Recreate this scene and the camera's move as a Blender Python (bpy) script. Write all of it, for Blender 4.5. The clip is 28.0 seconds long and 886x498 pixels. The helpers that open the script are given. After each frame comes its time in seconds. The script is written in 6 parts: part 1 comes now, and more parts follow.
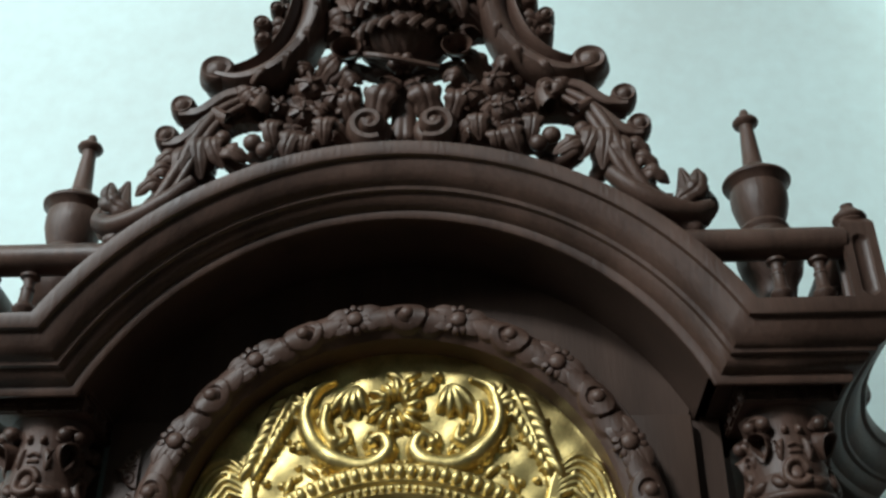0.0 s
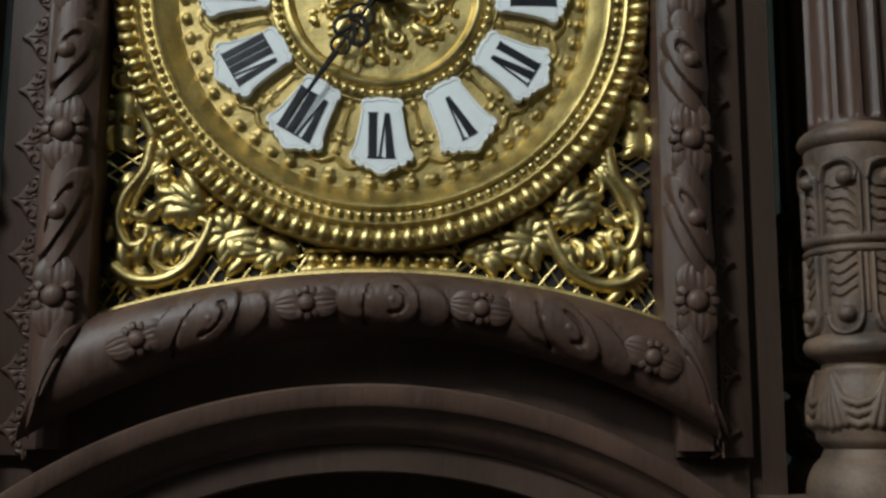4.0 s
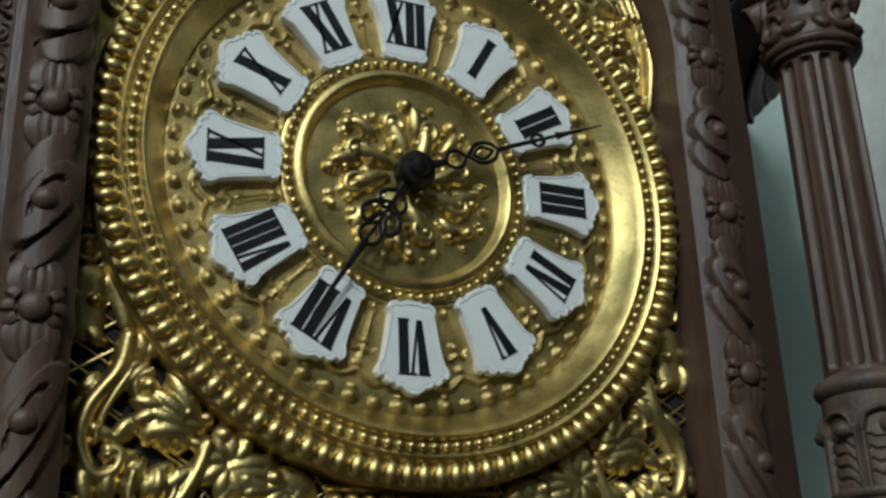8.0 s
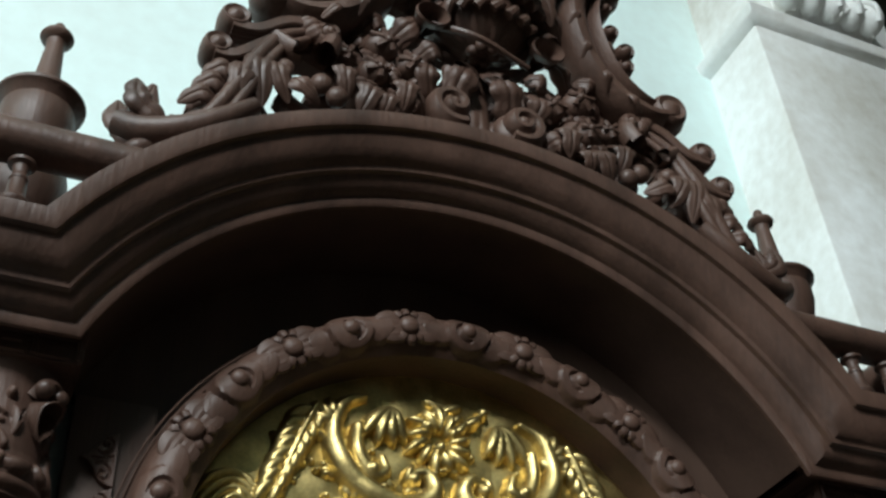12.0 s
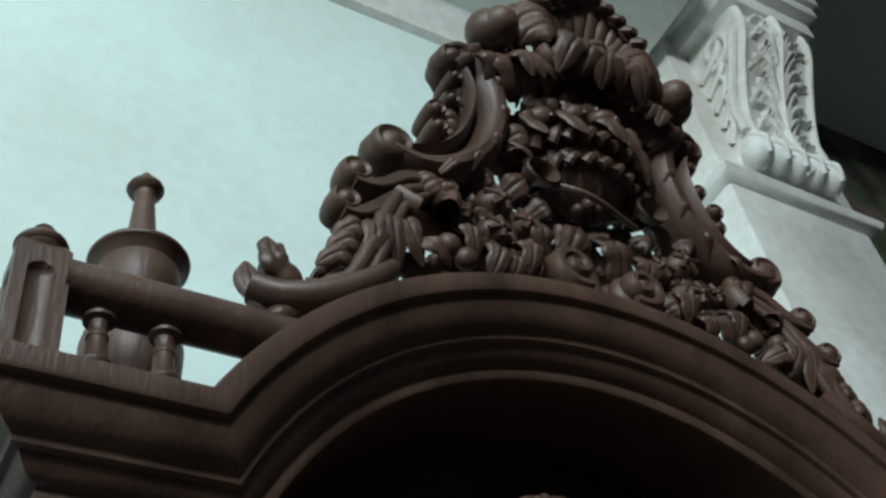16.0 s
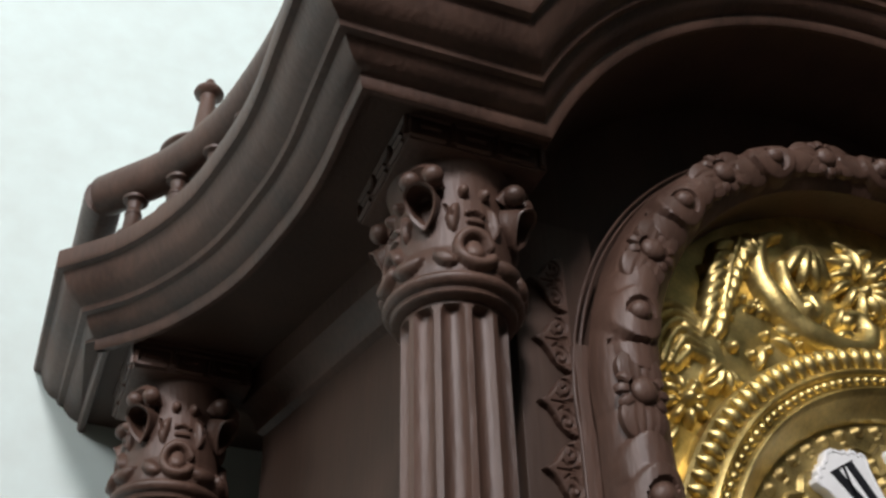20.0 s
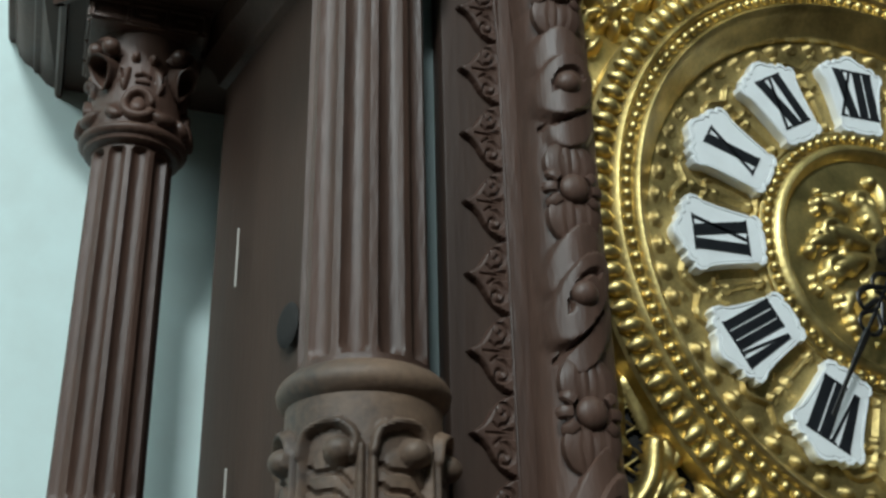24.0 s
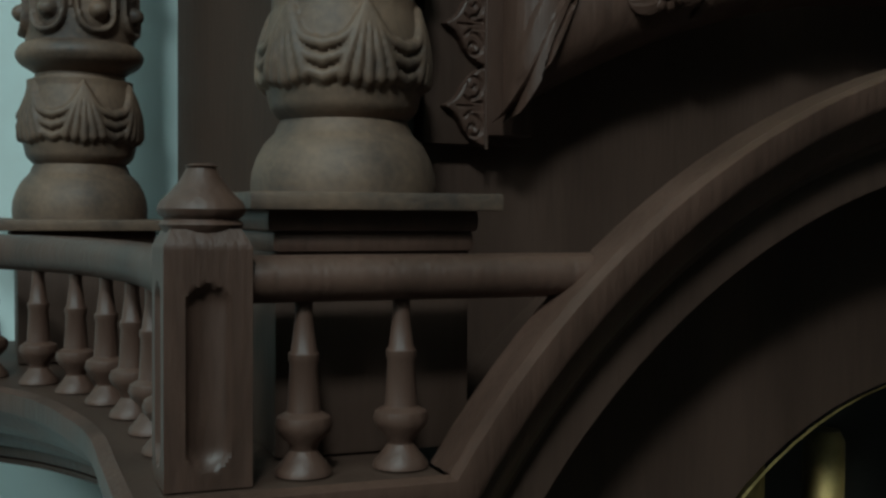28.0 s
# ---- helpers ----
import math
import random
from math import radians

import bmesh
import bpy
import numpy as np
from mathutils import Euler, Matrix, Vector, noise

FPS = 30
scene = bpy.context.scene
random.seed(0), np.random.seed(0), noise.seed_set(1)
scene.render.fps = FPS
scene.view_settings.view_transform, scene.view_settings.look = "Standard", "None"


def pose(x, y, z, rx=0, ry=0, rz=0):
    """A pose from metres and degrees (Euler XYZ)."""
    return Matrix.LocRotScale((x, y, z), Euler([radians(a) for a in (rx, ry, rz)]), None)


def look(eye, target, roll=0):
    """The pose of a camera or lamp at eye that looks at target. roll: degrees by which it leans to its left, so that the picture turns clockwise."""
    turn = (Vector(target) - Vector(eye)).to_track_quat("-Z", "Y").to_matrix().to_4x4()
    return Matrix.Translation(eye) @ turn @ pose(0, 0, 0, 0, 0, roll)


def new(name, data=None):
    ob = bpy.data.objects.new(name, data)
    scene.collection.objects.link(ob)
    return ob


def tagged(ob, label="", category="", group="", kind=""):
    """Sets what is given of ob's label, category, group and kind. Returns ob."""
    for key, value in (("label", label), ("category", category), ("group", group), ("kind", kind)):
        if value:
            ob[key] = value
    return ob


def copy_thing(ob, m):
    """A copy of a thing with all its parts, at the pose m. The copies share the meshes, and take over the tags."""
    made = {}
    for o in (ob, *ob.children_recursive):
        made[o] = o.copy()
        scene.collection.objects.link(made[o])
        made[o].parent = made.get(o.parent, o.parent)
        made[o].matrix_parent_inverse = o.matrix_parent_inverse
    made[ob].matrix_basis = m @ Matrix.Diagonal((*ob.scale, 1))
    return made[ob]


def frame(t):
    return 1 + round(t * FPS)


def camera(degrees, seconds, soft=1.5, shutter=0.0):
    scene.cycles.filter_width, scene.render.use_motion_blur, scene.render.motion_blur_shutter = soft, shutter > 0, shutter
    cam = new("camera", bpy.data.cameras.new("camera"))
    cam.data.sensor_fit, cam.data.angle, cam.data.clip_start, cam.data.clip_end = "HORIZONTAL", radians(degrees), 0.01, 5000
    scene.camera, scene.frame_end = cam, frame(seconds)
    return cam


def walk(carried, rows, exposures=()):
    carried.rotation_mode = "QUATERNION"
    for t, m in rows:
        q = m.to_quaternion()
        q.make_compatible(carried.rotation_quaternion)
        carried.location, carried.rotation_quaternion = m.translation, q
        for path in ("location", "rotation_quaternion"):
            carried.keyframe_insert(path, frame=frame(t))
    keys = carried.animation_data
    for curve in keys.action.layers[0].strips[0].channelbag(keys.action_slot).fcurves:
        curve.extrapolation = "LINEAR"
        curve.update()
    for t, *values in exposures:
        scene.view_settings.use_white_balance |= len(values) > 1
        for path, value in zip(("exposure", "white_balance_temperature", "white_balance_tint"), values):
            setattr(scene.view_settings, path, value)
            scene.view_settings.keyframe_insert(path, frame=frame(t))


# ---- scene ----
cam = camera(42.8, 28.0, soft=2.7)
PATH = [
    (0, (0.06, -0.679, 1.621), (-0.019, 1.004, 2.7), 0.2),
    (0.5, (0.023, -0.703, 1.631), (0.074, 0.941, 2.768), 1.1),
    (1, (0.018, -0.691, 1.618), (0.126, 0.961, 2.741), 1.9),
    (1.5, (0.033, -0.676, 1.598), (0.134, 1.072, 2.565), 0.8),
    (2, (0.02, -0.651, 1.559), (0.155, 1.166, 2.384), 0.4),
    (2.5, (0.007, -0.642, 1.558), (0.118, 1.257, 2.177), 1.2),
    (3, (0.009, -0.621, 1.54), (0.117, 1.316, 2.026), 0.5),
    (3.5, (0.013, -0.599, 1.523), (0.119, 1.376, 1.82), 0.6),
    (5.5, (-0.032, -0.42, 1.53), (-0.076, 1.499, 2.092), -1.2),
    (6, (-0.1, -0.393, 1.544), (0.225, 1.472, 2.189), -2.3),
    (6.5, (-0.17, -0.399, 1.541), (0.404, 1.36, 2.299), -1.9),
    (7, (-0.196, -0.398, 1.535), (0.426, 1.366, 2.243), -1.3),
    (7.5, (-0.184, -0.412, 1.54), (0.483, 1.342, 2.232), -1.0),
    (8, (-0.181, -0.421, 1.543), (0.618, 1.268, 2.257), -2.1),
    (8.5, (-0.184, -0.426, 1.542), (0.659, 1.226, 2.292), -2.9),
    (9, (-0.191, -0.426, 1.55), (0.638, 1.222, 2.321), -2.5),
    (9.5, (-0.194, -0.434, 1.571), (0.645, 1.191, 2.382), -2.4),
    (10, (-0.202, -0.445, 1.593), (0.621, 1.13, 2.511), -2.3),
    (10.5, (-0.205, -0.454, 1.602), (0.589, 1.054, 2.648), -2.4),
    (11, (-0.205, -0.458, 1.612), (0.568, 1.0, 2.741), -2.7),
    (11.5, (-0.212, -0.464, 1.624), (0.532, 0.953, 2.823), -3.5),
    (12, (-0.225, -0.479, 1.631), (0.45, 0.909, 2.903), -3.7),
    (12.5, (-0.235, -0.484, 1.628), (0.361, 0.867, 2.977), -3.4),
    (14.5, (-0.247, -0.397, 1.674), (0.385, 1.019, 2.938), -4.6),
    (15, (-0.306, -0.407, 1.682), (0.489, 0.795, 3.068), -9.9),
    (15.5, (-0.33, -0.395, 1.692), (0.532, 0.696, 3.13), -11.8),
    (16, (-0.335, -0.391, 1.688), (0.499, 0.723, 3.124), -10.9),
    (16.5, (-0.35, -0.385, 1.681), (0.397, 0.816, 3.095), -8.0),
    (17, (-0.358, -0.365, 1.667), (0.296, 0.939, 3.035), -4.7),
    (17.5, (-0.36, -0.341, 1.655), (0.256, 1.038, 2.966), -2.9),
    (18, (-0.364, -0.321, 1.641), (0.227, 1.124, 2.892), -1.4),
    (18.5, (-0.36, -0.306, 1.632), (0.212, 1.194, 2.824), -0.4),
    (19, (-0.357, -0.312, 1.626), (0.215, 1.226, 2.769), 0.1),
    (19.5, (-0.357, -0.323, 1.625), (0.252, 1.195, 2.776), -0.7),
    (20, (-0.36, -0.335, 1.624), (0.26, 1.133, 2.832), -1.6),
    (20.5, (-0.349, -0.342, 1.617), (0.311, 1.08, 2.858), -3.2),
    (22.5, (-0.332, -0.317, 1.583), (0.285, 1.249, 2.663), -2.3),
    (23, (-0.33, -0.317, 1.573), (0.286, 1.309, 2.561), -2.3),
    (23.5, (-0.335, -0.324, 1.569), (0.292, 1.341, 2.482), -2.0),
    (24, (-0.308, -0.335, 1.564), (0.295, 1.368, 2.42), -1.3),
    (24.5, (-0.284, -0.365, 1.56), (0.176, 1.41, 2.359), 0.2),
    (25, (-0.26, -0.387, 1.547), (0.014, 1.46, 2.263), 0.1),
    (25.5, (-0.282, -0.392, 1.545), (0.121, 1.47, 2.153), -1.5),
    (26, (-0.312, -0.387, 1.528), (0.234, 1.462, 2.06), -2.3),
    (26.5, (-0.317, -0.383, 1.517), (0.261, 1.491, 1.907), -1.6),
    (27, (-0.321, -0.374, 1.506), (0.314, 1.51, 1.724), -0.9),
    (27.5, (-0.322, -0.367, 1.495), (0.37, 1.508, 1.571), 0.1),
    (28, (-0.325, -0.367, 1.489), (0.406, 1.493, 1.423), 0.4),
]
EXPOSURES = [(0.0, 0.17, 6400, 9), (1.5, 0.05, 6400, 9), (3.0, 0.0, 6450, 9), (6.0, 0.25, 6450, 8), (7.0, -0.15, 6400, 7), (9.0, -0.32, 6350, 6), (11.0, -0.15, 6250, 6), (12.0, 0.32, 6500, 10), (12.5, 0.42, 6600, 12), (14.5, 0.45, 6600, 12), (15.0, 0.34, 6600, 12), (15.4, -0.03, 6350, 7), (16.0, -0.1, 6330, 6), (16.5, -0.12, 6350, 8), (17.0, -0.12, 6750, 16), (17.6, 0.12, 7050, 21), (20.0, 0.27, 7100, 25), (22.5, 0.22, 6850, 16), (24.0, 0.17, 6300, 5), (25.0, 0.13, 6080, 2), (26.0, -0.1, 6050, 0), (27.0, -0.02, 6050, -2), (28.0, -0.45, 6000, -4)]
walk(cam, [(t, look(eye, target, roll)) for t, eye, target, roll in PATH], EXPOSURES)

# ---- light and room tone ----
world = bpy.data.worlds.new("room_tone")
scene.world = world
world.use_nodes = True
wn = world.node_tree.nodes
wn["Background"].inputs["Color"].default_value = (0.72, 0.80, 0.84, 1)
wn["Background"].inputs["Strength"].default_value = 0.25


def lamp(name, kind, m, energy, color, size=1.0, size_y=None):
    data = bpy.data.lights.new(name, kind)
    data.energy, data.color = energy, color
    if kind == "AREA":
        data.shape = "RECTANGLE"
        data.size, data.size_y = size, size_y or size
    else:
        data.shadow_soft_size = size
    ob = new(name, data)
    ob.matrix_world = m
    return ob


lamp("ceiling_lamp_light", "AREA", look((-0.82, -1.42, 2.92), (0.0, 0.1, 1.85)), 23, (0.92, 0.98, 1.0), 0.26, 0.20)
lamp("window_light", "AREA", look((-2.2, -1.45, 2.98), (-0.1, 0.1, 1.8)), 34, (0.88, 0.98, 1.0), 1.3, 0.9)


# ---- materials ----
def material(name, base, rough, metal=0.0, spread=0.25, scale=40.0, bump=0.1, bump_scale=300.0, stretch=(1, 1, 1), coat=0.0, dirt=None, spec=0.5):
    """A surface with broad stains, fine grain and relief at real size."""
    mat = bpy.data.materials.new(name)
    mat.use_nodes = True
    nt = mat.node_tree
    b = nt.nodes["Principled BSDF"]
    b.inputs["Metallic"].default_value = metal
    b.inputs["Coat Weight"].default_value = coat
    b.inputs["Specular IOR Level"].default_value = spec
    co = nt.nodes.new("ShaderNodeTexCoord")
    mp = nt.nodes.new("ShaderNodeMapping")
    mp.inputs["Scale"].default_value = stretch
    nt.links.new(co.outputs["Object"], mp.inputs["Vector"])
    n1 = nt.nodes.new("ShaderNodeTexNoise")
    n1.inputs["Scale"].default_value, n1.inputs["Detail"].default_value = scale, 6
    n2 = nt.nodes.new("ShaderNodeTexNoise")
    n2.inputs["Scale"].default_value, n2.inputs["Detail"].default_value = bump_scale, 4
    nt.links.new(mp.outputs["Vector"], n1.inputs["Vector"])
    nt.links.new(mp.outputs["Vector"], n2.inputs["Vector"])
    ramp = nt.nodes.new("ShaderNodeValToRGB")
    lo = [c * (1 - spread) for c in (dirt or base)]
    hi = [min(1, c * (1 + spread)) for c in base]
    ramp.color_ramp.elements[0].position, ramp.color_ramp.elements[1].position = 0.3, 0.7
    ramp.color_ramp.elements[0].color, ramp.color_ramp.elements[1].color = (*lo, 1), (*hi, 1)
    mix = nt.nodes.new("ShaderNodeMath")
    mix.operation = "MULTIPLY_ADD"
    mix.inputs[1].default_value, mix.inputs[2].default_value = 0.35, -0.17
    nt.links.new(n2.outputs["Fac"], mix.inputs[0])
    add = nt.nodes.new("ShaderNodeMath")
    nt.links.new(n1.outputs["Fac"], add.inputs[0])
    nt.links.new(mix.outputs[0], add.inputs[1])
    nt.links.new(add.outputs[0], ramp.inputs["Fac"])
    nt.links.new(ramp.outputs["Color"], b.inputs["Base Color"])
    rr = nt.nodes.new("ShaderNodeMapRange")
    rr.inputs["To Min"].default_value, rr.inputs["To Max"].default_value = max(0.03, rough - 0.12), min(1, rough + 0.12)
    nt.links.new(n1.outputs["Fac"], rr.inputs["Value"])
    nt.links.new(rr.outputs["Result"], b.inputs["Roughness"])
    bp = nt.nodes.new("ShaderNodeBump")
    bp.inputs["Strength"].default_value, bp.inputs["Distance"].default_value = bump, 0.002
    nt.links.new(n2.outputs["Fac"], bp.inputs["Height"])
    nt.links.new(bp.outputs["Normal"], b.inputs["Normal"])
    return mat


WOOD = material("carved_dark_wood", (0.076, 0.041, 0.029), 0.48, spec=0.42, spread=0.38, scale=32, bump=0.20, bump_scale=420, stretch=(1, 1, 0.18))
WOOD_FLAT = material("panel_dark_wood", (0.060, 0.035, 0.025), 0.55, spec=0.3, spread=0.25, scale=30, bump=0.10, bump_scale=520, stretch=(1, 1, 0.1))
WOOD_DUSTY = material("dusty_dark_wood", (0.138, 0.086, 0.055), 0.6, spread=0.3, scale=35, bump=0.12, bump_scale=420, dirt=(0.075, 0.052, 0.041))
GOLD = material("stamped_brass", (0.70, 0.545, 0.225), 0.42, 1.0, spread=0.16, scale=60, bump=0.10, bump_scale=500, dirt=(0.50, 0.385, 0.155))
GOLD_DULL = material("dull_brass", (0.56, 0.425, 0.175), 0.52, 1.0, spread=0.2, scale=50, bump=0.16, bump_scale=700, dirt=(0.35, 0.265, 0.105))
ENAMEL = material("white_enamel", (0.80, 0.82, 0.82), 0.16, spread=0.05, scale=50, bump=0.04, bump_scale=250, coat=0.4)
INK = material("black_numeral_paint", (0.012, 0.013, 0.016), 0.35, spread=0.2, scale=200, bump=0.05)
IRON = material("blackened_pointer_steel", (0.02, 0.018, 0.017), 0.35, 0.6, spread=0.3, scale=300, bump=0.08)
# near-black colour that puts the shade of recesses into the surface
DARK = material("recess_shade", (0.012, 0.010, 0.009), 0.8, spread=0.3, scale=60)
PLASTER = material("pale_aqua_wall_paint", (0.67, 0.83, 0.81), 0.75, spread=0.05, scale=2.5, bump=0.08, bump_scale=60, dirt=(0.64, 0.75, 0.72))
PLASTER_OLD = material("worn_white_paint", (0.76, 0.79, 0.78), 0.6, spread=0.10, scale=5, bump=0.12, bump_scale=70, dirt=(0.62, 0.60, 0.54))
# blue-grey that imitates a pale sheen on the left margin strip
STRIP_SHEEN = material("grey_strip_sheen", (0.27, 0.33, 0.33), 0.5, spread=0.08, scale=20, bump=0.05, bump_scale=200)
FLOOR = material("floor_tiles", (0.13, 0.10, 0.08), 0.4, spread=0.2, scale=3, bump=0.05)
# grey chosen for how much fill the unseen walls throw back
DIM_WALL = material("bounce_room_wall", (0.30, 0.29, 0.27), 0.8, spread=0.1, scale=2, bump=0.05, bump_scale=60)
STEEL = material("bright_scratch", (0.42, 0.39, 0.35), 0.5, spread=0.05)


# ---- mesh helpers ----
def part(name, bm, mat, parent, label="", smooth=True):
    """Links a bmesh as one mesh object under a thing or a part."""
    me = bpy.data.meshes.new(name)
    bmesh.ops.recalc_face_normals(bm, faces=bm.faces)
    bm.to_mesh(me)
    bm.free()
    return placed(name, me, mat, parent, label, smooth)


def placed(name, me, mat, parent, label="", smooth=True):
    if not me.materials:
        me.materials.append(mat)
    if smooth:
        me.polygons.foreach_set("use_smooth", [True] * len(me.polygons))
        me.set_sharp_from_angle(angle=radians(38))
    ob = new(name, me)
    ob.parent = parent
    if label:
        tagged(ob, label)
    return ob


def raw(name, verts, faces):
    me = bpy.data.meshes.new(name)
    me.from_pydata([tuple(v) for v in verts], [], [tuple(int(i) for i in f) for f in faces])
    me.update()
    return me


def grid_faces(n, m, wrap_n=False, wrap_m=False, start=0):
    i, j = np.meshgrid(np.arange(n if wrap_n else n - 1), np.arange(m if wrap_m else m - 1), indexing="ij")
    i2, j2 = (i + 1) % n, (j + 1) % m
    return (np.stack([i * m + j, i2 * m + j, i2 * m + j2, i * m + j2], -1).reshape(-1, 4) + start).tolist()


def sheet(name, P, mat, parent, label="", wrap_n=False, wrap_m=False, caps=False, keep=None, smooth=True):
    """A mesh from an n x m x 3 array of places; keep drops faces by an (n-1) x (m-1) mask; caps close the ends of a tube."""
    n, m = P.shape[:2]
    faces = grid_faces(n, m, wrap_n, wrap_m)
    verts = P.reshape(-1, 3)
    if keep is not None:
        faces = [f for f, k in zip(faces, keep.reshape(-1)) if k]
        used = sorted({i for f in faces for i in f})
        back = {v: k for k, v in enumerate(used)}
        verts = verts[used]
        faces = [[back[i] for i in f] for f in faces]
    if caps:
        faces += [list(range(m))[::-1], [(n - 1) * m + k for k in range(m)]]
    return placed(name, raw(name, verts, faces), mat, parent, label, smooth)


def lathe_grid(profile, seg=40):
    """Rings of places for (radius, height) pairs round the z axis."""
    a = np.linspace(0, 2 * np.pi, seg, endpoint=False)
    return np.array([[(r * np.cos(t), r * np.sin(t), z) for t in a] for r, z in profile])


def lathe(name, profile, mat, parent, at=(0, 0, 0), seg=40, label=""):
    ob = sheet(name, lathe_grid(profile, seg), mat, parent, label, wrap_m=True, caps=True)
    ob.location = at
    return ob


def box(name, x0, x1, y0, y1, z0, z1, mat, parent, label="", bevel=0.0015):
    bm = bmesh.new()
    bmesh.ops.create_cube(bm, size=1, matrix=Matrix.LocRotScale(((x0 + x1) / 2, (y0 + y1) / 2, (z0 + z1) / 2), None, (x1 - x0, y1 - y0, z1 - z0)))
    if bevel:
        bmesh.ops.bevel(bm, geom=bm.edges[:], offset=bevel, segments=2, affect="EDGES", profile=0.6)
    return part(name, bm, mat, parent, label)


def prism(name, outline, y0, y1, mat, parent, label="", bevel=0.0, smooth=True):
    """A plate of an (x, z) outline between two depths."""
    n = len(outline)
    verts = [(x, y0, z) for x, z in outline] + [(x, y1, z) for x, z in outline]
    faces = [list(range(n)), list(range(2 * n - 1, n - 1, -1))] + [[i, (i + 1) % n, n + (i + 1) % n, n + i] for i in range(n)]
    bm = bmesh.new()
    vs = [bm.verts.new(v) for v in verts]
    for f in faces:
        bm.faces.new([vs[i] for i in f])
    if bevel:
        bmesh.ops.bevel(bm, geom=[e for e in bm.edges if abs(e.verts[0].co.y - y0) < 1e-6 and abs(e.verts[1].co.y - y0) < 1e-6], offset=bevel, segments=2, affect="EDGES", profile=0.6)
    return part(name, bm, mat, parent, label, smooth)


def glide(pts, n=24):
    """A smooth line of n places through the given ones."""
    p = np.array(pts, float)
    if len(p) < 3:
        return np.array([p[0] + (p[-1] - p[0]) * k for k in np.linspace(0, 1, n)])
    q = np.vstack([2 * p[0] - p[1], p, 2 * p[-1] - p[-2]])
    out = []
    for s in np.linspace(0, len(p) - 1, n):
        i = min(int(s), len(p) - 2)
        t = s - i
        a, b, c, d = q[i:i + 4]
        out.append(0.5 * (2 * b + (c - a) * t + (2 * a - 5 * b + 4 * c - d) * t * t + (3 * b - a - 3 * c + d) * t ** 3))
    return np.array(out)


def sweep_grid(pts, radii, flat=1.0, seg=10, side=(0, -1, 0)):
    """A tube round a line; flat squeezes it along the given side direction."""
    p = np.array(pts, float)
    t = np.gradient(p, axis=0)
    t /= np.linalg.norm(t, axis=1)[:, None] + 1e-12
    s = np.array(side, float)
    u = np.cross(t, s)
    u /= np.linalg.norm(u, axis=1)[:, None] + 1e-12
    v = np.cross(u, t)
    a = np.linspace(0, 2 * np.pi, seg, endpoint=False)
    r = np.array(radii, float)[:, None, None]
    return p[:, None, :] + r * (np.cos(a)[None, :, None] * u[:, None, :] + flat * np.sin(a)[None, :, None] * v[:, None, :])


class Pile:
    """Collects several grids into one mesh."""

    def __init__(self):
        self.v, self.f, self.n = [], [], 0

    def grid(self, P, wrap_n=False, wrap_m=True, caps=True):
        n, m = P.shape[:2]
        self.f += grid_faces(n, m, wrap_n, wrap_m, self.n)
        if caps and not wrap_n:
            self.f += [[self.n + k for k in range(m)][::-1], [self.n + (n - 1) * m + k for k in range(m)]]
        self.v.append(P.reshape(-1, 3))
        self.n += n * m
        return self

    def tube(self, pts, r0, r1=None, n=16, flat=1.0, seg=8, side=(0, -1, 0), belly=0.0):
        k = np.linspace(0, 1, n)
        r = r0 + ((r0 if r1 is None else r1) - r0) * k + belly * np.sin(np.pi * k)
        return self.grid(sweep_grid(glide(pts, n), r, flat, seg, side))

    def ball(self, c, r, squash=(1, 1, 1), seg=10):
        a = np.linspace(0.08, np.pi - 0.08, max(5, seg // 2 + 2))
        b = np.linspace(0, 2 * np.pi, seg, endpoint=False)
        P = np.array([[(c[0] + r * squash[0] * np.sin(i) * np.cos(j), c[1] + r * squash[1] * np.sin(i) * np.sin(j), c[2] + r * squash[2] * np.cos(i)) for j in b] for i in a])
        return self.grid(P)

    def mirror(self):
        """Adds the same again, mirrored across x = 0."""
        w = [a * np.array([-1, 1, 1]) for a in self.v]
        self.f += [[i + self.n for i in f][::-1] for f in self.f]
        self.v += w
        self.n *= 2
        return self

    def mesh(self, name):
        return raw(name, np.vstack(self.v), self.f)

    def out(self, name, mat, parent, label="", smooth=True):
        return placed(name, self.mesh(name), mat, parent, label, smooth)


# ---- relief: strokes raised on a sheet ----
def tube2(pts, r0, r1=None, h=None, n=18, belly=0.0):
    k = np.linspace(0, 1, n)
    r = r0 + ((r0 if r1 is None else r1) - r0) * k + belly * np.sin(np.pi * k)
    hh = r if h is None else np.full(n, h) * (r / max(r.max(), 1e-9)) ** 0.5
    return glide(pts, n), r, hh


def ball2(x, y, r, h=None):
    return np.array([(x, y), (x + 1e-5, y)]), np.array([r, r]), np.array([h or r, h or r])


def ring2(x, y, R, r, h=None, a0=0, a1=360, n=40):
    a = np.radians(np.linspace(a0, a1, n))
    return np.stack([x + R * np.cos(a), y + R * np.sin(a)], -1), np.full(n, r), np.full(n, h or r)


def spiral2(x, y, R, a0, turns, r0, r1, h=None, n=40, end=0.15):
    """A volute that winds in from radius R at the angle a0 (degrees); turns may be negative."""
    k = np.linspace(0, 1, n)
    a = radians(a0) + 2 * np.pi * turns * k
    q = R * (1 - (1 - end) * k ** 0.85)
    r = r0 + (r1 - r0) * k
    return np.stack([x + q * np.cos(a), y + q * np.sin(a)], -1), r, r * 1.0 if h is None else np.full(n, h) * (r / r.max()) ** 0.5


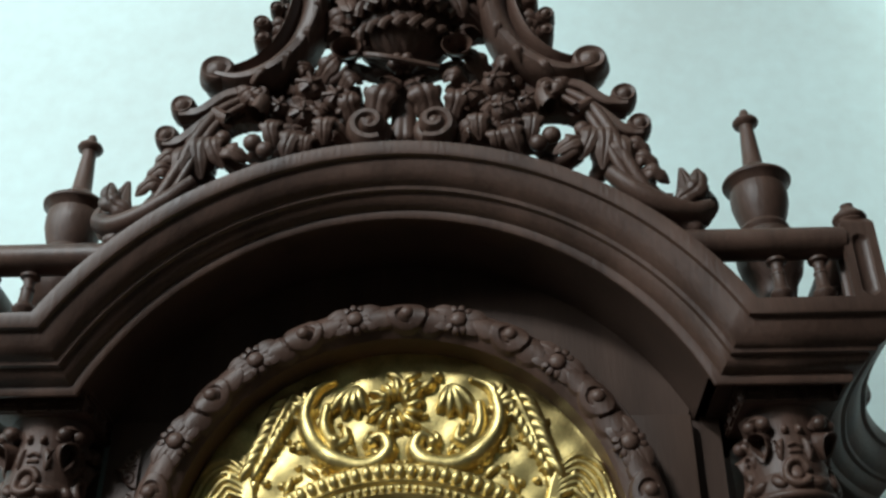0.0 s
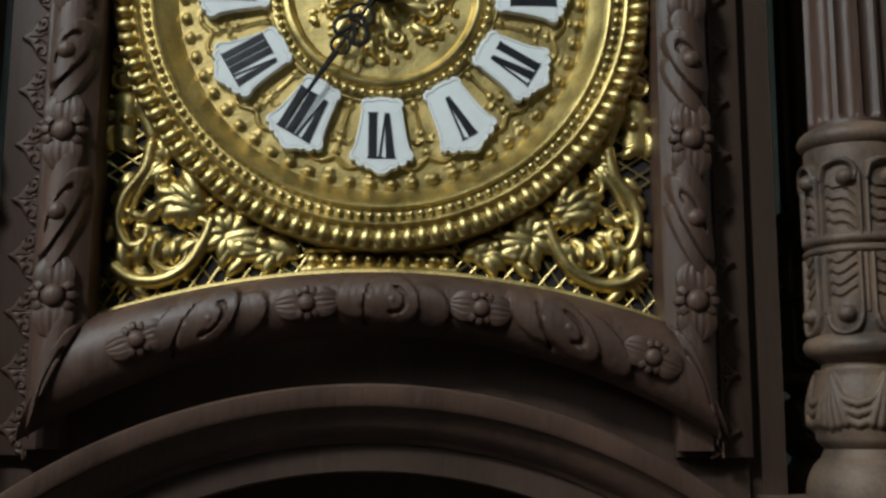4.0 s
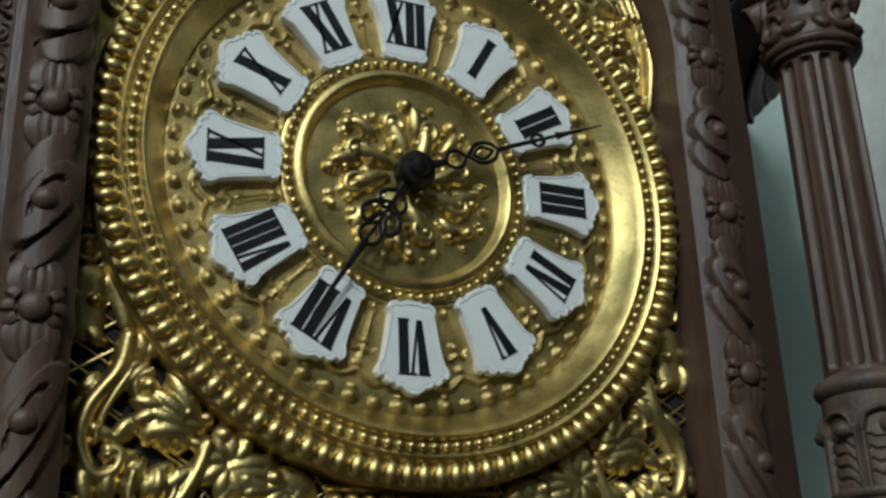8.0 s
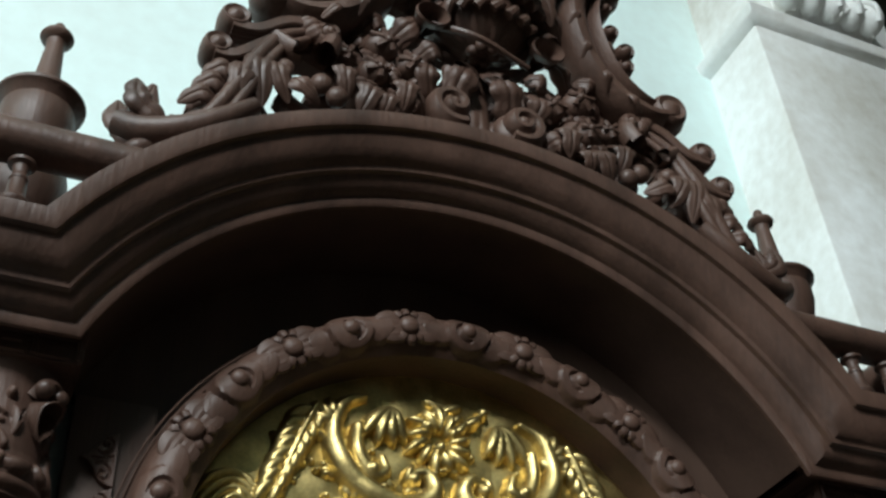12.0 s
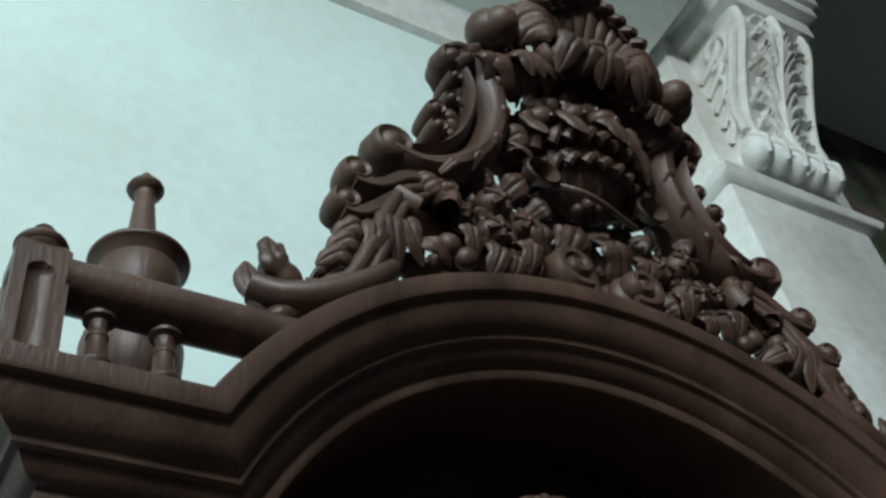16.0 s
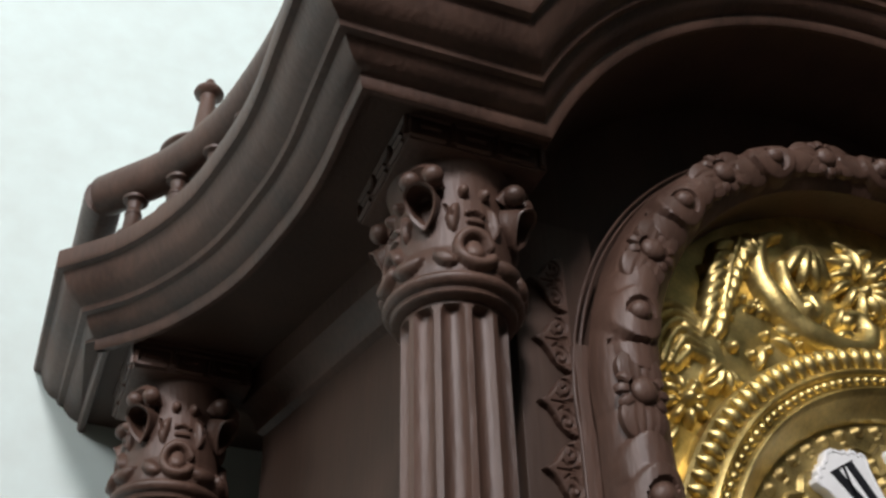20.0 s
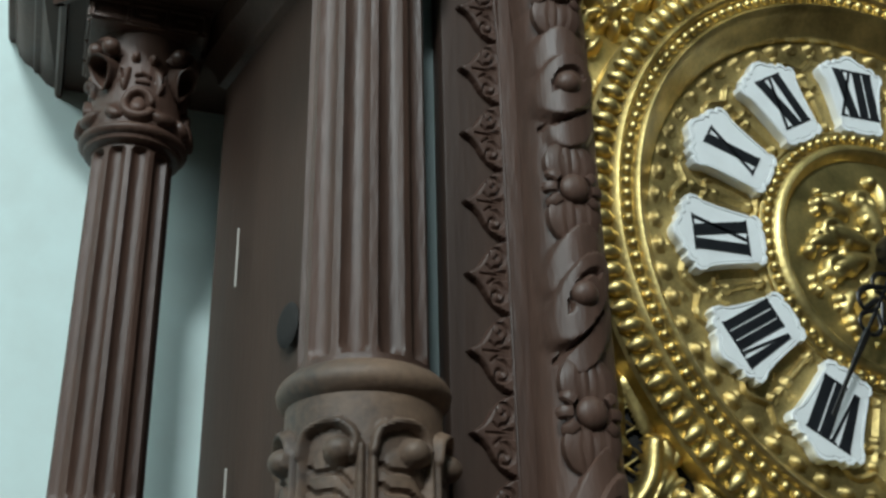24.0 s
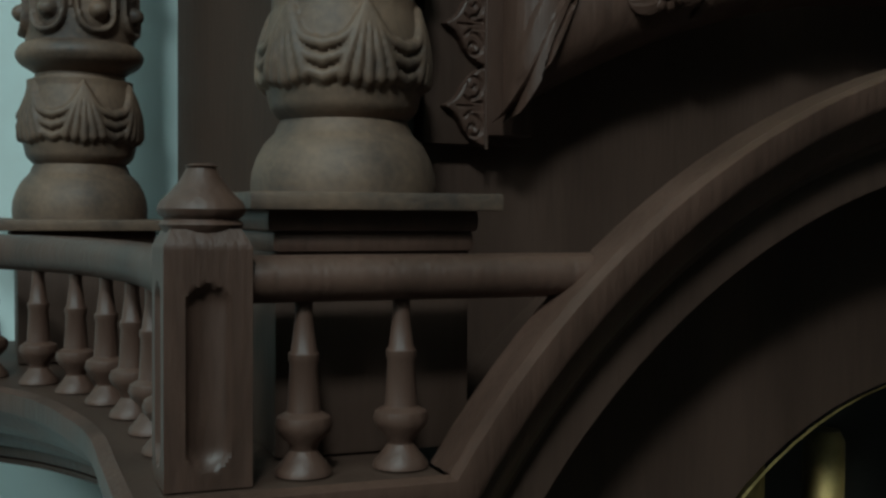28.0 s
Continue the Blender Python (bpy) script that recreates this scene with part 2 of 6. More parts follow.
def leaf2(x, y, ang, length, wid, h, bend=0.0, n=14):
    k = np.linspace(0, 1, n)
    a = radians(ang) + radians(bend) * k
    step = length / (n - 1)
    p = np.cumsum(np.stack([np.cos(a), np.sin(a)], -1) * step, 0) + (x, y)
    r = wid * np.sin(np.pi * np.clip(0.08 + 0.9 * k, 0, 1)) ** 0.8
    return p, r + 1e-4, h * (r / wid) ** 0.5


def turned(stroke, ang, cx=0.0, cy=0.0, flip=False):
    p, r, h = stroke
    p = np.array(p, float)
    if flip:
        p = p * (-1, 1)
    c, s = math.cos(radians(ang)), math.sin(radians(ang))
    return np.stack([cx + c * p[:, 0] - s * p[:, 1], cy + s * p[:, 0] + c * p[:, 1]], -1), r, h


def relief(u, v, raised, cut=()):
    """Heights on a regular grid: the highest of the raised strokes, less the deepest of the cut ones."""
    H = np.zeros((len(u), len(v)))
    D = np.zeros_like(H)
    du, dv = u[1] - u[0], v[1] - v[0]
    for group, F in ((raised, H), (cut, D)):
        for p, r, h in group:
            for i in range(len(p) - 1):
                a, b = p[i], p[i + 1]
                rm = max(r[i], r[i + 1])
                i0, i1 = int((min(a[0], b[0]) - rm - u[0]) / du), int((max(a[0], b[0]) + rm - u[0]) / du) + 2
                j0, j1 = int((min(a[1], b[1]) - rm - v[0]) / dv), int((max(a[1], b[1]) + rm - v[0]) / dv) + 2
                i0, j0, i1, j1 = max(i0, 0), max(j0, 0), min(i1, len(u)), min(j1, len(v))
                if i0 >= i1 or j0 >= j1:
                    continue
                U, V = u[i0:i1, None], v[None, j0:j1]
                d = b - a
                L = max(d @ d, 1e-14)
                t = np.clip(((U - a[0]) * d[0] + (V - a[1]) * d[1]) / L, 0, 1)
                dist = np.hypot(U - a[0] - t * d[0], V - a[1] - t * d[1])
                rr = r[i] + (r[i + 1] - r[i]) * t
                hh = h[i] + (h[i + 1] - h[i]) * t
                z = hh * np.sqrt(np.clip(1 - (dist / rr) ** 2, 0, 1))
                F[i0:i1, j0:j1] = np.maximum(F[i0:i1, j0:j1], z)
    return H - D


# ---- setting ----
WALL_Y = 0.245
ROOM = 4.2
box("floor", -3.2, 3.6, -ROOM, 2.2, -0.05, 0.0, FLOOR, None, "brown tiled floor below the clock", 0)
bpy.data.objects["floor"]["kind"] = "structure"


def wall(name, *a, mat=PLASTER, label="plain white plastered wall"):
    return tagged(box(name, *a, mat, None, label, 0), label, kind="structure")


wall("wall_north", -3.2, 0.55, WALL_Y, WALL_Y + 0.2, 0, 3.3, label="white plastered wall behind the clock")
# west, east and south walls are out of view, added to control bounce light
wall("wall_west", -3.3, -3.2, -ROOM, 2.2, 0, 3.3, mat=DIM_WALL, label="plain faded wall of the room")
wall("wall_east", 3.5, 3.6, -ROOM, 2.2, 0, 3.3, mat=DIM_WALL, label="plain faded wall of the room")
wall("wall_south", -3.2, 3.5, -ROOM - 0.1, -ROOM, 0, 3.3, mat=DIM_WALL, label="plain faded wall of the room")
wall("wall_far", -3.2, 3.5, 2.1, 2.2, 0, 3.3, mat=WOOD_FLAT, label="dark far wall beyond the pier")
wall("ceiling", -3.2, 3.5, -ROOM, 2.1, 3.3, 3.4, label="white painted ceiling")

# ---- the clock ----
clock = tagged(new("grandfather_clock"), "tall carved dark wood longcase clock with a gilt brass dial", "grandfather clock")
DZ = 1.753
Z_TOP, Z_LOW = 1.963, 1.4225

SIDE_LINE = [(-0.302, -0.04), (-0.302, 0.0), (-0.306, 0.033), (-0.316, 0.075), (-0.336, 0.114), (-0.3625, 0.142)]


def cornice(name, zt, front, half_in, R, parent, label, line, deep=0.0435, back=0.16):
    """A moulding that runs from the wall round the swept side, along the front and over the arch."""
    prof = [(0.004, -0.0), (0.0, 0.001), (0.0, 0.0075), (0.001, 0.009), (0.004, 0.0095), (0.0055, 0.012), (0.0075, 0.016), (0.011, 0.0195), (0.0155, 0.0215), (0.0165, 0.0235),
            (0.0195, 0.024), (0.0205, 0.0255), (0.0235, 0.0285), (0.027, 0.0300), (0.0285, 0.0305), (0.029, 0.034), (0.030, 0.035)]
    prof = [(a, d * deep / 0.035) for a, d in prof] + [(0.0325, deep), (0.0335, 0.0362), (0.044, 0.0362)]
    zc = zt - math.sqrt(R * R - half_in * half_in)
    curve = glide(line, 26)
    t = np.gradient(curve, axis=0)
    t /= np.linalg.norm(t, axis=1)[:, None]
    nrm = np.stack([t[:, 1], -t[:, 0]], -1)
    x_c = curve[0][0]
    dy = front + 0.085
    cols = []
    for d_in, d in prof:
        z = zt - d
        row = [(curve[-1][0] + d_in, WALL_Y, z), (curve[-1][0] + d_in, curve[-1][1] + d_in * 0.45, z)]
        row += [(*(curve[k] + nrm[k] * d_in), z) for k in range(len(curve) - 2, 0, -1)]
        row += [(x_c + d_in, front + d_in, z)]
        hx = math.sqrt((R - d) ** 2 - (z - zc) ** 2)
        row += [(x_c + d_in + (-hx - x_c - d_in) * k, front + d_in, z) for k in (0.5, 1.0)]
        a = math.acos(hx / (R - d))
        row += [(-(R - d) * math.cos(a + (np.pi / 2 - a) * k), front + d_in, zc + (R - d) * math.sin(a + (np.pi / 2 - a) * k)) for k in np.linspace(0, 1, 29)[1:]]
        row += [(-x + 0.006 * min(1, max(0, (-x - half_in) / 0.085)) + 0.008 * min(1, max(0, (y - front - 0.06) / 0.15)), y, z2) for x, y, z2 in row[-2::-1]]
        cols.append(row)
    ob = sheet(name, np.array(cols), WOOD, parent, label)
    # flat roof on each side and the vault above the arch
    left = [tuple(curve[k] + nrm[k] * 0.004) for k in range(len(curve))]
    outline = [(curve[-1][0] + 0.004, WALL_Y)] + left[::-1] + [(x_c + 0.004, front + 0.004), (-half_in - 0.001, front + 0.004), (-half_in - 0.001, WALL_Y)]
    inner = [tuple(curve[k] + nrm[k] * 0.030) for k in range(len(curve) - 1, 0, -1)]
    under = [(curve[-1][0] + 0.03, WALL_Y)] + inner + [(x_c + 0.030, front + 0.030), (-half_in + 0.0285, front + 0.030), (-half_in + 0.0285, WALL_Y)]
    for s in (1, -1):
        for pts, z in ((outline, zt - 0.0005), (under, zt - 0.0358)):
            v = [(s * x + 0.003 - 0.003 * s, y, z) for x, y in pts] + [(s * x + 0.003 - 0.003 * s, y, z - 0.002) for x, y in pts]
            n = len(pts)
            bm = bmesh.new()
            vs = [bm.verts.new(q) for q in v]
            bm.faces.new(vs[:n])
            bm.faces.new(vs[:n - 1:-1])
            for i in range(n):
                bm.faces.new([vs[i], vs[(i + 1) % n], vs[n + (i + 1) % n], vs[n + i]])
            bmesh.ops.triangulate(bm, faces=bm.faces[:])
            part("roof_board" if z > zt - 0.01 else "soffit_board", bm, WOOD_FLAT, ob, "", False)
    a0 = math.acos(half_in / R)
    ang = np.linspace(a0, np.pi - a0, 50)
    sheet("vault", np.array([[(R * math.cos(q), y, zc + R * math.sin(q)) for q in ang] for y in (front + 0.004, back)]), WOOD, ob)
    a1 = math.asin((zt - 0.037 - zc) / (R - deep))
    ang = np.linspace(a1, np.pi - a1, 50)
    sheet("vault_soffit", np.array([[((R - deep) * math.cos(q), y, zc + (R - deep) * math.sin(q)) for q in ang] for y in (front + 0.032, max(0.02, back))]), WOOD_FLAT, ob)
    ang = np.linspace(a0, np.pi - a0, 50)
    sheet("arch_back", np.array([[(r * math.cos(q), back, zc + r * math.sin(q)) for q in ang] for r in (R, R - deep)]), WOOD_FLAT, ob)
    return ob, curve, nrm


top_cornice, top_curve, top_nrm = cornice("hood_cornice", Z_TOP, -0.086, 0.2215, 0.2577, clock, "moulded arched cornice with swept sides", SIDE_LINE)
LOW_LINE = [(x * 0.995, y - 0.02) for x, y in SIDE_LINE]
low_cornice, low_curve, low_nrm = cornice("trunk_cornice", Z_LOW, -0.107, 0.219, 0.2587, clock, "moulded arched trunk cornice below the hood", LOW_LINE, 0.035, -0.089)

# hood case: front board with its arched top, slanted sides, back board
arch = [(0.2175 * math.cos(a), 1.8323 + 0.2175 * math.sin(a)) for a in np.linspace(math.radians(25.8), math.radians(154.2), 40)]
prism("front_board", [(0.188, Z_LOW), (0.188, 1.926)] + arch[1:-1] + [(-0.188, 1.926), (-0.188, Z_LOW)], 0.006, 0.022, WOOD_FLAT, clock)
for s in (1, -1):
    # the left strip has its sheen as a grey colour, the right is plain wood
    box("margin_strip", *sorted((s * 0.187, s * 0.2085)), 0.0105, 0.0225, Z_LOW, 1.9262, STRIP_SHEEN if s < 0 else WOOD_FLAT, clock, "pale grey strip between the case and its front" if s < 0 else "", 0.0006)
    p = [(s * 0.2075, 0.007), (s * 0.2465, 0.175), (s * 0.2345, 0.175), (s * 0.195, 0.007)]
    v = [(x, y, z) for z in (Z_LOW, 1.9265) for x, y in p]
    f = [[0, 1, 5, 4], [1, 2, 6, 5], [2, 3, 7, 6], [3, 0, 4, 7], [0, 3, 2, 1], [4, 5, 6, 7]]
    placed("side_panel", raw("side_panel", v, f), WOOD_FLAT, clock, "plain dark wood side panel", False)
    Pm = np.array([[(s * (0.2075 + 0.0390 * k + o), 0.007 + 0.168 * k, z) for o, z in ((0.0, 1.897), (0.004, 1.899), (0.005, 1.903), (0.009, 1.908), (0.014, 1.911), (0.016, 1.9265))] for k in (0, 0.5, 1)])
    sheet("panel_moulding", Pm, WOOD, clock)
box("back_board", -0.21, 0.21, 0.16, WALL_Y - 0.002, Z_LOW, 1.94, WOOD_FLAT, clock)
# trunk under the hood, down to the floor
box("trunk_case", -0.24, 0.24, 0.02, WALL_Y - 0.004, 0.45, Z_LOW - 0.03, WOOD_FLAT, clock, "plain trunk of the case", 0.004)
box("plinth", -0.31, 0.31, -0.06, WALL_Y - 0.004, 0.0, 0.45, WOOD_FLAT, clock, "wide plinth on the floor", 0.006)

# trunk door below the lower arch, with arched glass and brass tubes behind it
TR = [(0.172 * math.cos(a), 1.3065 + 0.205 * math.sin(a)) for a in np.linspace(0, np.pi, 41)]
TI = [(0.138 * math.cos(a), 1.2835 + 0.149 * math.sin(a)) for a in np.linspace(0, np.pi, 41)]
ring_v = [(x, -0.05, z) for x, z in [(0.205, 0.6), *[(x * 1.19, z) for x, z in TR], (-0.205, 0.6)]] + [(x, -0.05, z) for x, z in [(0.138, 0.7), *TI, (-0.138, 0.7)]]
ring_b = [(x, 0.016, z) for x, _, z in ring_v]
k = len(TR) + 2
door_f = [[i, i + 1, k + i + 1, k + i] for i in range(k - 1)] + [[k + i, k + i + 1, 3 * k + i + 1, 3 * k + i] for i in range(k - 1)] + [[i, i + 1, 2 * k + i + 1, 2 * k + i] for i in range(k - 1)]
trunk_door = placed("trunk_door", raw("trunk_door", ring_v + ring_b, door_f), WOOD_FLAT, clock, "arched trunk door with a glass pane")
GLASS = bpy.data.materials.new("door_glass")
GLASS.use_nodes = True
gb = GLASS.node_tree.nodes["Principled BSDF"]
gb.inputs["Transmission Weight"].default_value, gb.inputs["Roughness"].default_value, gb.inputs["IOR"].default_value = 1.0, 0.04, 1.3
pane = prism("pane", [(0.140, 0.7), *[(x * 1.01, z + 0.001) for x, z in TI], (-0.140, 0.7)], -0.032, -0.029, GLASS, trunk_door, "", smooth=False)
pane.visible_shadow = False
P = np.array([[(x, y, z) for x, z in [(0.138, 0.7), *TI, (-0.138, 0.7)]] for y in (-0.0525, -0.0535, -0.0525)])
P[1, :, 0] *= 0.993
P[2, :, 0] *= 0.987
sheet("gilt_edge", P, GOLD_DULL, trunk_door, "thin gilt edge round the glass")
# added black sheet: the shade inside the trunk, as colour
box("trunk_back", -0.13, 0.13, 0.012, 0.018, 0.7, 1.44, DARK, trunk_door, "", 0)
for x in (-0.095, -0.06, -0.022, 0.022, 0.06, 0.095):
    lathe("chime_tube", [(0.008, 0.75), (0.008, 1.40), (0.006, 1.404)], GOLD_DULL, trunk_door, (x, -0.008, 0), 16)

# ---- columns ----


def fluted_shaft():
    a = np.linspace(0, 2 * np.pi, 198, endpoint=False)
    z0, z1 = 1.6645, 1.850
    zs = np.concatenate([[z0, 1.6665, 1.6705], np.linspace(1.673, 1.6805, 7), np.linspace(1.6875, 1.826, 5), np.linspace(1.835, 1.8440, 8), [1.8448, z1]])
    rows = []
    for z in zs:
        base = 0.0205 - 0.0008 * (z - z0) / (z1 - z0) + 0.003 * max(0, 1 - (z - z0) / 0.006) ** 2
        w = 0.21
        end = min(z - 1.6730, 1.8440 - z)
        k = 0.0 if end <= 0 else math.sqrt(max(0, 1 - max(0, 1 - end / 0.0042) ** 2))
        ph = ((a * 11 / (2 * np.pi)) % 1.0 - 0.5) * 2 * np.pi / 11
        half = w * (0.25 + 0.75 * k) if k > 0 else 1e-6
        dip = np.sqrt(np.clip(1 - (ph / half) ** 2, 0, 1)) * 0.0036 * (k > 0)
        r = base - dip
        rows.append(np.stack([r * np.cos(a), r * np.sin(a), np.full_like(a, z)], -1))
    return np.array(rows)


def drum(name, z0, z1, R, raised, cut, parent, mat, bulge=None, nu=260, nv=64, count=6):
    """A turned drum with relief; strokes lie in arc length and height, one panel repeated round."""
    u, v = np.linspace(0, 2 * np.pi * R, nu), np.linspace(z0, z1, nv)
    w = 2 * np.pi * R / count
    up = [(p + (w * (i + 0.5), 0), r, h) for i in range(-1, count + 1) for p, r, h in raised]
    dn = [(p + (w * (i + 0.5), 0), r, h) for i in range(-1, count + 1) for p, r, h in cut]
    H = relief(u, v, up, dn)
    a = u / R
    base = np.full(nv, R) if bulge is None else np.array([bulge(q) for q in v])
    rr = base[None, :] + H
    P = np.stack([rr * np.cos(a)[:, None], rr * np.sin(a)[:, None], np.broadcast_to(v, rr.shape)], -1)[:-1]
    return sheet(name, P, mat, parent, wrap_n=True)


def torus_profile(z0, z1, r_in, r_out, n=9):
    return [(r_in, z0)] + [(r_in + (r_out - r_in) * math.sin(math.pi * k / (n - 1)) ** 0.7, z0 + (z1 - z0) * k / (n - 1)) for k in range(1, n - 1)] + [(r_in, z1)]


def make_column():
    col = sheet("column", fluted_shaft(), WOOD, clock, "fluted dark wood column with a carved capital and turned foot", wrap_m=True, caps=True)
    # rings
    lathe("collar", torus_profile(1.8455, 1.8485, 0.0200, 0.0236) + torus_profile(1.8480, 1.8560, 0.0222, 0.0266)[1:], WOOD, col)
    lathe("lower_ring", torus_profile(1.6585, 1.6710, 0.021, 0.0268), WOOD_DUSTY, col)
    R = 0.0238
    w = 2 * np.pi * R / 6
    # upper drum: feathered panels between ribs, each under a crook that curls round a ball
    w = 2 * np.pi * R / 7
    up, dn = [], []
    for q in (-1, 1):
        up += [tube2([(q * (w / 2 - 0.0017), 1.6135), (q * (w / 2 - 0.0017), 1.6440)], 0.0012, h=0.0024)]
    up += [tube2([(-w / 2 + 0.0017, 1.642), (-w / 2 + 0.0036, 1.6485), (-0.0005, 1.6512), (0.0046, 1.6500), (0.0076, 1.6458), (0.0066, 1.6410)], 0.0015, 0.0014, 0.0034, 26), ball2(0.0030, 1.6428, 0.0044, 0.0056)]
    up += [tube2([(0, 1.617), (0, 1.637)], 0.0075, 0.0066, 0.0008)]
    for k in range(4):
        z = 1.6175 + 0.0058 * k
        dn += [tube2([(-0.0068, z + 0.0040), (-0.0040, z + 0.0022), (-0.0005, z + 0.0024), (0.0030, z + 0.0016), (0.0066, z - 0.0020)], 0.0010, 0.0008, 0.0016, 16)]
    drum("scroll_drum", 1.610, 1.661, R, up, dn, col, WOOD_DUSTY, nu=300, count=7)
    lathe("middle_ring", torus_profile(1.6015, 1.6065, 0.0235, 0.0262, 7) + torus_profile(1.6065, 1.6125, 0.0240, 0.0262, 7)[1:], WOOD_DUSTY, col)
    # lower drum: feathered tongues, round-ended below with a ball in the end
    up, dn = [], []
    for q in (-1, 1):
        up += [tube2([(q * 0.0078, 1.601), (q * 0.0078, 1.574), (q * 0.0070, 1.5690)], 0.0013, h=0.0026), tube2([(q * w / 2, 1.601), (q * w / 2, 1.574)], 0.0011, h=0.0010)]
    up += [tube2([(0, 1.601), (0, 1.572)], 0.0072, h=0.0012), ring2(0, 1.5705, 0.0072, 0.0016, 0.0032, 180, 360, 20), ball2(0.0008, 1.5725, 0.0043, 0.0056)]
    for k in range(4):
        z = 1.5815 + 0.0054 * k
        dn += [tube2([(-0.0058, z + 0.0002), (-0.003, z - 0.0012), (0.0005, z - 0.0004), (0.003, z + 0.0014), (0.0060, z + 0.0034)], 0.0010, 0.0008, 0.0016, 14)]
    drum("tongue_drum", 1.5555, 1.603, R, up, dn, col, WOOD_DUSTY, nu=300, count=7)
    lathe("foot_ring", [(0.0235, 1.558)] + torus_profile(1.5445, 1.5570, 0.0225, 0.0282)[::-1] + [(0.0195, 1.5425), (0.0205, 1.5395), (0.0228, 1.5385), (0.0232, 1.537)], WOOD_DUSTY, col)
    # swagged bulb
    up = []
    w = 2 * np.pi * 0.0262 / 6
    for j in range(5):
        x = (j - 2) * 0.0026
        up += [tube2([(0, 1.5365), (x * 0.7, 1.529), (x * 1.5, 1.5185 - 0.0006 * (2 - abs(j - 2)))], 0.0009, 0.0022, 0.0030, 12)]
    for s in (-1, 1):
        for q in range(3):
            up += [tube2([(s * 0.001, 1.535 - 0.002 * q), (s * w * 0.25, 1.5275 - 0.0034 * q), (s * w / 2, 1.5255 - 0.0040 * q)], 0.0013, 0.0017, 0.0023, 12)]
    drum("swag_bulb", 1.508, 1.5385, 0.0262, up, [], col, WOOD_DUSTY, bulge=lambda z: 0.0232 + 0.0026 * math.sin(max(0, min(1, (z - 1.510) / 0.026)) * math.pi) - 0.004 * max(0, (1.512 - z) / 0.004) ** 2, nv=48)
    lathe("bowl_foot", [(0.0295, 1.480), (0.0298, 1.484), (0.0294, 1.488), (0.0280, 1.4925), (0.0256, 1.4970), (0.0232, 1.4995), (0.0222, 1.5005), (0.0212, 1.503), (0.0195, 1.506)], WOOD_DUSTY, col)
    # capital
    R = 0.0255
    w = 2 * np.pi * R / 8
    u, v = np.linspace(0, 2 * np.pi * R, 300), np.linspace(1.845, 1.899, 80)
    up, dn = [], []
    q = 2 * np.pi * R / 4
    for i in range(-1, 6):
        c = q * i
        up += [ring2(c - 0.001, 1.8605, 0.0068, 0.0023, 0.0036, 20, 330, 30), ball2(c - 0.001, 1.8605, 0.0040, 0.0022)]
        up += [leaf2(c + 0.0055, 1.8560, -15, 0.0130, 0.0034, 0.0036, 40), leaf2(c - 0.0085, 1.8540, 165, 0.0095, 0.0030, 0.0030, -40)]
        up += [leaf2(c + s * 0.0090, 1.8680, 90 - s * 20, 0.0110, 0.0026, 0.0030, s * 60) for s in (-1, 1)]
        up += [ball2(c + s * 0.0046, 1.8845, 0.0024, 0.0036) for s in (-1, 1)] + [tube2([(c - 0.0038, 1.8755), (c, 1.8765), (c + 0.0038, 1.8755)], 0.0010, h=0.0020), tube2([(c - 0.0032, 1.8722), (c + 0.0032, 1.8722)], 0.0010, h=0.0018)]
        dn += [tube2([(c + s * 0.0100, 1.8735), (c + s * 0.0125, 1.8790)], 0.0009, 0.0006, 0.0020) for s in (-1, 1)]
    H = relief(u, v, up, dn)
    bell = np.array([0.0232 + 0.0022 * math.sin(min(1, (z - 1.845) / 0.017) * math.pi) - 0.0006 * max(0, (z - 1.862) / 0.02) + 0.0035 * max(0, (z - 1.882) / 0.016) ** 2 for z in v])
    rr = bell[None, :] + H
    a = u / R - np.pi / 2
    sheet("capital", np.stack([rr * np.cos(a)[:, None], rr * np.sin(a)[:, None], np.broadcast_to(v, rr.shape)], -1)[:-1], WOOD, col, "carved capital with corner volutes", wrap_n=True)
    for sx in (-1, 1):
        for sy in (-1, 1):
            pl = Pile()
            d = np.array([sx, sy, 0]) / math.sqrt(2)
            e = np.array([-sy, sx, 0]) / math.sqrt(2)
            for s in (-1, 1):
                pl.ball(d * 0.0285 + e * (s * 0.0046) + (0, 0, 1.8915), 0.0044, seg=14)
            pl.tube([d * 0.0220 + (0, 0, 1.8900), d * 0.0270 + (0, 0, 1.8950), d * 0.0300 + (0, 0, 1.8925)], 0.0072, 0.0050, 12, 0.6, 12, d)
            pl.out("volute", WOOD, col)
            # a leaf below the volute, rolled into an open hollow
            a = np.linspace(0, 2 * np.pi, 26, endpoint=False)
            axis = (d * 0.94 - np.array((0, 0, 0.34)))
            upv = np.array((0, 0, 0.94)) + d * 0.34
            prof = [(0.0052, -0.0100), (0.0055, -0.0050), (0.0058, -0.0008), (0.0064, 0.0003), (0.0061, 0.0010), (0.0052, 0.0004), (0.0046, -0.0030), (0.0034, -0.0075), (0.0006, -0.0095)]
            c = d * 0.0298 + (0, 0, 1.8812)
            pts = [[c + axis * w + e * (r * math.cos(t) * (1 + 0.6 * min(0, math.sin(t)) ** 3)) + upv * (r * (0.85 if math.sin(t) > 0 else 2.1) * math.sin(t)) + axis * (0.0028 * max(0, math.sin(t)) if w > -0.005 else 0) for t in a] for r, w in prof]
            Pile().grid(np.array(pts)).out("leaf_cup", WOOD, col)
    box("abacus", -0.0250, 0.0250, -0.0250, 0.0250, 1.8955, 1.9092, WOOD, col, "", 0.0012)
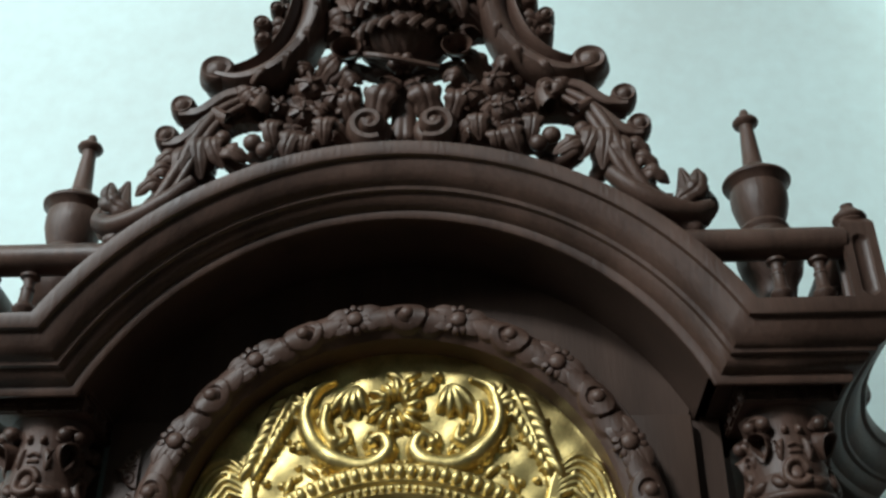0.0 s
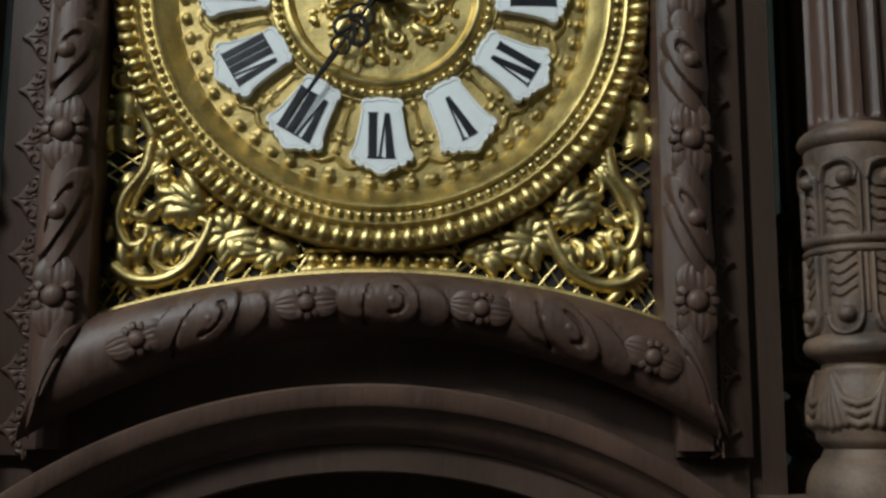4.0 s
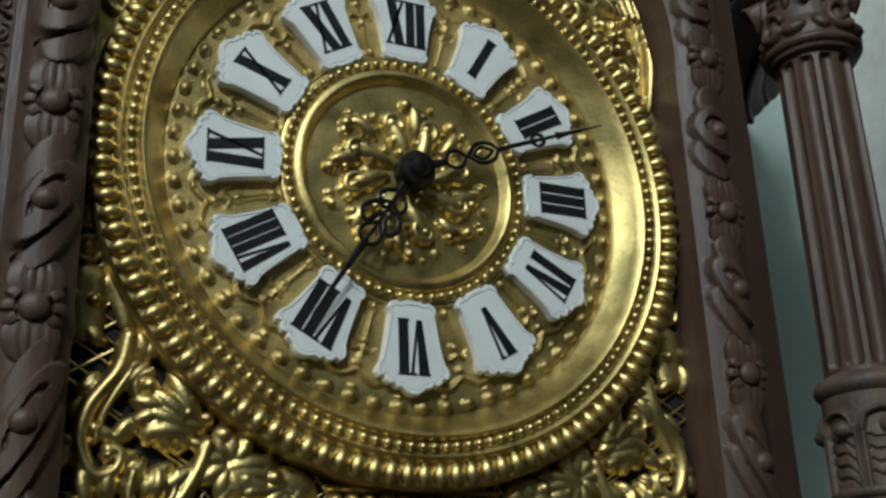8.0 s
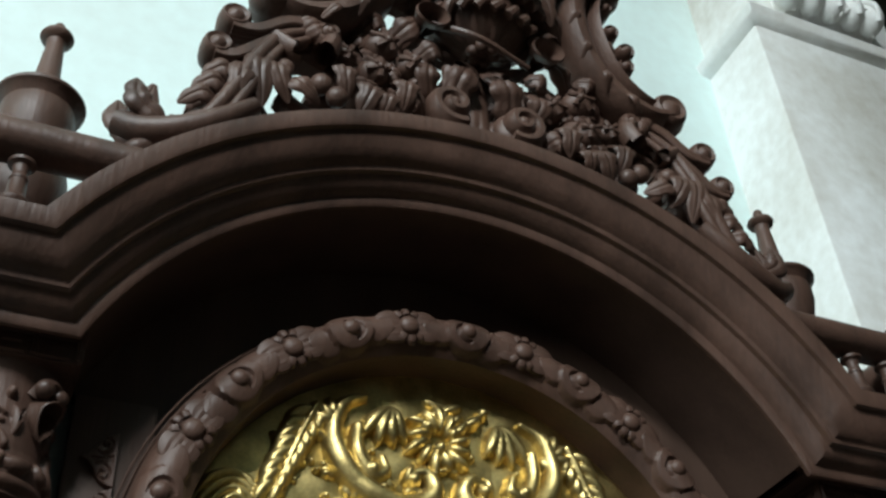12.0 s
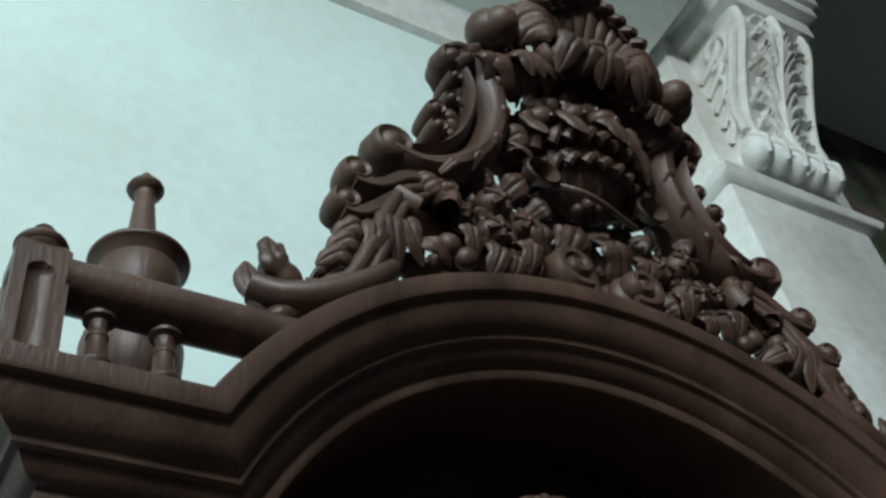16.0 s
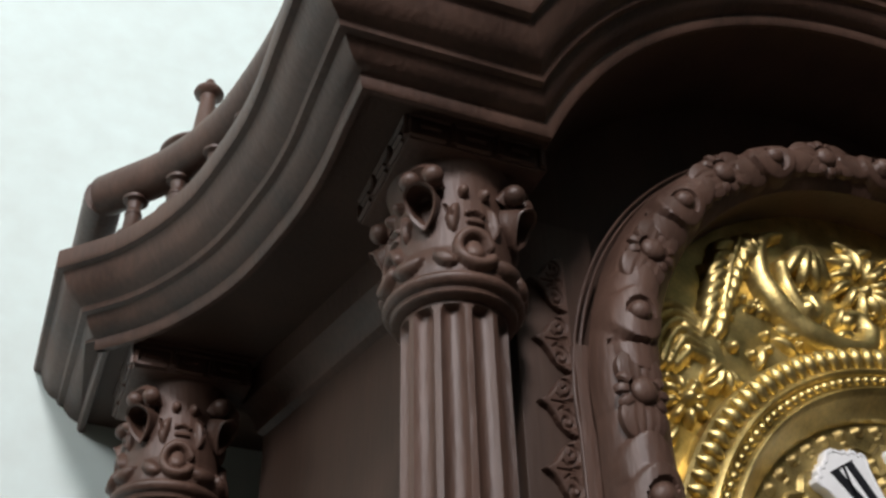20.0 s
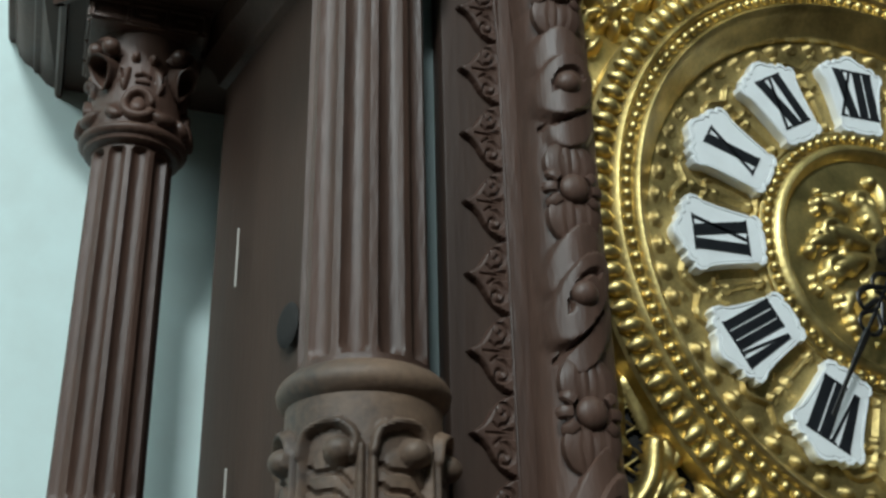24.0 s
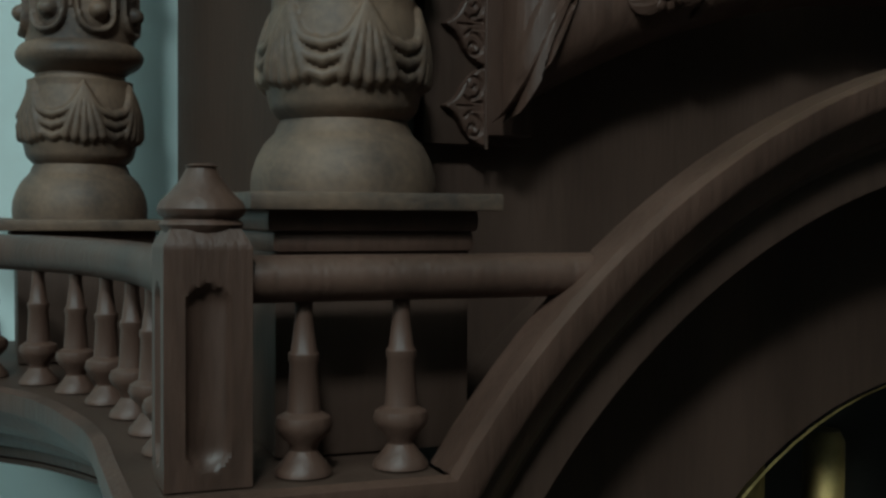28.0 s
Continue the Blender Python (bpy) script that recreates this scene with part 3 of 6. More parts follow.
    box("impost_block", -0.0272, 0.0272, -0.0272, 0.0272, 1.9090, 1.9115, WOOD, col, "", 0.001)
    key = Pile()
    for face in range(4):
        m = Matrix.Rotation(face * math.pi / 2, 3, "Z")
        for i in (-1, 0, 1):
            x = i * 0.0166
            for a, b in (((x - 0.0078, 1.9074), (x + 0.0078, 1.9074)), ((x - 0.0078, 1.8974), (x + 0.0046, 1.8974)), ((x + 0.0076, 1.9074), (x + 0.0076, 1.8974)), ((x - 0.0044, 1.9024), (x + 0.0030, 1.9024)), ((x - 0.0076, 1.9046), (x - 0.0076, 1.8974))):
                g = sweep_grid(np.array([(a[0], -0.0254, a[1]), (b[0], -0.0254, b[1])]), [0.00095] * 2, 1.2, 6)
                key.grid(np.array([[m @ Vector(q) for q in row] for row in g]))
    key.out("key_pattern", WOOD, col, "raised key-pattern band")
    for ob in col.children:
        kind_name = ob.name.split(".")[0]
        if kind_name == "capital":
            ob.scale.z, ob.location.z = 1.15, 1.9093 - 1.15 * 1.899
        elif kind_name in ("volute", "leaf_cup"):
            ob.location.z += 0.0045
        elif kind_name in ("abacus", "impost_block", "key_pattern"):
            ob.location.z += 0.0122
            ob.scale = (1.13, 1.13, 1.0)
        elif kind_name == "bowl_foot":
            ob.location.z += 0.0075
        elif kind_name == "swag_bulb":
            ob.scale.z, ob.location.z = 1.26, 1.5115 - 1.26 * 1.508
        elif kind_name == "foot_ring":
            ob.location.z += 0.0105
        elif kind_name in ("tongue_drum", "middle_ring"):
            ob.location.z += 0.0036
    return col


column = make_column()
column.matrix_basis = pose(-0.2213, -0.015, 0.0055)
copy_thing(column, pose(0.2405, -0.015, 0.0050))
for s in (-1, 1):
    rear = copy_thing(column, pose(s * 0.2905 + 0.0006, 0.178, 0.0020))
    for ob in rear.children:
        kind_name = ob.name.split(".")[0]
        if kind_name in ("bowl_foot", "swag_bulb", "foot_ring"):
            ob.location.z -= 0.0050
        elif kind_name in ("tongue_drum", "middle_ring"):
            ob.location.z -= 0.0015

# pedestals under the columns
for s in (-1, 1):
    for px, py, zt in ((0.2290, -0.042, 1.4940), (0.290, 0.176, 1.4845)):
        x = s * px
        ped = box("pedestal", x - 0.028, x + 0.028, py - 0.030, py + 0.056, Z_LOW, zt - 0.0148, WOOD_FLAT, clock, "square column pedestal with a moulded top")
        box("moulding", x - 0.0290, x + 0.0290, py - 0.0315, py + 0.058, zt - 0.0163, zt - 0.0103, WOOD, ped, "", 0.002)
        box("moulding", x - 0.0310, x + 0.0300, py - 0.0335, py + 0.060, zt - 0.0108, zt - 0.0043, WOOD, ped, "", 0.0025)
        box("slab", x - 0.0365, x + 0.0345, py - 0.0395, py + 0.062, zt - 0.0048, zt, WOOD_DUSTY, ped, "", 0.001)


# ---- galleries ----
def baluster_mesh(z0, z1, tapered=False):
    h = z1 - z0
    prof = [(0.0062, 0), (0.0064, 0.05), (0.0050, 0.10), (0.0036, 0.15), (0.0048, 0.20), (0.0070, 0.27), (0.0072, 0.31), (0.0058, 0.37), (0.0044, 0.42), (0.0040, 0.66), (0.0044, 0.67), (0.0044, 0.70), (0.0038, 0.72), (0.0034, 0.80), (0.0042, 0.88), (0.0064, 0.92), (0.0066, 0.96), (0.0050, 1.0)]
    if tapered:
        prof = [(0.0074, 0), (0.0072, 0.03), (0.0050, 0.09), (0.0034, 0.14), (0.0040, 0.18), (0.0066, 0.245), (0.0073, 0.29), (0.0068, 0.335), (0.0044, 0.365), (0.0042, 0.40), (0.0036, 0.64), (0.0040, 0.66), (0.0040, 0.70), (0.0033, 0.72), (0.0023, 0.90), (0.0023, 1.0)]
    P = lathe_grid([(r, z0 + k * h) for r, k in prof], 18)
    n, m = P.shape[:2]
    return raw("baluster", P.reshape(-1, 3), grid_faces(n, m, False, True) + [list(range(m))[::-1]])


def post(x, y, z0, z1, parent, half=0.0105):
    """A square gallery post with round-headed sunk panels and a turned cap."""
    u, v = np.linspace(-half, half, 30), np.linspace(z0, z1, 60)
    H = relief(u, v, [], [tube2([(0, z0 + 0.010), (0, z0 + (z1 - z0) * 0.70)], half * 0.50, h=0.0034)])
    ch = half * np.clip((v - (z1 - 0.004)) / 0.004, 0, 1) * 0.22
    root = None
    for f in range(4):
        D = half - ch[None, :] + H
        U = u[:, None] * (1 - ch[None, :] / half)
        P = np.stack([U, -D, np.broadcast_to(v, D.shape)], -1)
        c, s = math.cos(f * math.pi / 2), math.sin(f * math.pi / 2)
        P = np.stack([P[..., 0] * c - P[..., 1] * s + x, P[..., 0] * s + P[..., 1] * c + y, P[..., 2]], -1)
        if root is None:
            root = sheet("gallery_post", P, WOOD, parent, "square post with sunk arched panels")
        else:
            sheet("post_side", P, WOOD, root)
    lathe("cap", [(0.0088, z1 - 0.001), (0.0098, z1 + 0.0002), (0.0102, z1 + 0.0010), (0.0096, z1 + 0.0018), (0.0091, z1 + 0.0024), (0.0104, z1 + 0.0034), (0.0108, z1 + 0.0048), (0.0100, z1 + 0.0066), (0.0076, z1 + 0.0088), (0.0054, z1 + 0.0114), (0.0040, z1 + 0.0138), (0.0036, z1 + 0.0146), (0.0041, z1 + 0.0152), (0.0022, z1 + 0.0158)], WOOD, root, (x, y, 0), 24)
    return root


def gallery(z0, front, curve, nrm, x_end, n_front, z_rail, z_rail_top, label, inset=0.0125, low=False):
    yb = front + 0.017
    rail = None
    me = baluster_mesh(z0, z_rail, low)
    for s in (-1, 1):
        mid = (z_rail + z_rail_top) / 2
        r = (z_rail_top - z_rail) / 2
        px, py = s * (abs(curve[0][0]) - inset) + 0.0030, front + 0.0185
        front_line = np.array([(px - s * 0.009, py - 0.002, mid), (s * (x_end + 0.03), py - 0.002, mid), (s * x_end, py - 0.002, mid)])
        rl = sheet("gallery_rail", sweep_grid(front_line, [r] * 3, 1.15, 16), WOOD, clock, label, wrap_m=True, caps=True)
        side = [(-s * (curve[k][0] + nrm[k][0] * 0.018), curve[k][1] + nrm[k][1] * 0.018, mid) for k in range(0, len(curve), 2)]
        side = [(x + 0.0025 + 0.0025 * s, y, z) for x, y, z in side]
        side = [(px + s * 0.001, py + 0.009, mid)] + [q for q in side[1:-1] if q[1] > py + 0.012] + [(-s * (curve[-1][0] + 0.016) + 0.0025 + 0.0025 * s, curve[-1][1] + 0.012, mid)]
        sheet("side_rail", sweep_grid(glide(side, 40), [r] * 40, 1.15, 16, (0, 0, 1)), WOOD, rl, wrap_m=True, caps=True)
        sheet("end_rail", sweep_grid(np.array([(side[-1][0], side[-1][1], mid), (side[-1][0], WALL_Y, mid)]), [r] * 2, 1.15, 16, (0, 0, 1)), WOOD, rl, wrap_m=True, caps=True)
        post(px, py, z0, z_rail_top + (0.0065 if low else 0.004), clock)
        for k in range(n_front):
            ob = placed("baluster", me, WOOD, rl)
            ob.location = (px - s * (0.0255 + k * 0.0260), py - 0.001, 0)
        g = glide(side, 200)
        length = np.concatenate([[0], np.cumsum(np.linalg.norm(np.diff(g, axis=0), axis=1))])
        for k in range(8):
            i = int(np.argmin(abs(length - 0.028 - k * 0.0295)))
            if length[-1] - length[i] > 0.004:
                ob = placed("baluster", me, WOOD, rl)
                ob.location = (g[i][0], g[i][1], 0)


gallery(Z_TOP, -0.085, top_curve, top_nrm, 0.180, 2, 2.0000, 2.0205, "turned gallery rail on small balusters")
gallery(Z_LOW, -0.107, low_curve, low_nrm, 0.170, 2, 1.4660, 1.4780, "turned lower gallery rail on small balusters", 0.0185, True)

# ---- finials ----
URN = [(0.0175, -0.115), (0.019, -0.112), (0.0165, -0.108), (0.0195, -0.100), (0.0222, -0.090), (0.0225, -0.082), (0.0215, -0.077), (0.0240, -0.0735), (0.0268, -0.0715), (0.0272, -0.070), (0.0262, -0.0685), (0.0215, -0.0655), (0.0150, -0.0600), (0.0095, -0.0560),
       (0.0082, -0.0535), (0.0072, -0.040), (0.0058, -0.022), (0.0056, -0.0190), (0.0064, -0.0168), (0.0098, -0.0150), (0.0107, -0.0130), (0.0098, -0.0108), (0.0052, -0.0094), (0.0042, -0.0060), (0.0038, -0.0030), (0.0026, -0.0008), (0.0008, 0.0)]
FOOT = [(0.0240, -0.194), (0.0255, -0.190), (0.0225, -0.182), (0.0170, -0.176), (0.0150, -0.168), (0.0175, -0.158), (0.0225, -0.150), (0.0250, -0.140), (0.0258, -0.128), (0.0240, -0.120)]
for s in (-1, 1):
    for fx, fy, fz in ((0.2430 + 0.0080 * s, -0.020, 2.1555 + 0.004 * s), (0.298 + 0.002 * s, 0.190, 2.1500)):
        base = box("finial_block", s * fx - 0.027, s * fx + 0.027, fy - 0.028, fy + 0.028, Z_TOP - 0.0025, Z_TOP + 0.012, WOOD, clock, "square block under a turned finial")
        f = lathe("finial", [(r * 0.88, z * 0.96) for r, z in FOOT + URN], WOOD, base, (s * fx, fy, fz), 40, "turned urn finial with a knob")

# ---- door frame round the dial ----
frame_strip = []
FC = 1.826
for s in (-1, 1):
    frame_strip.append(box("door_strip", *sorted((s * 0.150, s * 0.1672)), -0.0072, 0.0075, 1.5155, 1.862, WOOD, clock, "plain strip beside the dial moulding", 0.0008))

for s in (-1, 1):
    box("door_stile", *sorted((s * 0.150, s * 0.1885)), -0.0012, 0.0078, 1.5125, 1.925, WOOD_FLAT, clock, "plain stile of the hood door", 0.001)

HALF = 0.0148
straight0 = 1.548
L1 = FC - straight0
L2 = math.pi * 0.157
total = 2 * L1 + L2
FLOWERS = [L1 - (FC - z) for z in (1.589, 1.669, 1.748)] + [L1 + L2 * (180 - a) / 180 for a in (178, 152, 126, 101, 76.5, 51, 26, 2)] + [L1 + L2 + (FC - z) for z in (1.748, 1.669, 1.589)]
BUTTONS = [(a + b) / 2 for a, b in zip(FLOWERS, FLOWERS[1:])]


def on_frame(s, w, out):
    """A place on the moulding: s along it from the lower left corner, w across (outwards), out towards the room."""
    s, w, out = np.broadcast_arrays(s, w, out)
    a = np.pi - (s - L1) / 0.157
    up = np.where((s < L1) | (s > L1 + L2), 0.0, np.sin(np.clip(a, 0, np.pi))) ** 0.7
    rad = 0.1525 + 0.0085 * up + w * (0.90 - 0.02 * up)
    x = np.where(s < L1, -rad, np.where(s > L1 + L2, rad, rad * np.cos(a)))
    low = straight0 - w / HALF * 0.029
    z = np.where(s < L1, low + s * (FC - low) / L1, np.where(s > L1 + L2, FC - (s - L1 - L2) * (FC - low) / L1, FC + rad * np.sin(a)))
    return np.stack([x, -0.006 - out, z], -1)


us, vs = np.arange(0, total, 0.0009), np.linspace(-HALF, HALF, 34)
lip = np.array([-HALF * 0.985])
up, dn, discs, under = [], [], [], []
for b in BUTTONS + [FLOWERS[0] - 0.042, FLOWERS[-1] + 0.042]:
    f = 1 if b < total / 2 else -1
    # round leaves lapping over one another, and the hook that runs round the button
    discs += [ball2(b, 0.0005, 0.0132, 0.0130)]
    under += [ball2(b + f * 0.0150, 0.0020, 0.0112, 0.0070), ball2(b - f * 0.0150, -0.0020, 0.0112, 0.0070)]
    dn += [ring2(b, 0.000, 0.0062, 0.0011, 0.0022, -70 if f > 0 else 110, 100 if f > 0 else 280, 18)]
    dn += [tube2([(b + f * x, y) for x, y in ((-0.0125, 0.010), (-0.0135, 0.002), (-0.0115, -0.007))], 0.0012, 0.0006, 0.0024)]
H = np.maximum(np.minimum(relief(us, vs, discs), 0.0044), np.minimum(relief(us, vs, under), 0.0024)) + relief(us, vs, up, dn)
prof = np.where(vs < 0, 0.0205 - 0.0068 * (vs / HALF) ** 2, 0.0205 * np.sqrt(np.clip(1 - (vs / (HALF * 1.02)) ** 2, 0, 1)) ** 0.8)
body = np.concatenate([np.broadcast_to(-0.0105, (len(us), 1)), prof[None, :] + H], 1)
moulding = sheet("dial_moulding", on_frame(us[:, None], np.concatenate([lip, vs])[None, :], body), WOOD, clock, "carved rounded moulding round the dial")


for o in (0.0012, 0.0042):
    line = on_frame(us[::6], np.full(len(us[::6]), HALF + o), 0.0004)
    sheet("bead_line", sweep_grid(line, [0.0007] * len(line), 1.0, 7), WOOD, moulding, wrap_m=True)


def carved_flower():
    """A ball between two broad grooved petals, with small round lobes at its sides."""
    pl = Pile()
    for s in (-1, 1):
        n, m = 12, 17
        k, q = np.linspace(0, 1, n), np.linspace(-1, 1, m)
        w = 0.0074 * np.sin(np.pi * np.clip(0.22 + 0.70 * k, 0, 1)) ** 0.6 * np.where(k > 0.97, 0.6, 1)
        rise = 0.0019 * np.sqrt(np.clip(1 - q * q, 0, 1)) - 0.0006 * np.abs(np.cos(np.pi * 2.5 * q)) ** 8
        front = np.stack([w[:, None] * q[None, :], -0.0006 - rise[None, :] * (0.5 + 0.5 * np.sin(np.pi * k))[:, None] + 0.0016 * k[:, None] ** 2, np.broadcast_to(s * (0.0030 + 0.0122 * k)[:, None], (n, m))], -1)
        back = front[:, ::-1].copy()
        back[..., 1] = 0.0035
        pl.grid(np.concatenate([front, back], 1))
        for k in (-34, 0, 34):
            a = radians(90 - 90 * s + k)
            pl.tube([(math.cos(a) * 0.0050, -0.0015, math.sin(a) * 0.0050), (math.cos(a) * 0.0068, -0.0010, math.sin(a) * 0.0072), (math.cos(a) * 0.0074, 0.0014, math.sin(a) * 0.0078)], 0.0016, 0.0018, 6, 0.9, 8)
    pl.ball((0, -0.0018, 0), 0.0042, (1, 0.9, 1), 16)
    return pl.mesh("carved_flower")


def on_button():
    return Pile().ball((0, -0.0012, 0), 0.0048, (1, 0.8, 1), 14).mesh("carved_button")


flower_me, button_me = carved_flower(), on_button()
flower_me.transform(Matrix.Diagonal((1.30, 0.85, 1.30, 1.0)))


def set_on(me, name, s, w=0.001, out=0.0208):
    c = on_frame(s, w, out)
    turn = 0.0 if s < L1 else (180.0 if s > L1 + L2 else math.degrees((s - L1) / 0.157))
    ob = placed(name, me, WOOD, moulding)
    ob.matrix_basis = pose(float(c[0]), float(c[1]), float(c[2]), 0, turn, 0)
    return ob


for q in FLOWERS:
    set_on(flower_me, "carved_flower", q)
for q in BUTTONS:
    set_on(button_me, "carved_button", q, 0.001, 0.0225)

# lower curved moulding under the dial plate
xs = np.linspace(-1, 1, 300)
ks = np.linspace(0, 1, 34)
topz = 1.602 - 0.024 * xs ** 2
botz = 1.571 - 0.052 * xs ** 2
X = xs[:, None] * (0.1425 + 0.0285 * ks[None, :])
Zb = topz[:, None] + (botz - topz)[:, None] * ks[None, :]
arc = np.linspace(-0.171, 0.171, 400)
up, dn = [], []
discs, under = [], []
for b in (-0.0795, 0.0065, 0.0905):
    discs += [ball2(b, 0, 0.0132, 0.0130)]
    under += [ball2(b + 0.0160, 0.002, 0.0112, 0.0070), ball2(b - 0.0160, -0.002, 0.0112, 0.0070)]
    dn += [ring2(b, 0, 0.0062, 0.0011, 0.0022, -70, 100, 18), tube2([(b - 0.0125, 0.010), (b - 0.0135, 0.002), (b - 0.0115, -0.007)], 0.0012, 0.0006, 0.0024)]
xw, kw = xs * 0.157, (ks - 0.5) * 0.031
Hb = np.maximum(np.minimum(relief(xw, kw, discs), 0.0044), np.minimum(relief(xw, kw, under), 0.0024)) + relief(xw, kw, up, dn)
Yb = -0.006 - 0.022 * np.sqrt(np.clip(1 - ((ks - 0.5) * 2 / 1.03) ** 2, 0, 1))[None, :] ** 0.8 - Hb
low_moulding = sheet("lower_moulding", np.stack([X, Yb, Zb], -1), WOOD, clock, "carved curved moulding below the dial")
for me, name, spots in ((flower_me, "carved_flower", (-0.113, -0.034, 0.049, 0.131)), (button_me, "carved_button", (-0.0795, 0.0065, 0.0905))):
    for x in spots:
        t = x / 0.157
        z = (1.602 - 0.024 * t * t + 1.571 - 0.052 * t * t) / 2
        ob = placed(name, me, WOOD, low_moulding)
        ob.matrix_basis = pose(x, -0.0290, z, 0, 90 + math.degrees(0.076 * t / 0.157), 0) @ Matrix.Scale(0.76, 4)


# palmette edging
def palmette():
    """A heart-shaped leaf with two incised scrolls and a fan between them, pointing along -x."""
    u, v = np.arange(-0.0186, 0.0011, 0.00055), np.arange(-0.0136, 0.01361, 0.00055)
    dn = []
    for s in (-1, 1):
        dn += [spiral2(-0.0052, s * 0.0072, 0.0046, -s * 100, s * 1.25, 0.00085, 0.00060, 0.0015, 26, 0.12)]
        dn += [tube2([(-0.0012, s * 0.0012), (-0.0060, s * 0.0014), (-0.0090, s * 0.0034)], 0.00075, 0.00045, 0.0014, 10)]
    dn += [tube2([(-0.0012, 0), (-0.0118, 0)], 0.00070, 0.00040, 0.0013, 8)]
    H = relief(u, v, [], dn)
    U, V = u[:, None], np.abs(v)[None, :]
    edge = np.interp(V, [0, 0.0010, 0.0025, 0.0050, 0.0080, 0.0105, 0.0122, 0.0132], [-0.0180, -0.0160, -0.0132, -0.0110, -0.0090, -0.0064, -0.0036, 0.0])
    inside = U > edge
    rim = np.clip((U - edge) / 0.0014, 0, 1)
    P = np.stack([np.broadcast_to(U, H.shape), -0.0016 - 0.0016 * np.sqrt(rim) - H, np.broadcast_to(v[None, :], H.shape)], -1)
    P[..., 1] = np.where(inside, P[..., 1], 0.0008)
    n, m = H.shape
    keep = (inside[:-1, :-1] | inside[1:, 1:] | inside[:-1, 1:] | inside[1:, :-1])
    f = np.array(grid_faces(n, m))[keep.reshape(-1)]
    used, inv = np.unique(f, return_inverse=True)
    return raw("palmette", P.reshape(-1, 3)[used], inv.reshape(-1, 4).tolist())


palm = palmette()
palm.transform(Matrix.Diagonal((0.88, 0.8, 1.045, 1.0)))
for s, strip in zip((-1, 1), frame_strip):
    for k in range(14 if s < 0 else 11):
        ob = placed("palmette", palm, WOOD, strip)
        ob.matrix_basis = pose(s * 0.1668, -0.0016, 1.5255 + k * 0.0282, 0, 0 if s < 0 else 180, 0)

# small marks on the side panels: a bored hole, a wood stop and a scratch; the hole is a raised disc, its inner shade
# painted black
for s in (-1, 1):
    nx, ny = 0.9666 * s, -0.2563
    m = Matrix.Translation((s * 0.2272, 0.0795, 1.7300)) @ Vector((nx, ny, 0)).to_track_quat("Z", "Y").to_matrix().to_4x4()
    P = lathe_grid([(0.0, 0.0012), (0.006, 0.0013), (0.0085, 0.0008), (0.0095, 0.0002)], 24)
    P = np.array([[m @ Vector(q) for q in row] for row in P])
    sheet("bored_hole", P, DARK, clock, "black disc painted as the shaded hole in the side panel", wrap_m=True)
box("wood_stop", -0.2450, -0.2200, 0.058, 0.119, 1.6225, 1.6300, WOOD, clock, "small wooden stop on the side panel", 0.001)

for x, y, z0, z1 in ((-0.2415, 0.1325, 1.767, 1.796), (-0.2408, 0.1300, 1.662, 1.684)):
    box("scratch", x - 0.0004, x + 0.0004, y - 0.0005, y + 0.0005, z0, z1, STEEL, clock, "pale vertical scratch on the side panel", 0)
box("scratch", 0.1703, 0.1709, -0.0076, -0.0070, 1.583, 1.607, STEEL, clock, "pale scratch on the plain strip", 0)

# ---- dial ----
# the black back plate paints in the gloom behind the pierced brass
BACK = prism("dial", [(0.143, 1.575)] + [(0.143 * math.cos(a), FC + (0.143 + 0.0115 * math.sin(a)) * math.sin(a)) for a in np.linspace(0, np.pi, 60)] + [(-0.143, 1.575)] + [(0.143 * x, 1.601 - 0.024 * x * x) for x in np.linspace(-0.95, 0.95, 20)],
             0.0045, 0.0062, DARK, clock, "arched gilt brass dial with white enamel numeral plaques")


def round_dial(name, prof, mat, seg=160, label=""):
    """A turned dial piece from (radius, depth) pairs."""
    a = np.linspace(0, 2 * np.pi, seg, endpoint=False)
    P = np.array([[(r * math.cos(t), y, DZ + r * math.sin(t)) for t in a] for r, y in prof])
    return sheet(name, P, mat, BACK, label, wrap_m=True)


round_dial("bezel", [(0.1395, 0.003), (0.1393, -0.0060), (0.1380, -0.0075), (0.1290, -0.0078), (0.1278, -0.0098), (0.1265, -0.0108), (0.1252, -0.0100), (0.1245, -0.0084), (0.1195, -0.0082), (0.1188, -0.0098), (0.1178, -0.0106),
                     (0.1168, -0.0100), (0.1150, -0.0070), (0.1120, -0.0030), (0.1090, 0.0004), (0.1078, 0.0016), (0.1072, 0.0032)], GOLD, label="turned brass bezel with beaded rings")
gad = Pile()
gad.tube([(0, 0, -0.0049), (0, -0.0008, 0), (0, 0, 0.0049)], 0.0012, 0.0012, 9, 1, 10, belly=0.0019)
gad_me = gad.mesh("bead")
for k in range(118):
    a = 2 * math.pi * k / 118
    ob = placed("bead", gad_me, GOLD, BACK)
    ob.matrix_basis = pose(0.1335 * math.sin(a), -0.0080, DZ + 0.1335 * math.cos(a), 0, math.degrees(a), 0)


def bead_row(name, R, n, r, y):
    pl = Pile()
    for k in range(n):
        a = 2 * math.pi * k / n
        pl.ball((R * math.sin(a), y, DZ + R * math.cos(a)), r, seg=8)
    return tagged(pl.out(name, GOLD, BACK), "row of tiny brass beads", kind="stuff")


bead_row("beading", 0.1221, 150, 0.0021, -0.0086)
bead_row("inner_beading", 0.0562, 72, 0.0020, -0.0002)

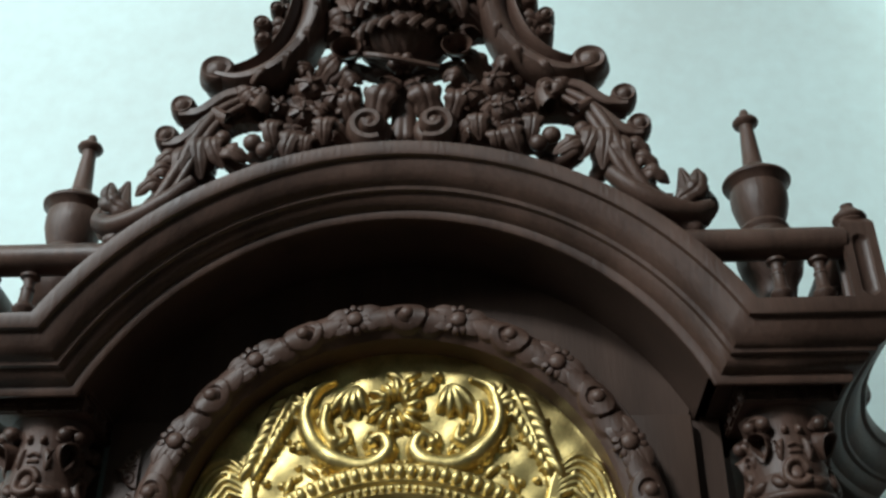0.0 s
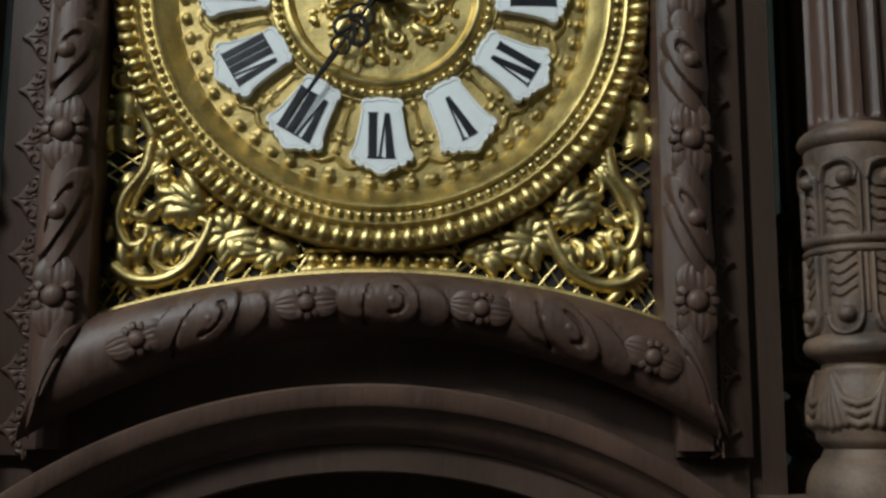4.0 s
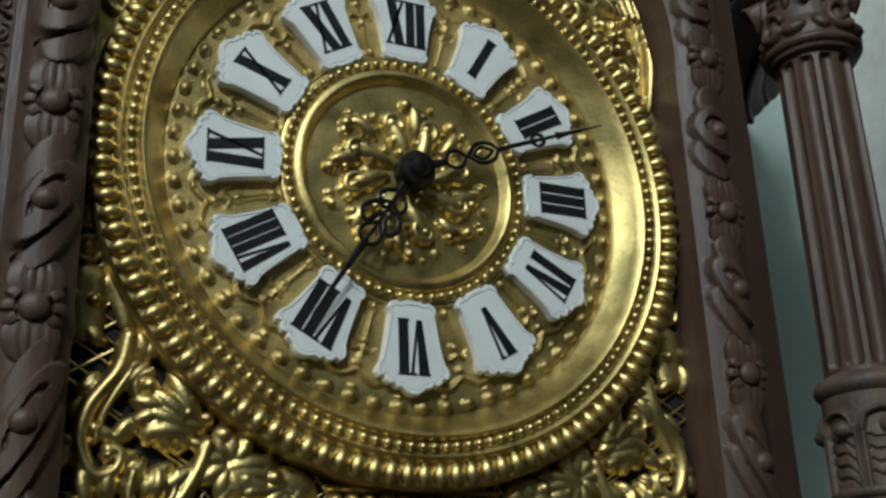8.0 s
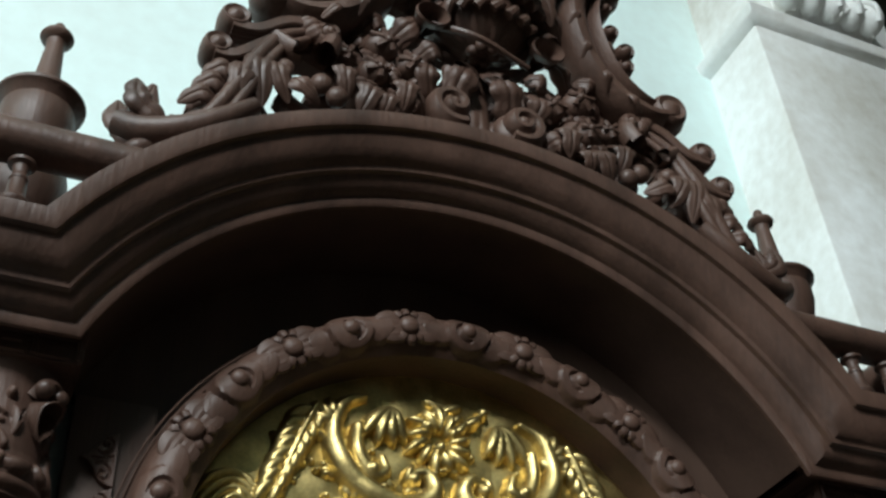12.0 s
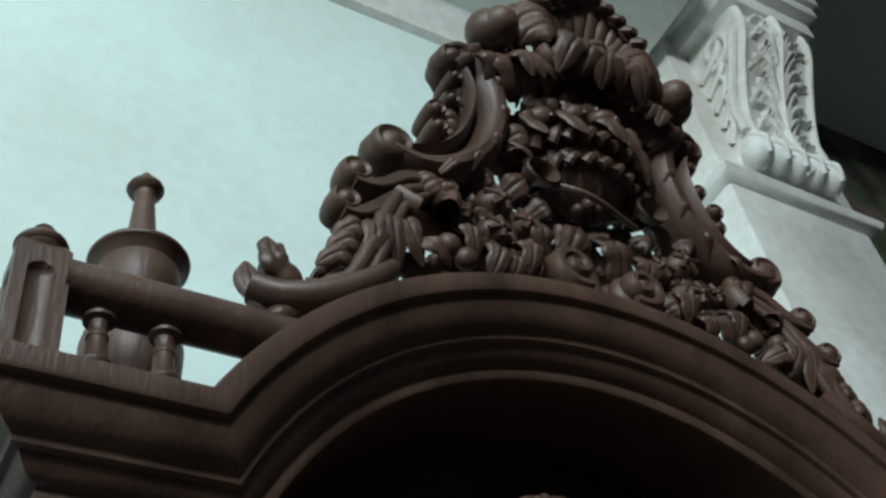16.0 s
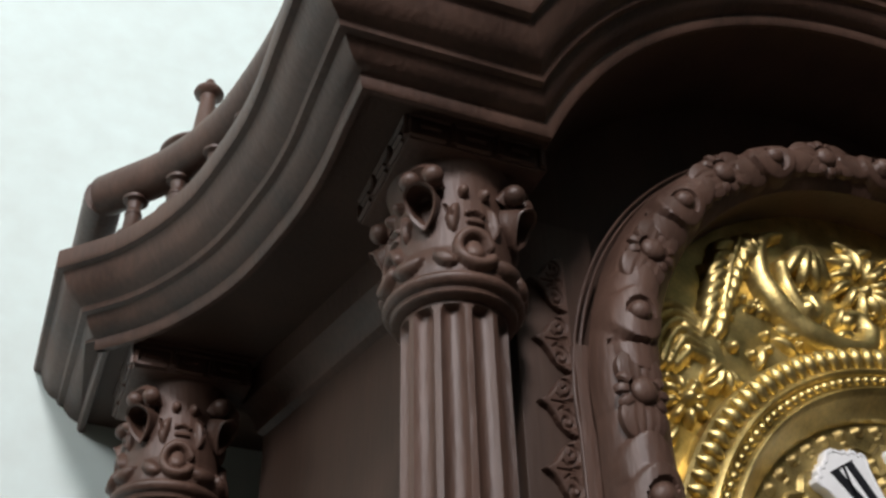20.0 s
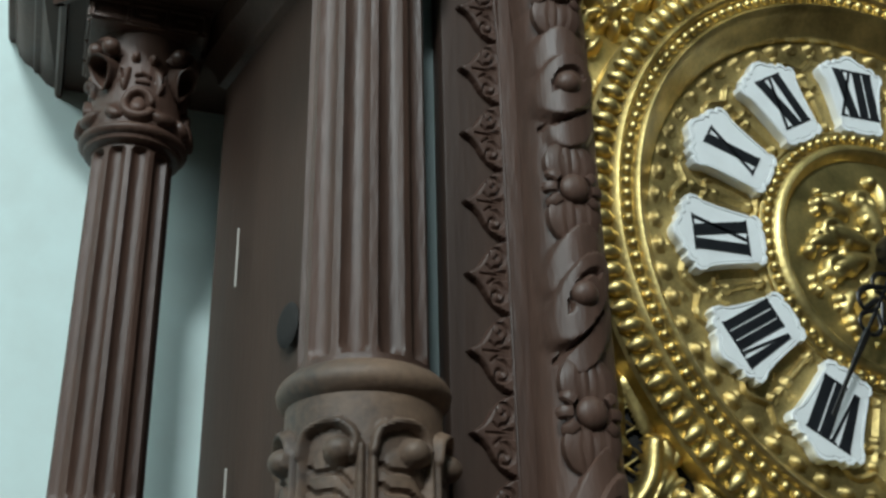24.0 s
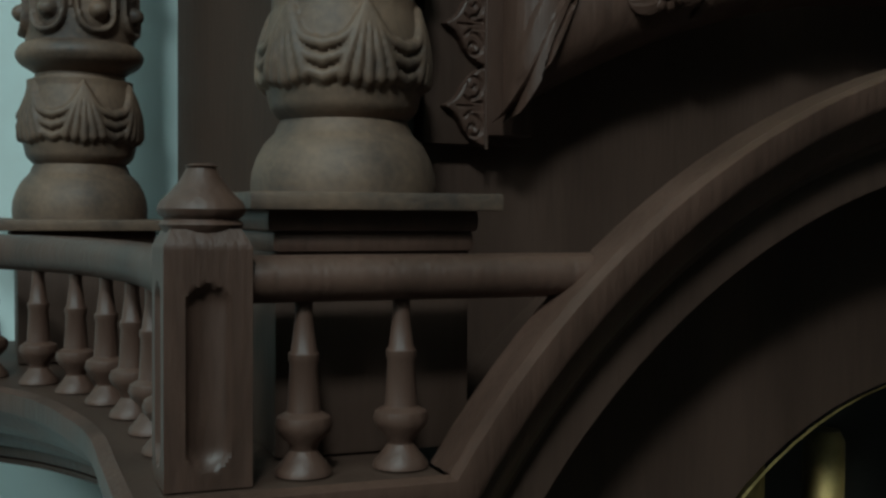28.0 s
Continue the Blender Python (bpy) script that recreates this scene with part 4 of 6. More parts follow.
# chapter ground with low scrollwork
n_r, n_a = 90, 520
rs, an = np.linspace(0.040, 0.1075, n_r), np.linspace(0, 2 * np.pi * 0.085, n_a)
up = []
for k in range(12):
    c = 2 * np.pi * 0.085 * (k + 0.5) / 12
    up += [tube2([(0.066, c), (0.078, c), (0.090, c)], 0.0011, 0.0009, 0.0020), ball2(0.079, c, 0.0022, 0.0026), ball2(0.0635, c, 0.0026, 0.0030), ball2(0.089, c, 0.0020, 0.0024)]
    up += [tube2([(0.082, c), (0.084, c + s * 0.004), (0.081, c + s * 0.006)], 0.0010, 0.0006, 0.0018) for s in (-1, 1)]
    up += [tube2([(0.092, c), (0.0965, c + s * 0.007), (0.0945, c + s * 0.012)], 0.0012, 0.0008, 0.0020) for s in (-1, 1)]
    up += [tube2([(0.060, c), (0.0605, c + s * 0.012), (0.0625, c + s * 0.020)], 0.0013, 0.0010, 0.0020) for s in (-1, 1)]
for k in range(60):
    c = 2 * np.pi * 0.085 * (k + 0.5) / 60
    up.append(ball2(0.1035, c, 0.0026, 0.0028))
    if k % 2 == 0:
        up.append(ball2(0.0995, c, 0.0014, 0.0012))
Hc = relief(rs, an, up)
A = an / 0.085
sheet("chapter_ground", np.stack([rs[:, None] * np.sin(A)[None, :], 0.0032 - Hc, DZ + rs[:, None] * np.cos(A)[None, :]], -1), GOLD_DULL, BACK, "embossed brass ground between the plaques")
round_dial("centre_ring", [(0.0595, 0.0030), (0.0590, 0.0010), (0.0582, 0.0006), (0.0540, 0.0006), (0.0530, -0.0012), (0.0518, -0.0020), (0.0502, -0.0022), (0.0488, -0.0012), (0.0475, 0.0012), (0.0468, 0.0020)], GOLD, 120)

# centre rosette
g = np.arange(-0.0475, 0.0476, 0.0006)
up = []
for k in range(8):
    base = [leaf2(0.008, 0.0, 8, 0.022, 0.0036, 0.0040, 40), spiral2(0.0255, 0.0075, 0.0062, 200, 1.2, 0.0021, 0.0014, 0.0036, 26), ball2(0.0255, 0.0075, 0.0024, 0.0040),
            leaf2(0.022, -0.004, -20, 0.014, 0.0030, 0.0034, 50), ball2(0.0365, 0.0, 0.0026, 0.0034), ball2(0.0315, -0.0085, 0.0020, 0.0030), ball2(0.0175, 0.0065, 0.0019, 0.0032)]
    up += [turned(b, 45 * k + (7 if k % 2 else 0)) for b in base]
rng = random.Random(4)
for k in range(95):
    q, w = rng.uniform(0.012, 0.042), rng.uniform(0, 360)
    up.append(turned(ball2(q, 0, rng.uniform(0.0010, 0.0019), rng.uniform(0.0014, 0.0030)), w))
up = [(p, r * 1.22, q * 1.15) for p, r, q in up]
Hg = relief(g, g, up)
RR = np.hypot(g[:, None], g[None, :])
mid = RR[:-1, :-1]
sheet("centre_rosette", np.stack([np.broadcast_to(g[:, None], Hg.shape), 0.0020 - Hg * np.clip((0.0465 - RR) / 0.003, 0, 1), DZ + np.broadcast_to(g[None, :], Hg.shape)], -1), GOLD, BACK, "embossed brass leaf rosette", keep=mid < 0.0470)

# ---- numeral plaques ----
NUMERALS = ["XII", "I", "II", "III", "IV", "V", "VI", "VII", "VIII", "IX", "X", "XI"]


def plaque_outline():
    right = [(0.0030, 0.0606), (0.0050, 0.0616), (0.0066, 0.0608), (0.0090, 0.0618), (0.0100, 0.0640), (0.0092, 0.0662), (0.0098, 0.0690), (0.0104, 0.0740), (0.0116, 0.0810), (0.0130, 0.0870), (0.0146, 0.0895), (0.0150, 0.0920), (0.0140, 0.0938), (0.0120, 0.0936), (0.0116, 0.0956), (0.0100, 0.0968), (0.0080, 0.0962),
             (0.0070, 0.0980), (0.0048, 0.0982), (0.0034, 0.0996), (0.0014, 0.1010)]
    return right + [(-x, z) for x, z in right[::-1]]


def plaque_mesh():
    out = (np.array(plaque_outline()) - (0, 0.081)) * (1.16, 1.05) + (0, 0.0812)
    c = np.array([0, 0.0812])
    rings = [(1.0, 0.0028), (1.0, -0.0012), (0.99, -0.0018), (0.97, -0.0022), (0.905, -0.0022), (0.89, -0.0016), (0.875, -0.0020), (0.45, -0.0021)]
    P = np.array([[(c[0] + (x - c[0]) * k, y, c[1] + (z - c[1]) * k) for x, z in out] for k, y in rings])
    n, m = P.shape[:2]
    return raw("numeral_plaque", P.reshape(-1, 3), grid_faces(n, m, False, True) + [[(n - 1) * m + i for i in range(m)]])


def numeral_mesh(text):
    """Broad black strokes with thin ones crossing, feet towards the dial's centre."""
    wid = {"I": 0.0056, "V": 0.0098, "X": 0.0104}
    total_w = sum(wid[c] for c in text)
    f = min(1.0, 0.0212 / total_w)
    lo, hi = 0.0688, 0.0930
    v, fc = [], []

    def quad(x0, x1, x2, x3):
        n = len(v)
        g = 1.0
        for y in (-0.00245, -0.0012):
            v.extend([(x0 * f, y, lo), (x1 * f, y, lo), (x2 * f, y, hi), (x3 * f, y, hi)])
        fc.extend([[n, n + 1, n + 2, n + 3], [n, n + 4, n + 5, n + 1], [n + 1, n + 5, n + 6, n + 2], [n + 2, n + 6, n + 7, n + 3], [n + 3, n + 7, n + 4, n]])

    def serif(x0, x1, z):
        n = len(v)
        for y in (-0.00250, -0.0012):
            v.extend([(x0 * f, y, z - 0.0004), (x1 * f, y, z - 0.0004), (x1 * f, y, z + 0.0004), (x0 * f, y, z + 0.0004)])
        fc.extend([[n, n + 1, n + 2, n + 3], [n, n + 4, n + 5, n + 1], [n + 2, n + 6, n + 7, n + 3]])

    x = -total_w / 2
    for ch in text:
        w = wid[ch]
        if ch == "I":
            quad(x + 0.0005, x + w - 0.0005, x + w - 0.0005, x + 0.0005)
            serif(x, x + w, lo), serif(x, x + w, hi)
        elif ch == "V":
            quad(x + 0.0036, x + 0.0062, x + 0.0054, x + 0.0004)
            quad(x + 0.0052, x + 0.0062, x + w - 0.0004, x + w - 0.0018)
            serif(x, x + 0.0058, hi), serif(x + 0.0066, x + w, hi)
        else:
            quad(x + w - 0.0054, x + w - 0.0004, x + 0.0054, x + 0.0004)
            quad(x + 0.0004, x + 0.0018, x + w - 0.0004, x + w - 0.0018)
            serif(x, x + 0.0036, lo), serif(x + 0.0044, x + w, lo), serif(x, x + 0.0044, hi), serif(x + 0.0052, x + w, hi)
        x += w
    return raw("numeral", v, fc)


pq = plaque_mesh()
pq.transform(Matrix.Diagonal((0.96, 1.0, 0.972, 1.0)))
for k, text in enumerate(NUMERALS):
    a = 30 * k
    ob = placed("numeral_plaque", pq, ENAMEL, BACK, "white enamel plaque with a black roman numeral")
    ob.matrix_basis = pose(0, 0.0005, DZ, 0, a, 0)
    numeral_me = numeral_mesh(text)
    numeral_me.transform(Matrix.Diagonal((0.95, 1.0, 0.972, 1.0)))
    placed("numeral", numeral_me, INK, ob, "", False)

# ---- pointers ----
hub = Pile()
hub.grid(np.array([[(r * math.cos(t), y, DZ + r * math.sin(t)) for t in np.linspace(0, 2 * np.pi, 28, endpoint=False)] for r, y in ((0.0088, -0.004), (0.0090, -0.0105), (0.0078, -0.0122), (0.0050, -0.0128), (0.0035, -0.0150), (0.0010, -0.0156))]))
pointer_arbor = hub.out("pointer_arbor", IRON, clock, "black domed arbor in the dial centre")


def pointer(name, length, ang, y, ornate):
    pl = Pile()

    def flat(pts, r0, r1=None, n=14):
        pl.tube([(x, 0, z) for x, z in pts], r0, r1, n, 0.5, 6)
    if ornate:
        flat([(0, 0.006), (0, 0.014)], 0.0026, 0.0016)
        for s in (-1, 1):
            flat([(0, 0.013), (s * 0.0050, 0.0165), (s * 0.0062, 0.021), (s * 0.0026, 0.0245), (0, 0.0232)], 0.0011)
            flat([(0, 0.020), (s * 0.0072, 0.0255), (s * 0.0090, 0.0315), (s * 0.0052, 0.0352), (s * 0.0030, 0.0315), (s * 0.0012, 0.027)], 0.0012)
            flat([(0, 0.032), (s * 0.0044, 0.0375), (s * 0.0040, 0.0420), (0, 0.0445)], 0.0010)
        flat([(0, 0.014), (0, 0.046)], 0.0009)
        flat([(0, 0.043), (0, 0.062), (0, length)], 0.0019, 0.0005)
    else:
        flat([(0, 0.006), (0, 0.016)], 0.0024, 0.0014)
        for s in (-1, 1):
            flat([(0, 0.014), (s * 0.0036, 0.018), (s * 0.0038, 0.0225), (0, 0.026)], 0.0010)
            flat([(0, 0.027), (s * 0.0046, 0.033), (s * 0.0040, 0.040), (0, 0.044)], 0.0010)
            flat([(0, 0.030), (s * 0.0028, 0.035), (0, 0.041)], 0.0008)
            flat([(0, 0.062), (s * 0.0028, 0.066), (s * 0.0015, 0.070), (0, 0.068)], 0.0009)
        flat([(0, 0.043), (0, 0.066)], 0.0012, 0.0011)
        flat([(0, 0.066), (0, 0.080)], 0.0010, 0.0009)
        flat([(0, 0.078), (0, 0.083), (0, length)], 0.0022, 0.0004)
    ob = pl.out(name, IRON, pointer_arbor, "black pierced clock pointer")
    ob.matrix_basis = pose(0, y, DZ, 0, ang, 0)


pointer("minute_pointer", 0.1060, 68.4, -0.0105, False)
pointer("hour_pointer", 0.0850, 213.2, -0.0080, True)

# ---- arched tympanum, embossed ----
gu, gv = np.arange(-0.1432, 0.1433, 0.00065), np.arange(1.775, 1.984, 0.00065)
half = []
# great C scroll with a curled end and a knob inside
half += [tube2([(-0.046, 1.953), (-0.058, 1.946), (-0.0635, 1.928), (-0.058, 1.911), (-0.045, 1.898), (-0.030, 1.8925), (-0.016, 1.895), (-0.0085, 1.904), (-0.0125, 1.913), (-0.021, 1.911)], 0.0022, 0.0028, 0.0100, 50, belly=0.0050)]
half += [tube2([(-0.050, 1.934), (-0.0505, 1.920), (-0.044, 1.908), (-0.036, 1.910), (-0.037, 1.918)], 0.0040, 0.0030, 0.0085, 26, belly=0.0016), ball2(-0.0430, 1.9095, 0.0052, 0.0105)]
half += [leaf2(-0.030, 1.950, 215 + 20 * k, 0.026 - 0.002 * k, 0.0048, 0.0085, 30) for k in range(4)]
half += [leaf2(-0.060, 1.934, 100 + 28 * k, 0.016, 0.0040, 0.0078, -35) for k in range(4)]
half += [ball2(-0.0200, 1.9080, 0.0046, 0.0088), leaf2(-0.024, 1.905, 90, 0.012, 0.0026, 0.0070, -40)]
# feather leaf
half += [tube2([(-0.073, 1.942), (-0.083, 1.918), (-0.092, 1.890)], 0.0034, 0.0022, 0.0075)]
for k in range(8):
    x, z = -0.073 - 0.0026 * k, 1.940 - 0.0062 * k
    half += [leaf2(x, z, 185 + 3 * k, 0.017 + 0.001 * (k % 3), 0.0042, 0.0078, 55), leaf2(x, z, 290 - 3 * k, 0.013, 0.0036, 0.0070, -35)]
# ribbed shell at the springing
for k in range(6):
    o = 0.0050 * k
    half += [tube2([(-0.1355 + o * 0.75, 1.866 + o * 0.05), (-0.130 + o * 0.8, 1.887 - o * 0.5), (-0.113 + o * 0.15, 1.8985 - o * 0.9), (-0.098 - o * 0.05, 1.886 - o * 0.55), (-0.0925 - o * 0.35, 1.868 - o * 0.10)], 0.0027, 0.0022, 0.0048, 24)]
half += [leaf2(-0.093, 1.870, 200 + 32 * k, 0.013, 0.0030, 0.0062, 30) for k in range(4)]
half += [tube2([(-0.1375, 1.868), (-0.1390, 1.848), (-0.1375, 1.826), (-0.1345, 1.812), (-0.1290, 1.8085), (-0.1265, 1.8135), (-0.1300, 1.8175)], 0.0025, 0.0018, 0.0052, 30)]
half += [tube2([(-0.1320, 1.862), (-0.1330, 1.846), (-0.1310, 1.830)], 0.0014, 0.0011, 0.0034)]
for k in range(8):
    half.append(turned(leaf2(0.003, 0, 0, 0.0080, 0.0026, 0.0058), 45 * k + 10, -0.116, 1.850))
half += [ball2(-0.116, 1.850, 0.0042, 0.0090), leaf2(-0.104, 1.858, 20, 0.012, 0.0026, 0.0052, 50), leaf2(-0.122, 1.838, 250, 0.012, 0.0026, 0.0052, -30), leaf2(-0.106, 1.846, -60, 0.010, 0.0024, 0.0050, 30)]
# small buds that fill the ground
rng = random.Random(11)
for k in range(220):
    x, z = rng.uniform(-0.138, 0.0), rng.uniform(1.80, 1.945)
    q = math.hypot(x, z - DZ)
    if 0.141 < q < 0.176 and math.hypot(x, z - FC) < 0.136:
        half.append(ball2(x, z, rng.uniform(0.0016, 0.0029), rng.uniform(0.0022, 0.0052)))
for k in range(60):
    x, z = rng.uniform(-0.138, 0.0), rng.uniform(1.80, 1.962)
    if math.hypot(x, z - DZ) > 0.145 and math.hypot(x, z - FC) < 0.130:
        half.append(leaf2(x, z, rng.uniform(0, 360), rng.uniform(0.008, 0.014), 0.0028, rng.uniform(0.0030, 0.0050), rng.uniform(-60, 60)))
up = half + [(p * (-1, 1), r, h) for p, r, h in half]
for k in range(13):
    a = 360 * k / 13
    up.append(turned(leaf2(0.005, 0, 0, 0.013 + 0.003 * (k % 2), 0.0034, 0.0084, 35), a, -0.004, 1.934))
up += [ball2(-0.012, 1.940, 0.0044, 0.0100), ball2(0.003, 1.938, 0.0040, 0.0098), ball2(-0.005, 1.928, 0.0044, 0.0100), ball2(0.023, 1.956, 0.0036, 0.0070), leaf2(0.010, 1.946, 10, 0.014, 0.0034, 0.0080, 60)]
cut = []
Ht = relief(gu, gv, up, cut)
RA = np.hypot(gu[:, None], np.maximum(gv[None, :] - FC, 0))
RA = RA - 0.0115 * (np.maximum(gv[None, :] - FC, 0) / np.maximum(RA, 0.01)) ** 2
RD = np.hypot(gu[:, None], gv[None, :] - DZ)
fade = np.clip((0.1425 - RA) / 0.003, 0, 1) * np.clip((RD - 0.1375) / 0.002, 0, 1)
ok = (RA < 0.1428) & (RD > 0.1365)
wave = 0.0006 * np.sin(gu * 210)[:, None] * np.cos(gv * 190)[None, :]
sheet("tympanum", np.stack([np.broadcast_to(gu[:, None], Ht.shape), 0.0022 - (Ht * 0.95 + wave) * fade, np.broadcast_to(gv[None, :], Ht.shape)], -1), GOLD, BACK, "embossed brass scrollwork in the dial arch", keep=ok[:-1, :-1])

# ---- lower spandrels: pierced scrollwork over a dark ground ----
gu, gv = np.arange(-0.1432, 0.0005, 0.0006), np.arange(1.574, 1.745, 0.0006)
sp = []
sp += [tube2([(-0.1165, 1.668), (-0.1195, 1.655), (-0.1290, 1.641), (-0.1315, 1.628), (-0.1260, 1.6165), (-0.1185, 1.6180), (-0.1170, 1.6245), (-0.1215, 1.6260)], 0.0036, 0.0022, 0.0075, 36)]
sp += [tube2([(-0.1150, 1.655), (-0.1235, 1.640), (-0.1265, 1.628)], 0.0017, 0.0013, 0.0060), ball2(-0.1215, 1.6230, 0.0026, 0.0080)]
sp += [leaf2(-0.108, 1.660, 235 + 0 * k, 0.016, 0.0030, 0.0060, -20) for k in range(1)]
sp += [leaf2(-0.090, 1.632, 100 + 22 * k, 0.025 - 0.0018 * k, 0.0046, 0.0085, 30) for k in range(4)]
sp += [ball2(-0.108, 1.650, 0.0036, 0.0080), ball2(-0.0935, 1.640, 0.0030, 0.0085), spiral2(-0.1075, 1.6480, 0.0075, 90, 1.0, 0.0018, 0.0014, 0.0060)]
sp += [tube2([(-0.1325, 1.6050), (-0.1230, 1.5990), (-0.1090, 1.5990), (-0.0965, 1.6060), (-0.0885, 1.6190), (-0.0850, 1.6290)], 0.0036, 0.0030, 0.0075, 30)]
sp += [tube2([(-0.1120, 1.6170), (-0.1130, 1.6080), (-0.1050, 1.6035), (-0.0975, 1.6090), (-0.0960, 1.6180)], 0.0026, 0.0018, 0.0075), leaf2(-0.104, 1.606, 75, 0.014, 0.0034, 0.0080, 25)]
sp += [turned(leaf2(0.002, 0, -50 + 18 * k, 0.013, 0.0016, 0.0045), 200, -0.122, 1.604) for k in range(6)]
sp += [ball2(-0.0790, 1.6330, 0.0038, 0.0070), ball2(-0.0700, 1.6300, 0.0032, 0.0064), ball2(-0.0855, 1.6390, 0.0028, 0.006)]
sp += [leaf2(-0.082, 1.618, 10 + 14 * k, 0.024, 0.0042, 0.0062, -25) for k in range(-1, 2)] + [ball2(-0.0590, 1.6175, 0.0034, 0.0072), ball2(-0.0700, 1.6165, 0.0030, 0.0066)]
sp += [leaf2(-0.062, 1.619, -10, 0.020, 0.0052, 0.0050, -20), tube2([(-0.068, 1.612), (-0.058, 1.613), (-0.048, 1.612)], 0.0032, 0.0016, 0.0060)]
sp += [tube2([(-0.1320, 1.690), (-0.1320, 1.672)], 0.0060, 0.0056, 0.0040), tube2([(-0.1210, 1.690), (-0.1175, 1.674)], 0.0052, 0.0030, 0.0042), ball2(-0.1300, 1.6815, 0.0026, 0.0070)]
sp += [ball2(-0.1335, 1.703, 0.0036, 0.0050), ring2(-0.1335, 1.703, 0.0050, 0.0011, 0.0036), ring2(-0.1345, 1.716, 0.0042, 0.0011, 0.0034), ball2(-0.1345, 1.716, 0.0026, 0.0046)]
sp += [ball2(-0.034 + 0.0072 * k, 1.6095 + 0.0001 * k, 0.0031, 0.0062) for k in range(6)]
sp += [ball2(-0.104 - 0.0085 * k, 1.672 + 0.011 * k, 0.0026, 0.0055) for k in range(4)] + [ball2(-0.099 - 0.007 * k, 1.662 + 0.010 * k, 0.0021, 0.005) for k in range(4)]
sp += [tube2([(-0.038, 1.6045), (-0.020, 1.6065), (0.001, 1.607)], 0.0024, h=0.0035), tube2([(-0.038, 1.6150), (-0.020, 1.6150), (0.001, 1.615)], 0.0012, h=0.0030)]
sp += [leaf2(-0.126 + 0.006 * k, 1.603 + 0.0015 * k, 120 - 16 * k, 0.017, 0.0036, 0.0066, -40) for k in range(5)]
sp += [leaf2(-0.100, 1.640, 150 + 35 * k, 0.014, 0.0038, 0.0075, 30) for k in range(6)]
sp += [leaf2(-0.076, 1.622, 40 + 40 * k, 0.013, 0.0034, 0.0062, 30) for k in range(7)]
sp += [leaf2(-0.052, 1.614, 150 + 28 * k, 0.013, 0.0032, 0.0055, 20) for k in range(4)] + [leaf2(-0.110, 1.660, 60 + 38 * k, 0.012, 0.0028, 0.0058, 20) for k in range(5)]
rng = random.Random(17)
for k in range(80):
    x, z = rng.uniform(-0.138, -0.045), rng.uniform(1.590, 1.690)
    if math.hypot(x, z - DZ) > 0.142:
        sp.append(leaf2(x, z, rng.uniform(0, 360), rng.uniform(0.008, 0.015), 0.0028, rng.uniform(0.0032, 0.0056), rng.uniform(-70, 70)))
sp = [(p, r * 1.24, q * 1.05) for p, r, q in sp]
Hs = relief(gu, gv, sp)
low_edge = 1.6015 - 0.024 * (gu / 0.1425) ** 2
RD = np.hypot(gu[:, None], gv[None, :] - DZ)
ok = (Hs > 0.0009) & (RD > 0.1375) & (gv[None, :] > low_edge[:, None]) & (gu[:, None] > -0.1428)
Ys = 0.0035 - Hs * 0.95
for s in (1, -1):
    Pm = np.stack([np.broadcast_to(gu[:, None] * s, Hs.shape), Ys, np.broadcast_to(gv[None, :], Hs.shape)], -1)
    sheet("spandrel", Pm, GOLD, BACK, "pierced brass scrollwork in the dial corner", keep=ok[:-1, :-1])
lat = Pile()
for k in range(-6, 40):
    for d in (1, -1):
        for x0 in [-0.142 + 0.0088 * k]:
            pts = []
            for q in np.linspace(0, 0.03, 7):
                x = x0 + q * 0.55 * d
                z = 1.6025 - 0.024 * (x / 0.1425) ** 2 + q * 0.75
                if abs(x) < 0.142 and math.hypot(x, z - DZ) > 0.137:
                    pts.append((x, 0.0030, z))
            if len(pts) > 2:
                lat.tube([pts[0], pts[-1]], 0.00055, 0.00055, 3, 1, 5)
for k in range(15):
    for s in (-1, 1):
        for d in (-1, 1):
            z = 1.60 + 0.0088 * k
            x1 = -math.sqrt(max(0, 0.1372 ** 2 - (z - DZ) ** 2))
            x2 = max(-0.142, x1 - 0.045)
            if x1 - x2 > 0.004:
                lat.tube([(s * x2, 0.0030, z), (s * (x2 + min(0.022, x1 - x2)), 0.0030, z + d * 0.014)], 0.00055, 0.00055, 3, 1, 5)
tagged(lat.out("lattice", GOLD, BACK), "fine pierced brass lattice", kind="stuff")
xs = np.linspace(-0.1425, 0.1425, 90)
low = 1.6015 - 0.024 * (xs / 0.1425) ** 2
sheet("lower_rim", np.stack([np.stack([xs, np.full(90, y), low + dz], -1) for y, dz in ((0.004, 0.0045), (-0.0005, 0.0042), (-0.0028, 0.0036), (-0.0040, 0.0015), (-0.0045, -0.004))]), GOLD_DULL, BACK, "plain brass rim below the dial")
for s in (-1, 1):
    sheet("side_rim", np.array([[(s * x, y, z) for z in (1.578, FC)] for x, y in ((0.1412, 0.004), (0.1414, -0.001), (0.1428, -0.002))]), GOLD_DULL, BACK)

# ---- crest ----
YB = -0.0695
ARCH_C, ARCH_R = 1.8313, 0.2577


def arch_top(x):
    return ARCH_C + math.sqrt(ARCH_R * ARCH_R - x * x)


def lean(P):
    """The crest bends forward above the roots of its scrolls."""
    z = P[..., 2]
    z = np.where(z > 2.155, 2.155 + (z - 2.155) / 1.185, z)
    return np.stack([P[..., 0] * (1 - 0.16 * np.maximum(0, z - 2.155)), P[..., 1] - 0.18 * np.maximum(0, z - 2.155), z], -1)


